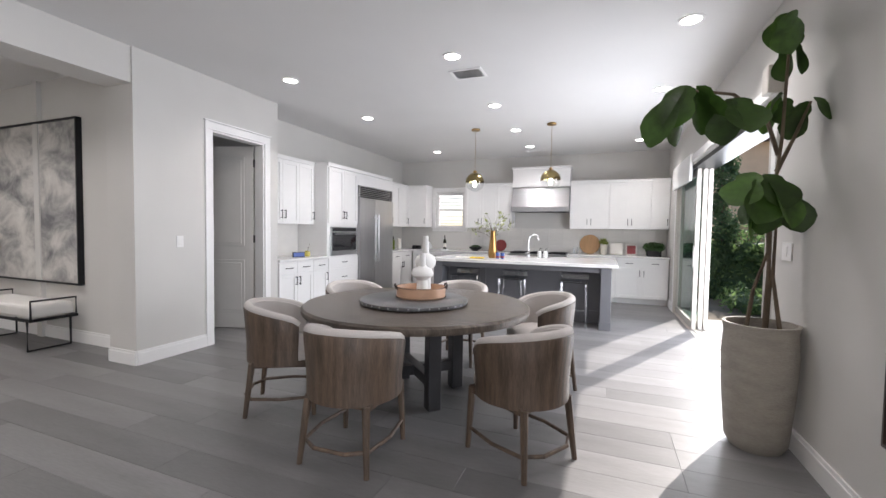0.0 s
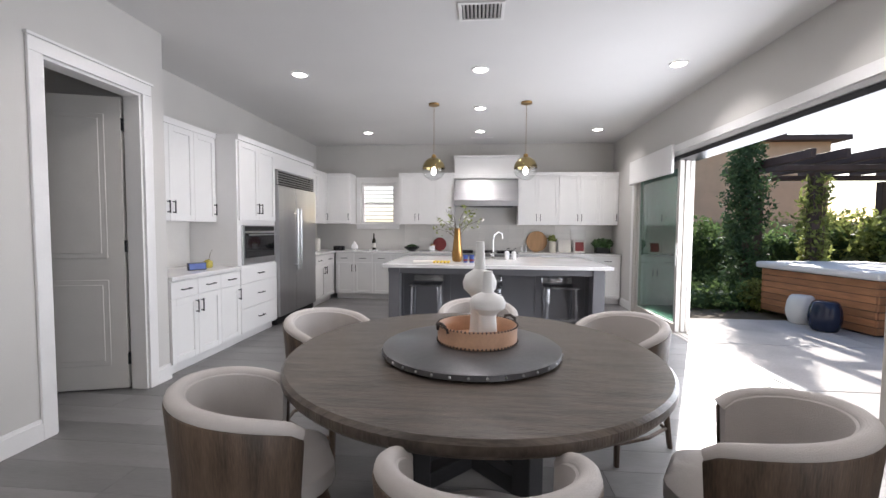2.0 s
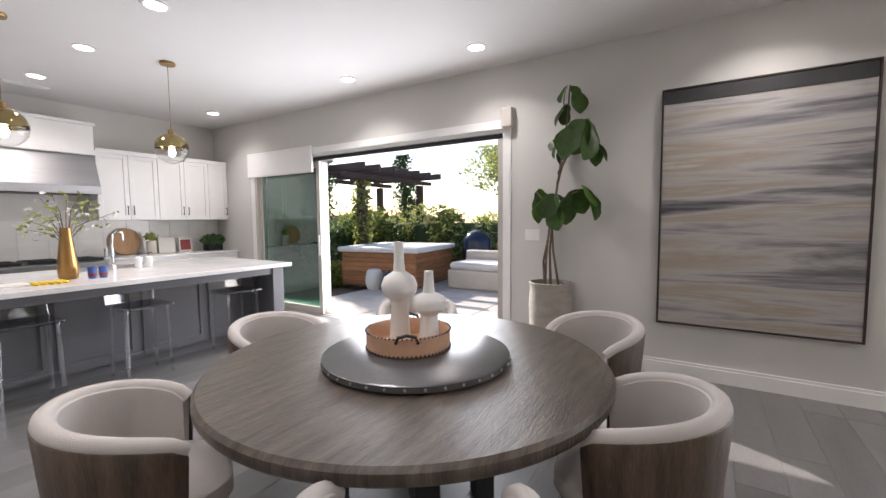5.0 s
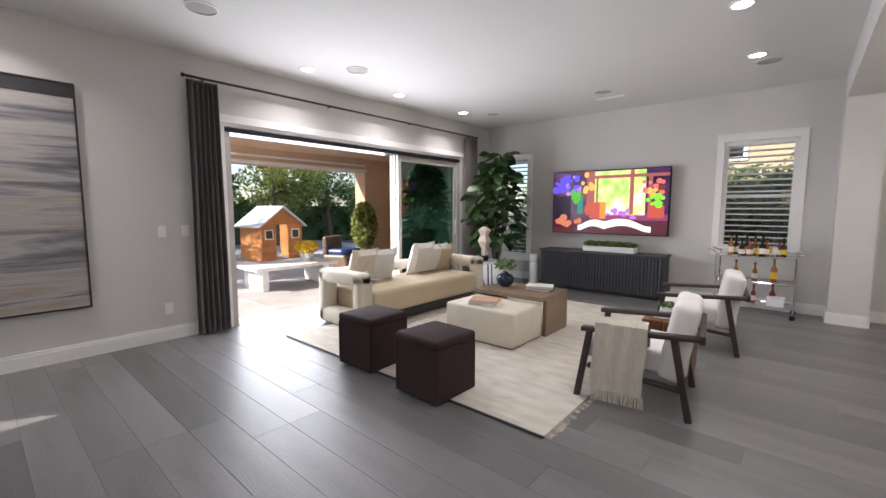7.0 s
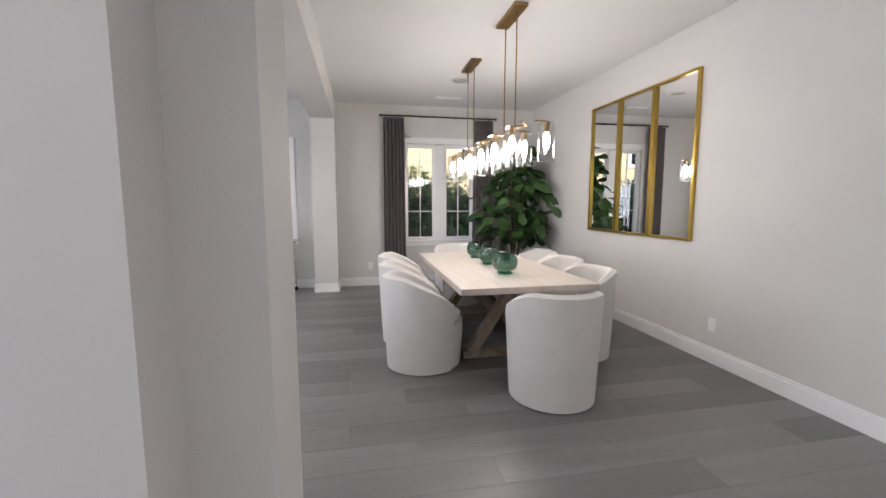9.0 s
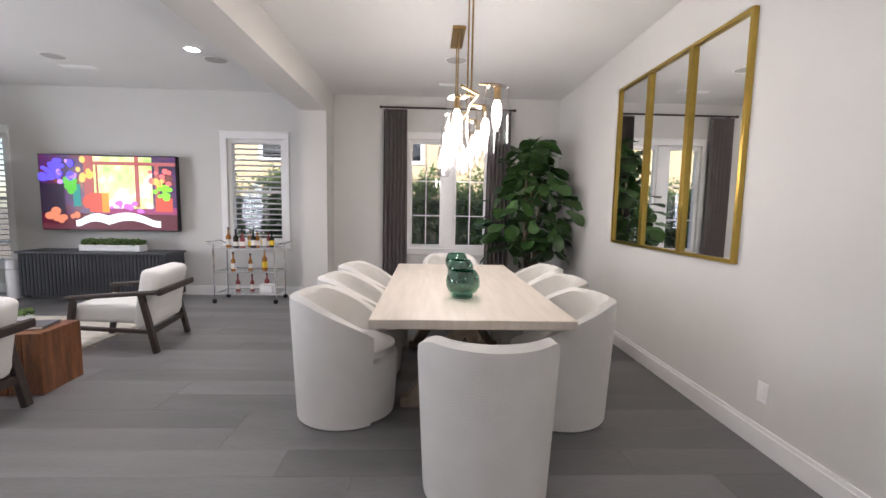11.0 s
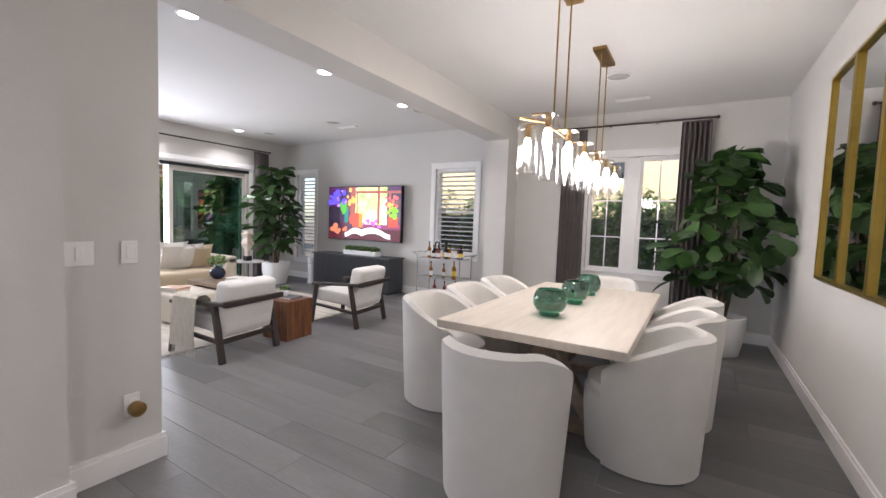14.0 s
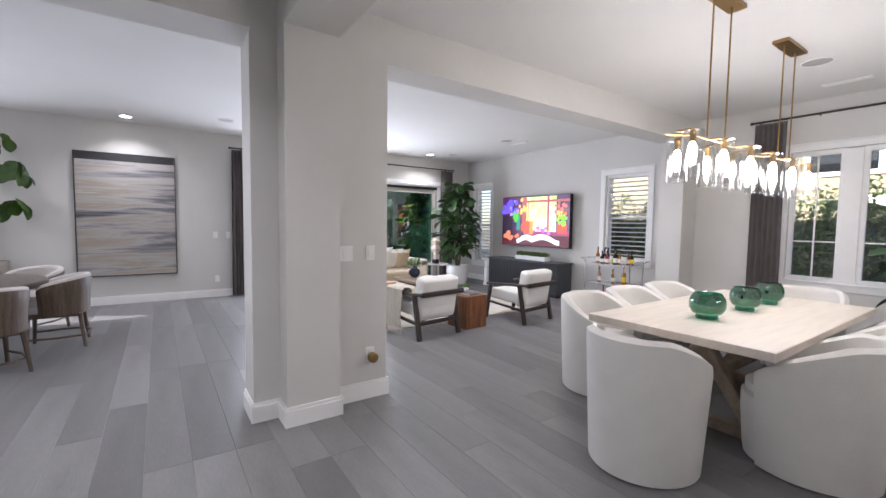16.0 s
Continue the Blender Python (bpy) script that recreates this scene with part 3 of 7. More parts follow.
def hedge(name, x0, x1, y0, y1, z1, material, label, n=60, size=0.06, per=110, seed=3):
    rng = random.Random(seed)
    t = thing(name, label, "hedge", kind="stuff")
    spots = []
    for i in range(n):
        r = rng.uniform(0.25, 0.5)
        spots.append(((rng.uniform(x0, x1), rng.uniform(y0, y1), rng.uniform(0.1, z1 - 0.2)), (r, r, r), per))
    leaf_cloud("leaves", spots, size, material, t, seed)
    # solid block in the darker cypress colour, showing dark between the leaves
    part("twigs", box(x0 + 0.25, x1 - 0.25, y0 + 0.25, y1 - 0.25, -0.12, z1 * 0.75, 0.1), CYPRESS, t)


def cypress(x, y, h, r, seed):
    t = thing("cypress_tree", "tall narrow dark green cypress in the garden bed", "tree", pose(x, y, -0.12))
    part("trunk", tube([(0, 0, 0), (0.02, 0, h * 0.4), (0, 0.01, h * 0.92)], 0.09, 8, None, 0.02), BARK, t)
    rng = random.Random(seed)
    spots = []
    for i in range(46):
        z = h * (0.06 + 0.92 * i / 46)
        rr = r * min(1, 2.6 * (1 - i / 48)) * rng.uniform(0.8, 1.1)
        a = rng.uniform(0, 6.28)
        spots.append(((rr * 0.4 * math.cos(a), rr * 0.4 * math.sin(a), z), (rr * 0.75, rr * 0.75, 0.28), 150))
    leaf_cloud("crown", spots, 0.05, CYPRESS, t, seed)


def round_tree(name, x, y, h, r, material, label, seed, lean=0.2, per=260, size=0.075):
    rng = random.Random(seed)
    t = thing(name, label, "tree", pose(x, y, -0.12))
    b = tube([(0, 0, 0), (lean * 0.4, 0.05, h * 0.3), (lean, 0, h * 0.62)], 0.12, 9, None, 0.06)
    spots = []
    for i in range(26):
        a, e = rng.uniform(0, 6.28), rng.uniform(0.1, 1)
        p = Vector((lean + r * e * math.cos(a), r * e * math.sin(a), h * rng.uniform(0.45, 1.0)))
        if i < 7:
            tube([(lean, 0, h * 0.5), p * 0.6 + Vector((lean, 0, h * 0.6)) * 0.4, p], 0.04, 6, b, 0.012)
        s = rng.uniform(0.3, 0.55) * r * 0.8
        spots.append((tuple(p), (s, s, s * 0.8), per))
    part("trunk", b, BARK, t)
    leaf_cloud("crown", spots, size, material, t, seed)


def outdoors():
    structure("ground", box(-80, 80, -80, 80, -0.5, -0.12), GROUND, "bare garden soil round the house", "ground")
    p = thing("patio", "pale sunlit stone patio of large slabs", "patio", kind="structure")
    slab = box(0.006, 1.994, 0.006, 1.494, -0.1, 0, 0.006)
    first = part("slab", slab, PATIO, p)
    first.location = (EX + 0.25, -9.0, -0.02)
    for i in range(6):
        for j in range(11):
            if i or j:
                s = new("slab", first.data)
                s.parent = p
                s.location = (EX + 0.25 + 2 * i, -9.0 + 1.5 * j, -0.02)
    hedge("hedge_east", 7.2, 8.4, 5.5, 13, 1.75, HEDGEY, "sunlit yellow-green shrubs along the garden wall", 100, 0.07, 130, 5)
    hedge("hedge_north", 2.6, 7.4, 10.6, 11.8, 1.6, HEDGE, "clipped green hedge behind the garden bed", 80, 0.06, 130, 6)
    hedge("hedge_south", -7.5, 2.4, -8.7, -7.9, 2.1, HEDGE, "clipped dense green hedge outside the windows", 240, 0.05, 210, 7)
    hedge("ground_cover", 3.0, 5.0, 8.6, 10.3, 0.25, HEDGE, "low blue-green ground cover plants", 30, 0.05, 90, 8)
    structure("garden_wall", box(2.3, 14, 12.2, 12.4, -0.12, 1.6), STUCCO, "peach stucco garden wall behind the hedge", "wall")
    cypress(4.75, 9.6, 4.2, 0.42, 1)
    cypress(9.4, 10.5, 4.6, 0.5, 2)
    cypress(3.3, 11.0, 4.4, 0.35, 3)
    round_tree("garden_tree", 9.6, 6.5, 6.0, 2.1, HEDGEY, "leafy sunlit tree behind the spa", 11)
    round_tree("garden_tree", 9.2, 2.6, 5.6, 2.0, HEDGE, "grey-green olive tree behind the patio", 12)
    round_tree("garden_tree", 11.5, 0.5, 4.4, 1.9, HEDGE, "broad green garden tree", 13)
    round_tree("garden_tree", 12.5, -3.5, 4.2, 2.2, CYPRESS, "dark broad garden tree behind the playhouse", 14)
    round_tree("garden_tree", 12.0, -6.5, 3.8, 1.9, HEDGEY, "bright yellow-green garden tree", 15)
    round_tree("garden_tree", 13.0, -9.5, 4.2, 2.2, HEDGE, "leafy green garden tree", 16)
    hedge("hedge_far", 13.2, 14.2, -12, 4, 2.0, HEDGE, "far green shrubs at the garden's edge", 90, 0.09, 120, 9)
    b = thing("shrub", "round yellow-green clipped shrub", "shrub", pose(4.6, 8.75, -0.12))
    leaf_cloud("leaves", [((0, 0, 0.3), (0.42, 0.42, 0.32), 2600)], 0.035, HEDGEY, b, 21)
    part("stem", tube([(0, 0, 0), (0, 0, 0.35)], 0.03), BARK, b)
    # neighbour houses
    for name, x0, x1, y0, y1, h, lab in (("neighbour_house", -9, 3, -14, -10.5, 4.2, "yellow stucco house beyond the hedge"), ("neighbour_house", 3.5, 12, 17, 22, 4.6, "peach stucco house beyond the garden")):
        hs = thing(name, lab, "house")
        part("wall", box(x0, x1, y0, y1, -0.12, h), STUCCOY if y1 < 0 else STUCCO, hs)
        rb = box(x0 - 0.4, x1 + 0.4, y0 - 0.4, y1 + 0.4, h, h + 0.18)
        box(x0 + 0.8, x1 - 0.8, y0 + 0.8, y1 - 0.8, h + 0.18, h + 1.0, 0.3, rb)
        part("roof", rb, PERG, hs)
        fy = y1 if y1 < 0 else y0
        for k in range(4 if y1 < 0 else 0):
            xc = x0 + (k + 0.5) * (x1 - x0) / 4
            w = part("window", box(xc - 0.6, xc + 0.6, fy - 0.04, fy + 0.04, 2.5, 3.7, 0.01), TRIM, hs)
            part("pane", box(xc - 0.5, xc + 0.5, fy - 0.05, fy + 0.05, 2.6, 3.6), DGLASS, w)
    # pergola
    g = thing("pergola", "dark stained timber pergola in the garden", "pergola")
    for x, y in ((5.4, 8.75), (7.9, 8.75), (5.4, 10.3), (7.9, 10.3)):
        part("post", beam((x, y, -0.12), (x, y, 2.42), 0.16, 0.16, 0.01), PERG, g)
    for y in (8.75, 10.3):
        part("beam", beam((4.8, y, 2.5), (8.4, y, 2.5), 0.18, 0.1, 0.01), PERG, g)
    for k in range(7):
        x = 4.95 + k * 0.54
        part("rafter", beam((x, 8.2, 2.68), (x, 10.8, 2.68), 0.08, 0.17, 0.02), PERG, g)
    iv = thing("climbing_vine", "bright green vine climbing a pergola post", "vine", pose(5.4, 8.75, -0.12))
    leaf_cloud("leaves", [((0.03 * (k % 3), 0.02 * (k % 2), 0.15 + 0.2 * k), (0.26, 0.26, 0.2), 130) for k in range(12)], 0.055, HEDGEY, iv, 71)
    part("stem", tube([(0.1, -0.1, 0), (0.1, -0.09, 2.3)], 0.02), BARK, iv)
    # spa
    s = thing("hot_tub", "square spa clad in cedar boards with a white cover", "hot tub", pose(5.35, 7.55, -0.02, 0, 0, 8))
    part("shell", box(-0.9, 0.9, -0.9, 0.9, 0, 0.74, 0.03), PERG, s)
    for k in range(7):
        z = 0.03 + k * 0.102
        for r in range(4):
            o = part("board", box(-0.93, 0.93, 0.9, 0.925, z, z + 0.094, 0.006), CEDAR, s)
            o.matrix_local = pose(0, 0, 0, 0, 0, 90 * r)
    part("cover", box(-1.0, 1.0, -1.0, 1.0, 0.75, 0.86, 0.035), WHITEM, s, "white padded spa cover")
    for nm, x, y, mt, lab in (("garden_stool", 4.25, 7.35, WHITEM, "white ceramic drum garden stool on the patio"), ("garden_stool", 4.2, 6.85, NAVY, "navy glazed garden stool on the patio")):
        t = thing(nm, lab, "stool", pose(x, y, -0.02), "garden stools")
        part("body", lathe([(0.13, 0), (0.15, 0.02), (0.185, 0.12), (0.19, 0.2), (0.175, 0.32), (0.145, 0.4), (0.12, 0.42)]), mt, t, smooth=True)
    # rattan sofa and covered grill
    o = thing("rattan_sofa", "tan woven outdoor sofa with pale cushions", "sofa", pose(5.6, 5.2, -0.02))
    part("base", box(-0.5, 0.5, -0.9, 0.9, 0, 0.4, 0.05), PALEW, o)
    part("backrest", box(0.3, 0.5, -0.9, 0.9, 0.4, 0.75, 0.05), PALEW, o)
    part("cushion", box(-0.5, 0.3, -0.85, 0.85, 0.4, 0.55, 0.06), IVORY, o)
    gr = thing("covered_grill", "domed grill under a dark blue cover", "grill", pose(6.6, 6.15, -0.02))
    part("cover", lathe([(0.36, 0), (0.38, 0.6), (0.36, 0.95), (0.24, 1.12), (0.05, 1.18)], 24), NAVY, gr, smooth=True)
    # covered patio off the living room
    structure("loggia_ceiling", box(EX + 0.25, 6.0, -6.3, 0.1, 2.62, 2.8), STUCCO, "peach plastered covered patio ceiling", "ceiling")
    structure("loggia_beam", pieces((5.3, 5.7, -6.3, 0.1, 2.3, 2.62)), STUCCO, "peach stucco beam at the covered patio's edge", "beam")
    structure("loggia_wall", pieces((EX + 0.25, 6.0, -6.5, -6.2, -0.12, 2.8)), STUCCO, "peach stucco end wall with a fireplace", "wall")
    structure("loggia_pillar", pieces((5.3, 5.7, -6.2, -5.4, -0.02, 2.3)), STUCCO, "peach stucco pillar of the covered patio", "pillar")
    structure("loggia_pillar", pieces((5.3, 5.7, -0.3, 0.1, -0.02, 2.3)), STUCCO, "peach stucco corner pillar of the covered patio", "pillar")
    structure("loggia_moulding", pieces((5.24, 5.3, -5.4, -0.3, 2.3, 2.36), (5.26, 5.3, -5.4, -0.3, 2.44, 2.48)), TRIM, "cream moulding along the patio beam", "trim")
    f = thing("outdoor_fireplace", "white plastered fireplace with a dark firebox", "fireplace", pose(3.9, -6.2, -0.02))
    part("surround", pieces((-0.85, -0.5, 0, 0.3, 0, 1.35), (0.5, 0.85, 0, 0.3, 0, 1.35), (-0.5, 0.5, 0, 0.3, 0.95, 1.35)), WHITEM, f)
    part("mantel", box(-0.95, 0.95, 0, 0.36, 1.35, 1.45, 0.01), WHITEM, f)
    part("firebox", box(-0.5, 0.5, 0.0, 0.05, 0, 0.95), BLACKM, f, "sooty black firebox")
    tv = thing("outdoor_television", "black television above the outdoor fireplace", "television", pose(3.9, -6.1, 1.5))
    part("panel", box(-0.7, 0.7, 0, 0.06, 0.1, 0.9, 0.008), DGLASS, tv)
    part("bracket", box(-0.1, 0.1, -0.1, 0, 0.4, 0.6), BLACKM, tv)
    ft = thing("outdoor_table", "long pale stone outdoor coffee table", "table", pose(4.1, -2.6, -0.02))
    part("tabletop", box(-0.45, 0.45, -0.8, 0.8, 0.36, 0.42, 0.01), WHITEM, ft)
    for y in (-0.6, 0.6):
        part("leg", box(-0.35, 0.35, y - 0.06, y + 0.06, 0, 0.36, 0.01), WHITEM, ft)
    fl = thing("flower_pot", "yellow flowers in a pot on the outdoor table", "plant", pose(4.1, -3.0, 0.4))
    part("pot", lathe([(0.08, 0), (0.12, 0.08), (0.13, 0.15)]), WHITEM, fl)
    leaf_cloud("blossoms", [((0, 0, 0.26), (0.24, 0.24, 0.13), 700)], 0.03, FLOWERY, fl, 31)
    pp = thing("patio_plant", "tall yellow-green potted plant by the pillar", "plant", pose(5.1, -5.2, -0.02))
    part("pot", lathe([(0.16, 0), (0.22, 0.3), (0.24, 0.42)]), POTC, pp)
    leaf_cloud("leaves", [((0, 0, 1.0), (0.32, 0.32, 0.6), 1400)], 0.07, HEDGEY, pp, 32)
    ps = thing("patio_chair", "brown wicker patio chair with a blue cushion", "chair", pose(4.75, -4.3, -0.02, 0, 0, 20))
    part("seat", box(-0.32, 0.32, -0.32, 0.32, 0.0, 0.4, 0.05), MIDW, ps)
    part("backrest", box(0.22, 0.34, -0.32, 0.32, 0.4, 0.8, 0.05), MIDW, ps)
    part("cushion", box(-0.3, 0.2, -0.3, 0.3, 0.4, 0.52, 0.05), BLUEP, ps)
    # playhouse and swing frame
    h = thing("playhouse", "orange cedar garden playhouse with a gable roof", "playhouse", pose(8.2, -4.35, -0.02, 0, 0, 8) @ Matrix.Scale(0.8, 4))
    for k in range(8):
        z = 0.02 + k * 0.15
        part("board", pieces((-0.62, -0.59, -0.8, -0.24, z, z + 0.144)), ORNGW, h)
        part("board", pieces((-0.62, -0.59, 0.24, 0.8, z, z + 0.144)), ORNGW, h)
        part("board", pieces((-0.58, 0.6, 0.77, 0.8, z, z + 0.144)), ORNGW, h)
        part("board", pieces((-0.58, 0.6, -0.8, -0.77, z, z + 0.144)), ORNGW, h)
    gb = bmesh.new()
    for x in (-0.62, -0.58):
        gb.verts.new((x, -0.8, 1.22)), gb.verts.new((x, 0.8, 1.22)), gb.verts.new((x, 0, 1.78))
    gb.verts.ensure_lookup_table()
    v = gb.verts
    for f3 in ((0, 1, 2), (3, 5, 4)):
        gb.faces.new([v[i] for i in f3])
    for f4 in ((0, 3, 4, 1), (1, 4, 5, 2), (2, 5, 3, 0)):
        gb.faces.new([v[i] for i in f4])
    part("gable", gb, ORNGW, h)
    for s in (-1, 1):
        part("roof_panel", beam((0, s * 0.95, 1.14), (0, 0, 1.84), 1.5, 0.05, 0.01), WHITEM, h, "pale weathered roof panel")
        part("window_frame", pieces((-0.64, -0.62, s * 0.52 - 0.16, s * 0.52 + 0.16, 0.72, 1.06)), WHITEM, h)
        part("pane", pieces((-0.646, -0.64, s * 0.52 - 0.12, s * 0.52 + 0.12, 0.76, 1.02)), DGLASS, h)
    sw = thing("swing_frame", "white A-shaped swing frame on the lawn", "swing")
    for y in (-2.2,):
        part("leg", beam((7.3, y - 0.65, -0.02), (7.3, y, 2.5), 0.12, 0.12, 0.01), WHITEM, sw)
        part("leg", beam((7.3, y + 0.65, -0.02), (7.3, y, 2.5), 0.12, 0.12, 0.01), WHITEM, sw)
        part("crossbar", beam((7.3, y - 0.4, 0.9), (7.3, y + 0.4, 0.9), 0.1, 0.06, 0.01), WHITEM, sw)
    part("top_rail", beam((7.3, -2.2, 2.5), (10.2, -1.0, 2.5), 0.12, 0.12, 0.01), WHITEM, sw)


outdoors()


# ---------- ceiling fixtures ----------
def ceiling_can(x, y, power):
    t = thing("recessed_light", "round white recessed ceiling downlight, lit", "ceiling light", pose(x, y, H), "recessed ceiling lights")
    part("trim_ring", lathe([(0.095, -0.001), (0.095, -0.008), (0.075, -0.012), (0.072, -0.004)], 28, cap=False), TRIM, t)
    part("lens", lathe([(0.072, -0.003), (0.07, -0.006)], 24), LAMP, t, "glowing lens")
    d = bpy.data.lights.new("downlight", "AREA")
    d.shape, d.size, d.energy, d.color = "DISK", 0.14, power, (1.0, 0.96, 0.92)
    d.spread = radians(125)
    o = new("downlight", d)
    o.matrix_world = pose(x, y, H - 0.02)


for x, y in ((-2.6, 3.48), (-2.6, 5.13), (-2.6, 7.91), (-0.63, 3.48), (-0.63, 5.13), (-0.63, 6.53), (-0.63, 7.91), (1.38, 3.46), (1.36, 5.12), (1.33, 7.9),
             (1.42, 1.21), (1.42, -1.5), (1.42, -2.97), (1.42, -4.47), (-2.64, -1.46), (-2.64, -2.93), (-2.64, -4.39), (-2.64, 1.2)):
    ceiling_can(x, y, 5.5)
# two extra unseen downlights, added only to brighten the hall
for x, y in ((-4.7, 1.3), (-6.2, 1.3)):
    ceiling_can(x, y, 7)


def speaker(x, y):
    t = thing("ceiling_speaker", "round white flush ceiling speaker grille", "speaker", pose(x, y, H), "ceiling speakers")
    part("ring", lathe([(0.13, -0.001), (0.13, -0.008), (0.118, -0.01), (0.117, -0.004)], 28, cap=False), TRIM, t)
    part("grille", lathe([(0.116, -0.002), (0.05, -0.006), (0.01, -0.007)], 28), mat_grille, t)


mat_grille = mat("speaker_grille", (0.45, 0.44, 0.43), 0.7, var=0.1, bump=0.5, fine=400)
for p in ((0.73, -0.11), (1.0, -1.9), (-0.87, -4.75), (-2.73, -4.71), (-5.51, -4.47), (1.1, -4.9)):
    speaker(*p)


def vent(x, y, w, d, rz):
    t = thing("ceiling_vent", "white louvred ceiling air vent", "air vent", pose(x, y, H, 0, 0, rz), "ceiling vents")
    part("backing", box(-w / 2, w / 2, -d / 2, d / 2, -0.004, -0.001), BLACKM, t)
    part("frame", pieces((-w / 2 - 0.025, w / 2 + 0.025, d / 2, d / 2 + 0.025, -0.012, 0), (-w / 2 - 0.025, w / 2 + 0.025, -d / 2 - 0.025, -d / 2, -0.012, 0),
                         (-w / 2 - 0.025, -w / 2, -d / 2, d / 2, -0.012, 0), (w / 2, w / 2 + 0.025, -d / 2, d / 2, -0.012, 0)), TRIM, t)
    n = max(2, int(w / 0.028)) if d > 0.1 else 2
    for i in range(n):
        if d > 0.1:
            xx = -w / 2 + (i + 0.5) * w / n
            part("slat", moved(box(-0.009, 0.009, -d / 2, d / 2, -0.001, 0.001), pose(xx, 0, -0.008, 0, 35, 0)), TRIM, t)
        else:
            yy = -d / 2 + (i + 0.5) * d / n
            part("slat", moved(box(-w / 2, w / 2, -0.009, 0.009, -0.001, 0.001), pose(0, yy, -0.008, 35, 0, 0)), TRIM, t)


vent(-0.62, 3.95, 0.3, 0.22, 0)
vent(-0.86, -5.11, 0.36, 0.05, 0)
vent(-5.54, -5.4, 0.36, 0.05, 0)
vent(-0.6, 8.4, 0.36, 0.05, 0)


def pendant(x, y):
    t = thing("pendant_light", "glass globe pendant with a smoked mirrored upper half", "pendant light", pose(x, y, 0), "island pendants")
    part("canopy", lathe([(0.07, H - 0.025), (0.075, H - 0.012), (0.07, H - 0.001)], 24), BRASS, t, "brass ceiling canopy", True)
    part("cord", tube([(0, 0, 2.36), (0, 0, H - 0.02)], 0.003, 6), BRASS, t)
    zc, r = 2.18, 0.155
    up = [(r * math.sin(a), zc + r * math.cos(a)) for a in [0.12 + k * (1.45 / 10) for k in range(11)]]
    dn = [(r * math.sin(a), zc + r * math.cos(a)) for a in [1.57 + k * (1.45 / 10) for k in range(11)]]
    part("upper_globe", lathe(up[::-1], 28, cap=False), SMOKE, t, "smoked gold mirrored glass", True)
    part("lower_globe", lathe(dn, 28, cap=False), CLEAR, t, "clear glass bowl", True)
    part("cap", lathe([(0.03, zc + r - 0.01), (0.03, zc + r + 0.03), (0.008, zc + r + 0.04)], 16), BRASS, t)
    part("bulb", lathe([(0.012, zc + 0.02), (0.03, zc - 0.02), (0.032, zc - 0.05), (0.015, zc - 0.08)], 14), LAMP, t, "lit bulb", True)


SMOKE = mat("smoked_mirror", (0.32, 0.25, 0.12), 0.08, 1.0, var=0.1, bump=0)
pendant(-1.25, 6.3)
pendant(-0.02, 6.3)


# ---------- kitchen ----------
def handle(parent, x, y, z, vertical, face, L=0.13):
    """A black bar pull; face: 'e' on a plane facing +x, 's' facing -y."""
    if face == "e":
        b = box(x + 0.025, x + 0.035, y - (0.005 if vertical else L / 2), y + (0.005 if vertical else L / 2), z - (L / 2 if vertical else 0.005), z + (L / 2 if vertical else 0.005), 0.002)
        for s in (-1, 1):
            box(x, x + 0.026, y - 0.005 + (0 if vertical else s * L * 0.4), y + 0.005 + (0 if vertical else s * L * 0.4), z - 0.005 + (s * L * 0.4 if vertical else 0), z + 0.005 + (s * L * 0.4 if vertical else 0), bm=b)
    else:
        b = box(x - (0.005 if vertical else L / 2), x + (0.005 if vertical else L / 2), y - 0.035, y - 0.025, z - (L / 2 if vertical else 0.005), z + (L / 2 if vertical else 0.005), 0.002)
        for s in (-1, 1):
            box(x - 0.005 + (0 if vertical else s * L * 0.4), x + 0.005 + (0 if vertical else s * L * 0.4), y - 0.026, y, z - 0.005 + (s * L * 0.4 if vertical else 0), z + 0.005 + (s * L * 0.4 if vertical else 0), bm=b)
    return part("handle", b, BLACKM, parent, "slim black bar handle")


def front(parent, face, c, a0, a1, z0, z1, hz=None, side=0, name="door", shaker=True):
    """A shaker front on the plane c between a0..a1 and z0..z1, with its handle."""
    g = 0.002
    a0, a1, z0, z1 = a0 + g, a1 - g, z0 + g, z1 - g
    t, w = 0.02, 0.06

    def bx(p0, p1, q0, q1, t0, t1, bm=None):
        return box(c + t0, c + t1, p0, p1, q0, q1, 0.0015, bm, 1) if face == "e" else box(p0, p1, c - t1, c - t0, q0, q1, 0.0015, bm, 1)
    if shaker and z1 - z0 > 0.25:
        b = bx(a0, a0 + w, z0, z1, 0, t)
        bx(a1 - w, a1, z0, z1, 0, t, b)
        bx(a0 + w, a1 - w, z0, z0 + w, 0, t, b)
        bx(a0 + w, a1 - w, z1 - w, z1, 0, t, b)
        bx(a0 + w, a1 - w, z0 + w, z1 - w, 0, t - 0.011, b)
    else:
        b = bx(a0, a1, z0, z1, 0, t)
    d = part(name, b, CAB, parent)
    if hz is not None:
        a = (a0 + a1) / 2 if side == 0 else (a1 - 0.035 if side > 0 else a0 + 0.035)
        cc = c + t if face == "e" else c - t
        if face == "e":
            handle(d, cc, a, hz, side != 0, face)
        else:
            handle(d, a, cc, hz, side != 0, face)
    return d


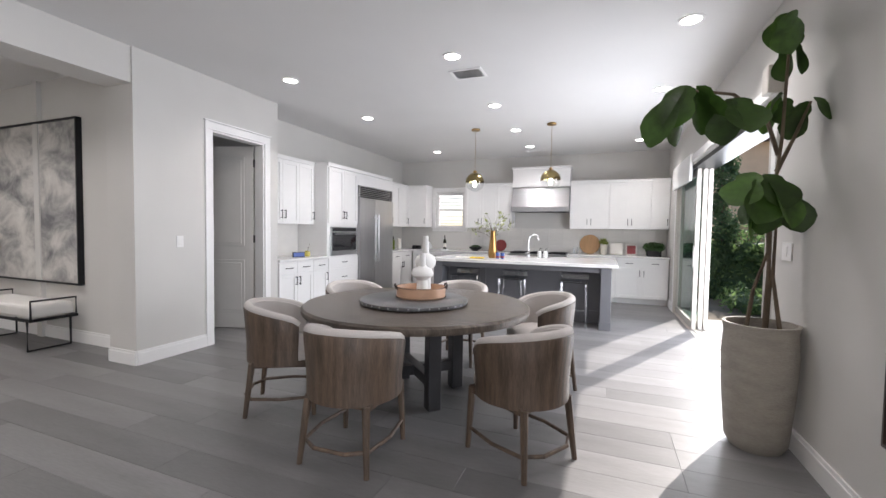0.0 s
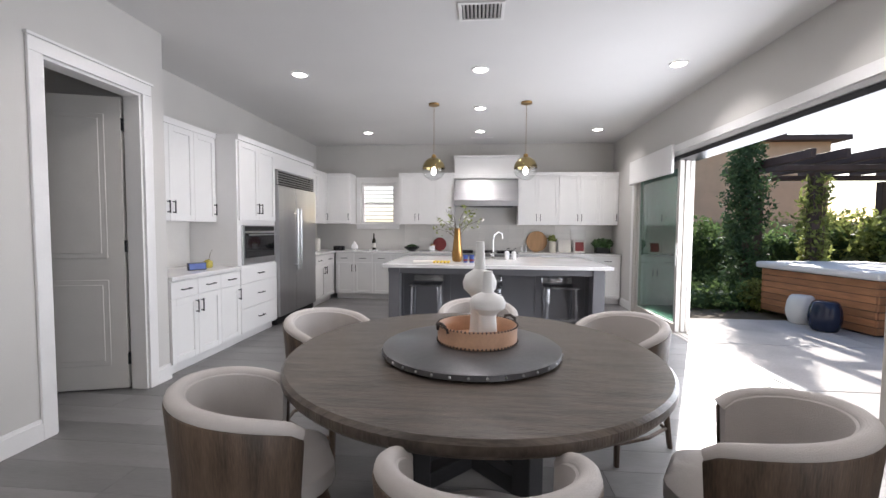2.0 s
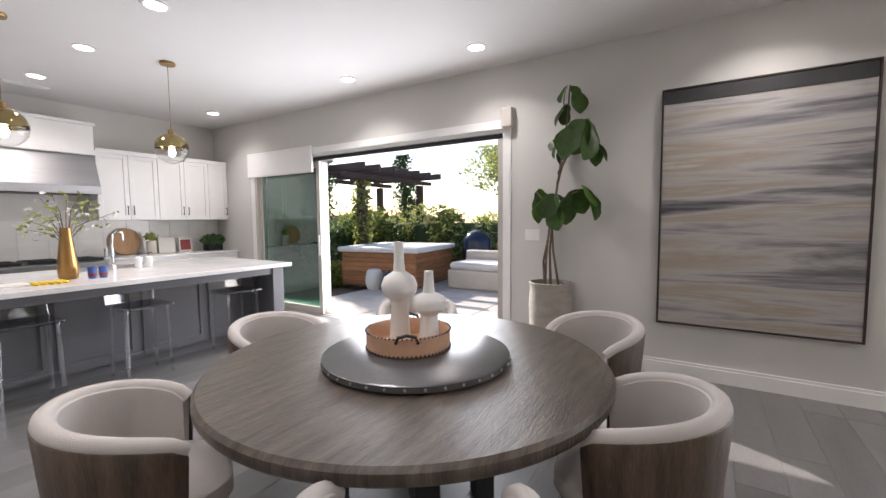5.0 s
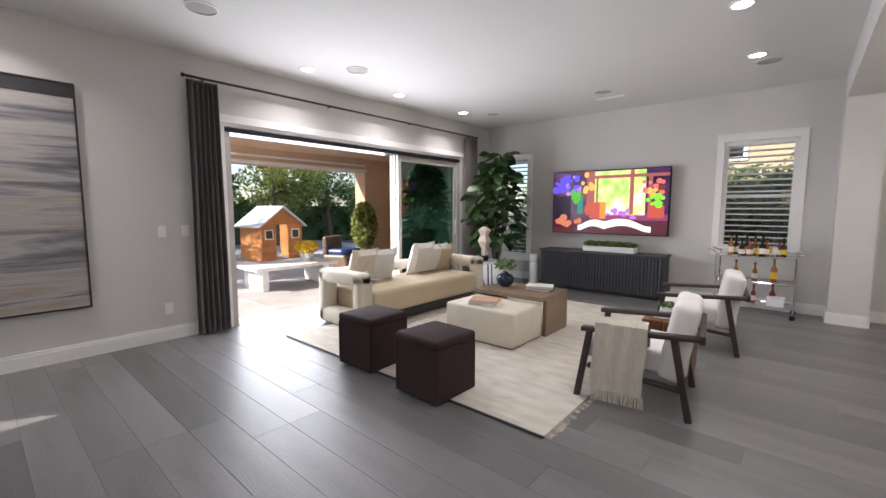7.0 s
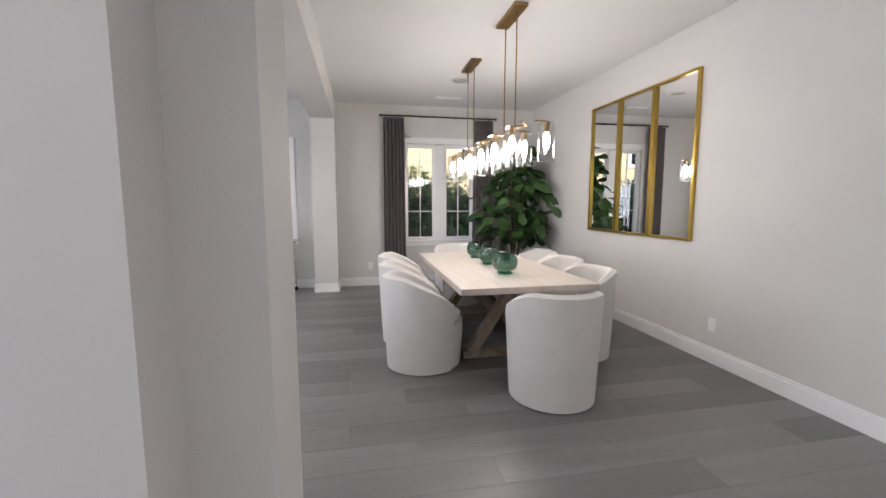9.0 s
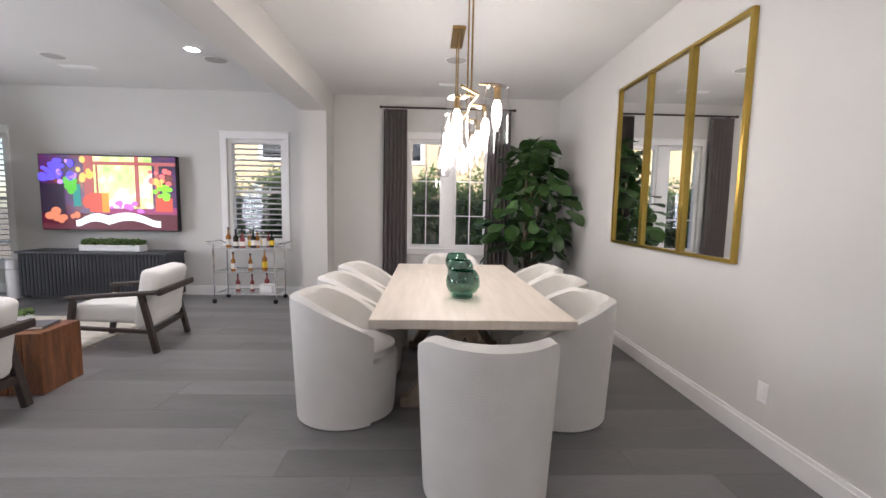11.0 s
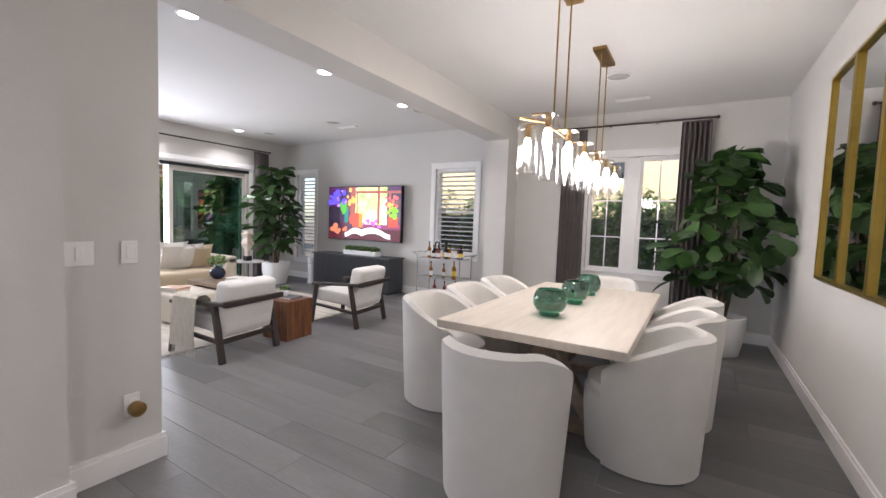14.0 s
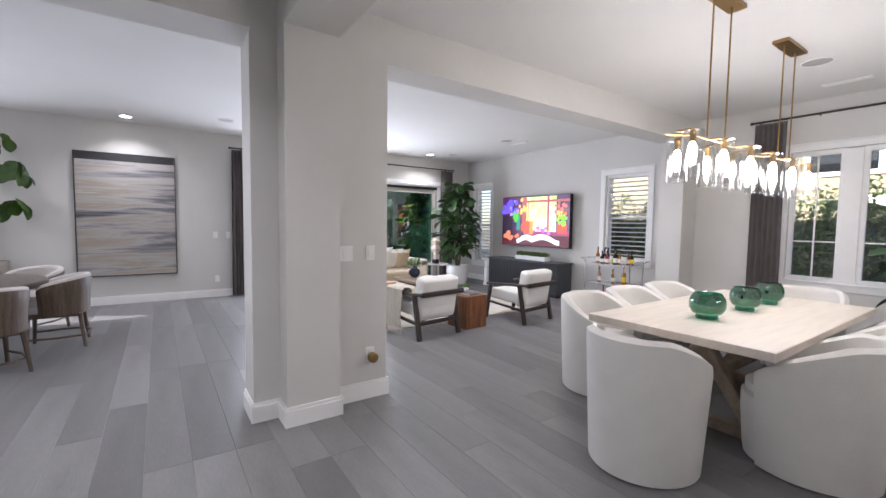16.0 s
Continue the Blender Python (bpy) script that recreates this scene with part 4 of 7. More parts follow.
def base_unit(face, c, a0, a1, back, splits, label, drawers=1):
    """A base cabinet: body, toe kick, a drawer over each door pair."""
    t = thing("base_cabinet", label, "cabinet", group="base cabinets")
    if face == "e":
        part("body", pieces((back, c, a0, a1, 0.1, 0.88), (back, c - 0.06, a0, a1, 0, 0.1)), CAB, t)
    else:
        part("body", pieces((a0, a1, c, back, 0.1, 0.88), (a0, a1, c + 0.06, back, 0, 0.1)), CAB, t)
    n = len(splits) - 1
    for k in range(n):
        s0, s1 = splits[k], splits[k + 1]
        if drawers == 3:
            for q0, q1 in ((0.11, 0.38), (0.38, 0.66), (0.66, 0.87)):
                front(t, face, c, s0, s1, q0, q1, (q0 + q1) / 2, 0, "drawer", False)
        else:
            front(t, face, c, s0, s1, 0.71, 0.87, 0.79, 0, "drawer", False)
            front(t, face, c, s0, s1, 0.11, 0.71, 0.6, 1 if k % 2 == 0 else -1)
    return t


def upper_unit(face, c, a0, a1, back, n, label, z0=1.45, z1=2.38, first=1):
    t = thing("wall_cabinet", label, "cabinet", group="wall cabinets")
    if face == "e":
        part("body", pieces((back, c, a0, a1, z0, z1)), CAB, t)
        part("crown", pieces((back, c + 0.03, a0, a1, z1, z1 + 0.06)), CAB, t)
    else:
        part("body", pieces((a0, a1, c, back, z0, z1)), CAB, t)
        part("crown", pieces((a0, a1, c - 0.03, back, z1, z1 + 0.06)), CAB, t)
    for k in range(n):
        s0, s1 = a0 + (a1 - a0) * k / n, a0 + (a1 - a0) * (k + 1) / n
        front(t, face, c, s0, s1, z0, z1, z0 + 0.14, first if k % 2 == 0 else -first)
    return t


def kitchen():
    WB = -3.997
    base_unit("e", -3.4, 4.14, 5.22, WB, (4.14, 4.5, 4.86, 5.22), "white shaker base cabinet with black pulls")
    structure("worktop", box(WB, -3.36, 4.135, 5.218, 0.882, 0.92, 0.004), QUARTZ, "white quartz worktop beside the oven tower", "worktop")
    structure("backsplash", box(WB, WB + 0.012, 4.14, 5.21, 0.921, 1.44), SPLASH, "glazed off-white backsplash", "backsplash")
    upper_unit("e", -3.67, 4.14, 5.21, WB, 3, "white shaker wall cabinet with black pulls", 1.43)
    t = thing("oven_tower", "white tall cabinet with built-in steam oven and drawers", "cabinet")
    part("body", pieces((WB, -3.41, 5.222, 6.1, 0.1, 2.38), (WB, -3.47, 5.222, 6.1, 0, 0.1)), CAB, t)
    part("crown", pieces((WB, -3.38, 5.222, 7.38, 2.38, 2.44)), CAB, t)
    for q0, q1 in ((0.11, 0.4), (0.4, 0.7), (0.7, 0.9)):
        front(t, "e", -3.41, 5.25, 6.1, q0, q1, (q0 + q1) / 2, 0, "drawer", False)
    front(t, "e", -3.41, 5.25, 5.67, 1.45, 2.37, 1.6, 1)
    front(t, "e", -3.41, 5.67, 6.09, 1.45, 2.37, 1.6, -1)
    o = thing("wall_oven", "built-in stainless steel oven with a black glass door", "oven")
    part("body", box(-3.42, -3.385, 5.3, 6.06, 0.92, 1.4, 0.004), STEEL, o)
    part("door_glass", box(-3.386, -3.376, 5.34, 6.02, 1.0, 1.3, 0.003), DGLASS, o, "black oven glass")
    part("control_panel", box(-3.386, -3.378, 5.34, 6.02, 1.325, 1.385, 0.002), DGLASS, o)
    part("handle", tube([(-3.34, 5.36, 1.28), (-3.34, 6.0, 1.28)], 0.01, 8, box(-3.38, -3.34, 5.4, 5.41, 1.275, 1.285, bm=box(-3.38, -3.34, 5.95, 5.96, 1.275, 1.285))), STEEL, o)
    f = thing("refrigerator", "wide stainless steel built-in refrigerator with two doors", "refrigerator")
    part("body", box(WB, -3.42, 6.11, 7.36, 0.02, 2.17), BLACKM, f)
    part("door", box(-3.42, -3.35, 6.115, 6.62, 0.13, 1.95, 0.006), STEEL, f)
    part("door", box(-3.42, -3.35, 6.626, 7.355, 0.13, 1.95, 0.006), STEEL, f)
    part("toe_grille", box(-3.44, -3.4, 6.115, 7.355, 0.03, 0.12, 0.004), BLACKM, f)
    part("grille_frame", pieces((-3.42, -3.37, 6.115, 6.14, 1.96, 2.165), (-3.42, -3.37, 7.33, 7.355, 1.96, 2.165)), STEEL, f)
    for k in range(6):
        part("louvre", moved(box(-0.02, 0.02, 6.14, 7.33, -0.006, 0.006, 0.002), pose(-3.385, 0, 1.98 + k * 0.034, 0, 25, 0)), STEEL, f)
    for y in (6.57, 6.68):
        b = tube([(-3.29, y, 0.75), (-3.29, y, 1.65)], 0.014, 10)
        for z in (0.82, 1.58):
            tube([(-3.36, y, z), (-3.29, y, z)], 0.008, 8, b)
        part("handle", b, STEEL, f)
    structure("fridge_panel", pieces((WB, -3.4, 6.105, 7.38, 2.172, 2.378), (WB, -3.4, 7.362, 7.38, 0, 2.172)), CAB, "white panel over the refrigerator", "panel")
    # corner run
    base_unit("e", -3.42, 7.39, 8.38, WB, (7.39, 7.9, 8.38), "white shaker base cabinet in the corner")
    upper_unit("e", -3.67, 7.39, 8.66, WB, 3, "white shaker wall cabinet in the corner")
    upper_unit("s", 8.68, -3.67, -3.17, NY - 0.003, 1, "white shaker wall cabinet beside the window")
    upper_unit("s", 8.68, -2.2, -1.12, NY - 0.003, 3, "white shaker wall cabinet beside the hood")
    upper_unit("s", 8.68, 0.1, 0.86, NY - 0.003, 2, "white shaker wall cabinet above the backsplash")
    upper_unit("s", 8.68, 0.862, 1.62, NY - 0.003, 2, "white shaker wall cabinet above the backsplash")
    upper_unit("s", 8.68, 1.622, 1.945, NY - 0.003, 1, "narrow white shaker wall cabinet by the patio door")
    base_unit("s", 8.42, -3.38, -2.3, NY - 0.003, (-3.38, -3.02, -2.66, -2.3), "white shaker base cabinet under the window")
    base_unit("s", 8.42, -2.298, -1.13, NY - 0.003, (-2.298, -1.91, -1.52, -1.13), "white shaker base cabinet beside the range")
    base_unit("s", 8.42, 0.1, 1.02, NY - 0.003, (0.1, 0.56, 1.02), "white shaker base cabinet beside the range")
    base_unit("s", 8.42, 1.022, 1.93, NY - 0.003, (1.022, 1.47, 1.93), "white shaker base cabinet by the patio door")
    structure("worktop", pieces((WB, -3.38, 7.385, 9.02, 0.882, 0.92), (-3.38, -1.12, 8.385, 9.02, 0.882, 0.92), (0.1, 1.94, 8.385, 9.02, 0.882, 0.92)), QUARTZ, "white quartz worktop along the kitchen walls", "worktop")
    sp = thing("backsplash", "glazed off-white tiles in a straight grid", "backsplash", kind="structure")
    tile = part("tile", box(0.001, 0.299, 0, 0.008, 0.001, 0.085, 0.001, None, 1), SPLASH, sp)
    tile.location = (-2.15, NY - 0.01, 0.925)
    for i in range(14):
        for j in range(6):
            x, z = -2.15 + i * 0.3, 0.925 + j * 0.087
            if (i or j) and x < 1.9:
                c = new("tile", tile.data)
                c.parent = sp
                c.location = (x, NY - 0.01, z)
    r = thing("range_cooker", "stainless steel range with black cast-iron grates", "range")
    part("body", box(-1.12, 0.09, 8.36, 9.02, 0.1, 0.9, 0.006), STEEL, r)
    for x in (-0.82, -0.21):
        part("oven_door", box(x - 0.27, x + 0.27, 8.335, 8.362, 0.2, 0.72, 0.006), STEEL, r)
    for k in range(7):
        part("knob", moved(lathe([(0.022, 0), (0.02, 0.03)], 12), pose(-1.0 + k * 0.16, 8.36, 0.82, 90)), BLACKM, r)
    for k in range(3):
        x = -0.92 + k * 0.4
        g = None
        for q in range(4):
            g = box(x - 0.17, x + 0.17, 8.46 + q * 0.15, 8.475 + q * 0.15, 0.91, 0.945, 0.003, g)
            g = box(x - 0.17 + q * 0.11, x - 0.155 + q * 0.11, 8.46, 8.93, 0.91, 0.94, 0.003, g)
        part("grate", g, BLACKM, r, "black cast-iron grate")
    h = thing("range_hood", "stainless steel range hood under a white cabinet", "range hood")
    hb = bmesh.new()
    prof = [(8.5, 1.8), (8.5, 1.9), (8.66, 2.32), (9.02, 2.32), (9.02, 1.8)]
    L = [hb.verts.new((-1.11, y, z)) for y, z in prof]
    R = [hb.verts.new((0.09, y, z)) for y, z in prof]
    hb.faces.new(L), hb.faces.new(R[::-1])
    for i in range(5):
        hb.faces.new((L[i], L[(i + 1) % 5], R[(i + 1) % 5], R[i]))
    part("canopy", hb, HOODS, h)
    part("filter", box(-1.0, 0.0, 8.6, 8.95, 1.79, 1.8), BLACKM, h)
    c = thing("hood_cabinet", "white boxed cabinet above the range hood", "cabinet")
    part("body", box(-1.11, 0.09, 8.64, 9.02, 2.325, 2.72, 0.004), CAB, c)
    part("crown", box(-1.13, 0.11, 8.61, 9.02, 2.72, 2.76, 0.004), CAB, c)
    part("ledge", box(-1.12, 0.1, 8.62, 8.64, 2.33, 2.40, 0.003), CAB, c)
    # island
    i = thing("kitchen_island", "grey painted island cabinet with corner legs", "island")
    part("body", box(-1.74, 0.88, 6.2, 7.28, 0.1, 0.878, 0.004), ISLE, i)
    part("plinth", box(-1.7, 0.84, 6.25, 7.24, 0, 0.1), ISLE, i)
    for x0, x1 in ((-1.76, -1.62), (0.76, 0.9)):
        part("leg", box(x0, x1, 5.8, 5.94, 0, 0.878, 0.005), ISLE, i)
        part("foot", box(x0 - 0.008, x1 + 0.008, 5.792, 5.948, 0, 0.12, 0.004), ISLE, i)
    part("apron", box(-1.62, 0.76, 5.82, 5.86, 0.8, 0.878, 0.003), ISLE, i)
    for x0, x1 in ((-1.76, -1.66), (0.8, 0.9)):
        part("side_panel", box(x0 + 0.01, x1 - 0.01, 5.94, 6.2, 0.0, 0.878, 0.003), ISLE, i)
    for k in range(4):
        x = -1.7 + k * 0.64
        part("panel", pieces((x, x + 0.06, 6.185, 6.2, 0.12, 0.86), (x + 0.54, x + 0.6, 6.185, 6.2, 0.12, 0.86), (x + 0.06, x + 0.54, 6.185, 6.2, 0.12, 0.2), (x + 0.06, x + 0.54, 6.185, 6.2, 0.78, 0.86)), ISLE, i)
    structure("island_worktop", box(-1.83, 0.98, 5.74, 7.34, 0.88, 0.925, 0.005), QUARTZ, "white veined quartz island worktop", "worktop")
    part("sink_rim", box(-0.75, -0.05, 6.85, 7.25, 0.9255, 0.928, 0.001), STEEL, tagged(thing("sink", "stainless steel undermount sink in the island", "sink")))
    fa = thing("faucet", "tall chrome gooseneck kitchen faucet", "faucet", pose(-0.42, 6.8, 0.925))
    part("spout", tube([(0, 0, 0), (0, 0, 0.28), (0.02, 0.02, 0.36), (0.07, 0.06, 0.4), (0.13, 0.1, 0.38), (0.15, 0.12, 0.3)], 0.012, 10), CHROME, fa, smooth=True)
    part("base", lathe([(0.028, 0), (0.028, 0.05), (0.016, 0.07)], 16), CHROME, fa)
    part("lever", tube([(0, 0, 0.05), (-0.06, 0, 0.09)], 0.007), CHROME, fa)
    for x in (-0.22, -0.12):
        b = thing("soap_bottle", "white soap bottle with a black pump by the sink", "bottle", pose(x, 6.72, 0.925), "soap bottles")
        part("body", lathe([(0.033, 0), (0.035, 0.01), (0.035, 0.11), (0.015, 0.125)], 16), POTW, b, smooth=True)
        part("pump", tube([(0, 0, 0.12), (0, 0, 0.16), (0.03, 0, 0.16)], 0.006), BLACKM, b)
    v = thing("vase", "tall tapered brass vase with branches on the island", "vase", pose(-0.92, 6.3, 0.925))
    part("body", lathe([(0.055, 0), (0.07, 0.02), (0.075, 0.1), (0.045, 0.36), (0.04, 0.44), (0.042, 0.45), (0.036, 0.44), (0.036, 0.3)], 24, cap=False), BRASSV, v, smooth=True)
    rng = random.Random(9)
    lv, fl, st = [], [], None
    for k in range(15):
        a = rng.uniform(0, 6.28)
        sp2 = rng.uniform(0.1, 0.45)
        hh = rng.uniform(0.55, 0.88) - sp2 * 0.35
        end = Vector((sp2 * math.cos(a), sp2 * math.sin(a), hh))
        st = tube([(0, 0, 0.3), (end.x * 0.35, end.y * 0.35, 0.3 + (hh - 0.3) * 0.65), end], 0.004, 5, st, 0.002)
        for q in range(9):
            p = end * rng.uniform(0.7, 1.0) + Vector((rng.uniform(-0.03, 0.03), rng.uniform(-0.03, 0.03), 0.02))
            (lv if q < 6 else fl).append((turn_to(p, (rng.uniform(-1, 1), rng.uniform(-1, 1), rng.uniform(-0.2, 0.8)), rng.uniform(0, 360)), rng.uniform(0.03, 0.06), 0.024))
    part("stem", st, BARK, v)
    foliage("leaves", lv, HEDGEY, v)
    foliage("blossoms", fl, WHITEM, v)
    # island clutter
    bk = thing("magazine", "open magazine lying on the island", "magazine", pose(-1.35, 6.15, 0.925, 0, 0, 8))
    part("pages", box(-0.15, 0.15, -0.1, 0.1, 0, 0.012, 0.003), PAPER, bk)
    td = thing("bead_tray", "small yellow bead trivet on the island", "trivet", pose(-1.1, 6.05, 0.925))
    bb = None
    for a in range(5):
        for c2 in range(4):
            bb = lathe([(0.008, 0), (0.02, 0.012), (0.008, 0.024)], 8, -0.1 + a * 0.045, -0.06 + c2 * 0.04, 0, bb)
    part("beads", bb, FLOWERY, td)
    for k, mt in enumerate((BLUEP, RED)):
        g = thing("drinking_glass", "small patterned blue and red tumbler", "glass", pose(-0.8 + k * 0.08, 6.15, 0.925), "patterned tumblers")
        part("body", lathe([(0.028, 0), (0.034, 0.1), (0.031, 0.1), (0.026, 0.01)], 16), BLUEP, g, smooth=True)
        part("band", lathe([(0.031, 0.02), (0.033, 0.045)], 16, cap=False), RED, g, "red band")


BRASSV = mat("bronze_vase", (0.42, 0.24, 0.09), 0.28, 1.0, var=0.2, scale=6, bump=0.04)
kitchen()


def counter_things():
    z = 0.921
    cb = thing("cutting_board", "round wooden cutting board leaning on the backsplash", "cutting board", pose(0.5, 8.93, z, -8))
    part("board", moved(lathe([(0.2, -0.012), (0.205, -0.006), (0.205, 0.006), (0.2, 0.012)], 36), pose(0, 0, 0.206, 90)), BOARD, cb, smooth=True)
    bx = thing("cookbook", "white framed cookbook standing on the worktop", "book", pose(1.02, 8.85, z, -8))
    part("cover", box(-0.12, 0.12, -0.015, 0.015, 0, 0.24, 0.003), PAPER, bx)
    b2 = thing("cookbook", "red-covered cookbook standing on the worktop", "book", pose(1.3, 8.85, z, -8))
    part("cover", box(-0.1, 0.1, -0.015, 0.015, 0, 0.23, 0.003), PAPER, b2)
    part("cover_picture", box(-0.08, 0.08, -0.018, -0.016, 0.03, 0.2), RED, b2)
    c = thing("canister", "pale stoneware canister with green sprigs", "canister", pose(0.78, 8.8, z))
    part("body", lathe([(0.06, 0), (0.065, 0.01), (0.065, 0.2), (0.055, 0.21)], 20), CREAMC, c, smooth=True)
    leaf_cloud("sprigs", [((0, 0, 0.27), (0.09, 0.09, 0.06), 90)], 0.035, HEDGEY, c, 5)
    p = thing("potted_herb", "dark green leafy plant in a black trough", "plant", pose(1.7, 8.75, z))
    part("trough", box(-0.13, 0.13, -0.08, 0.08, 0, 0.12, 0.01), BLACKM, p)
    leaf_cloud("leaves", [((0, 0, 0.18), (0.2, 0.13, 0.1), 420)], 0.035, LEAFD, p, 6)
    for x, s in ((0.27, 1.0), (0.19, 0.8)):
        m = thing("pepper_mill", "small steel and dark pepper mill on the worktop", "mill", pose(x, 8.78, z), "pepper mills")
        part("body", lathe([(0.022, 0), (0.022, 0.08 * s), (0.015, 0.1 * s), (0.02, 0.14 * s), (0.006, 0.16 * s)], 14), STEEL, m, smooth=True)
    k = thing("knife_block", "green enamel utensil crock with dark utensils", "crock", pose(-3.75, 8.0, z))
    part("crock", lathe([(0.085, 0), (0.09, 0.02), (0.09, 0.22), (0.08, 0.22)], 20), GREENC, k, smooth=True)
    u = None
    for q in range(6):
        u = tube([(0.03 * math.cos(q), 0.03 * math.sin(q), 0.1), (0.07 * math.cos(q), 0.07 * math.sin(q), 0.3)], 0.012, 6, u)
    part("utensils", u, BLACKM, k)
    r = thing("paper_roll", "white paper towel roll standing on the worktop", "paper roll", pose(-3.7, 8.3, z))
    part("roll", lathe([(0.055, 0), (0.055, 0.24), (0.02, 0.24)], 20), PAPER, r, smooth=True)
    w = thing("wine_bottle", "dark wine bottle on a small white dish", "bottle", pose(-2.72, 8.75, z))
    part("glass", lathe([(0.038, 0.015), (0.038, 0.2), (0.014, 0.26), (0.014, 0.34)], 16), BOTTLE, w, smooth=True)
    part("label", lathe([(0.0385, 0.06), (0.0385, 0.15)], 16, cap=False), PAPER, w)
    part("dish", lathe([(0.09, 0), (0.1, 0.012), (0.09, 0.014)], 20), POTW, w)
    d = thing("ceramic_drop", "white teardrop ceramic ornament", "ornament", pose(-3.1, 8.7, z))
    part("body", lathe([(0.03, 0), (0.07, 0.05), (0.06, 0.1), (0.02, 0.16), (0.004, 0.19)], 18), POTW, d, smooth=True)
    t = thing("toy_camera", "small dark box gadget on the worktop", "gadget", pose(-3.4, 8.65, z))
    part("body", box(-0.1, 0.1, -0.05, 0.05, 0, 0.09, 0.008), BLACKM, t)
    part("lens", moved(lathe([(0.03, 0), (0.026, 0.03)], 14), pose(0, -0.05, 0.05, 90)), DGLASS, t)
    bw = thing("bowl", "wide black bowl of green fruit", "bowl", pose(-1.95, 8.7, z))
    part("bowl", lathe([(0.05, 0), (0.14, 0.06), (0.15, 0.09), (0.13, 0.09)], 22), BLACKM, bw, smooth=True)
    leaf_cloud("fruit", [((0, 0, 0.09), (0.1, 0.1, 0.03), 160)], 0.03, LEAFD, bw, 8)
    pl = thing("display_plate", "dark red round plate leaning on the backsplash", "plate", pose(-1.42, 8.92, z, -12))
    part("plate", moved(lathe([(0.13, -0.006), (0.135, 0), (0.13, 0.006)], 28), pose(0, 0, 0.135, 90)), RED, pl, smooth=True)
    j = thing("jar", "white lidded jar on the worktop", "jar", pose(-1.55, 8.75, z))
    part("body", lathe([(0.05, 0), (0.055, 0.1), (0.045, 0.11)], 18), POTW, j, smooth=True)
    part("lid", lathe([(0.048, 0.112), (0.048, 0.13), (0.01, 0.14)], 18), BRASS, j)
    dg = thing("digital_clock", "small dark digital clock on the side worktop", "clock", pose(-3.55, 4.72, z, 0, 0, 60))
    part("body", box(-0.09, 0.09, -0.02, 0.02, 0, 0.08, 0.006), NAVY, dg)
    part("face", box(-0.08, 0.08, -0.023, -0.021, 0.012, 0.07), BLUEP, dg)
    bl = thing("glass_bottle", "squat yellow glass bottle with a twig", "bottle", pose(-3.62, 5.0, z))
    part("body", lathe([(0.04, 0), (0.05, 0.03), (0.045, 0.07), (0.015, 0.09)], 16), AMBERC, bl, smooth=True)
    part("twig", tube([(0, 0, 0.05), (0.02, 0.01, 0.15), (0.05, 0.0, 0.2)], 0.003), BARK, bl)


BOARD = mat("maple_board", (0.42, 0.24, 0.11), 0.5, var=0.2, scale=4, bump=0.08, stretch=(6, 1, 1))
CREAMC = mat("stoneware", (0.55, 0.52, 0.45), 0.6, var=0.08)
AMBERC = mat("yellow_glass", (0.45, 0.38, 0.08), 0.1, var=0.1, bump=0)
counter_things()


def ghost_stool(x):
    t = thing("counter_stool", "clear acrylic counter stool at the grey island", "stool", pose(x, 5.98, 0, 0, 0, 180), "acrylic counter stools")
    part("seat", box(-0.2, 0.2, -0.18, 0.2, 0.64, 0.665, 0.008), ACRYL, t)
    part("backrest", moved(box(-0.2, 0.2, -0.01, 0.01, 0, 0.22, 0.008), pose(0, -0.19, 0.66, 8)), ACRYL, t)
    for sx in (-1, 1):
        for sy in (-1, 1):
            part("leg", beam((sx * 0.18, sy * 0.16, 0), (sx * 0.165, sy * 0.15, 0.64), 0.026, 0.026, 0.004), ACRYL, t)
    part("footrest", box(-0.17, 0.17, 0.14, 0.165, 0.24, 0.265, 0.004), ACRYL, t)


for x in (-1.3, -0.52, 0.4):
    ghost_stool(x)


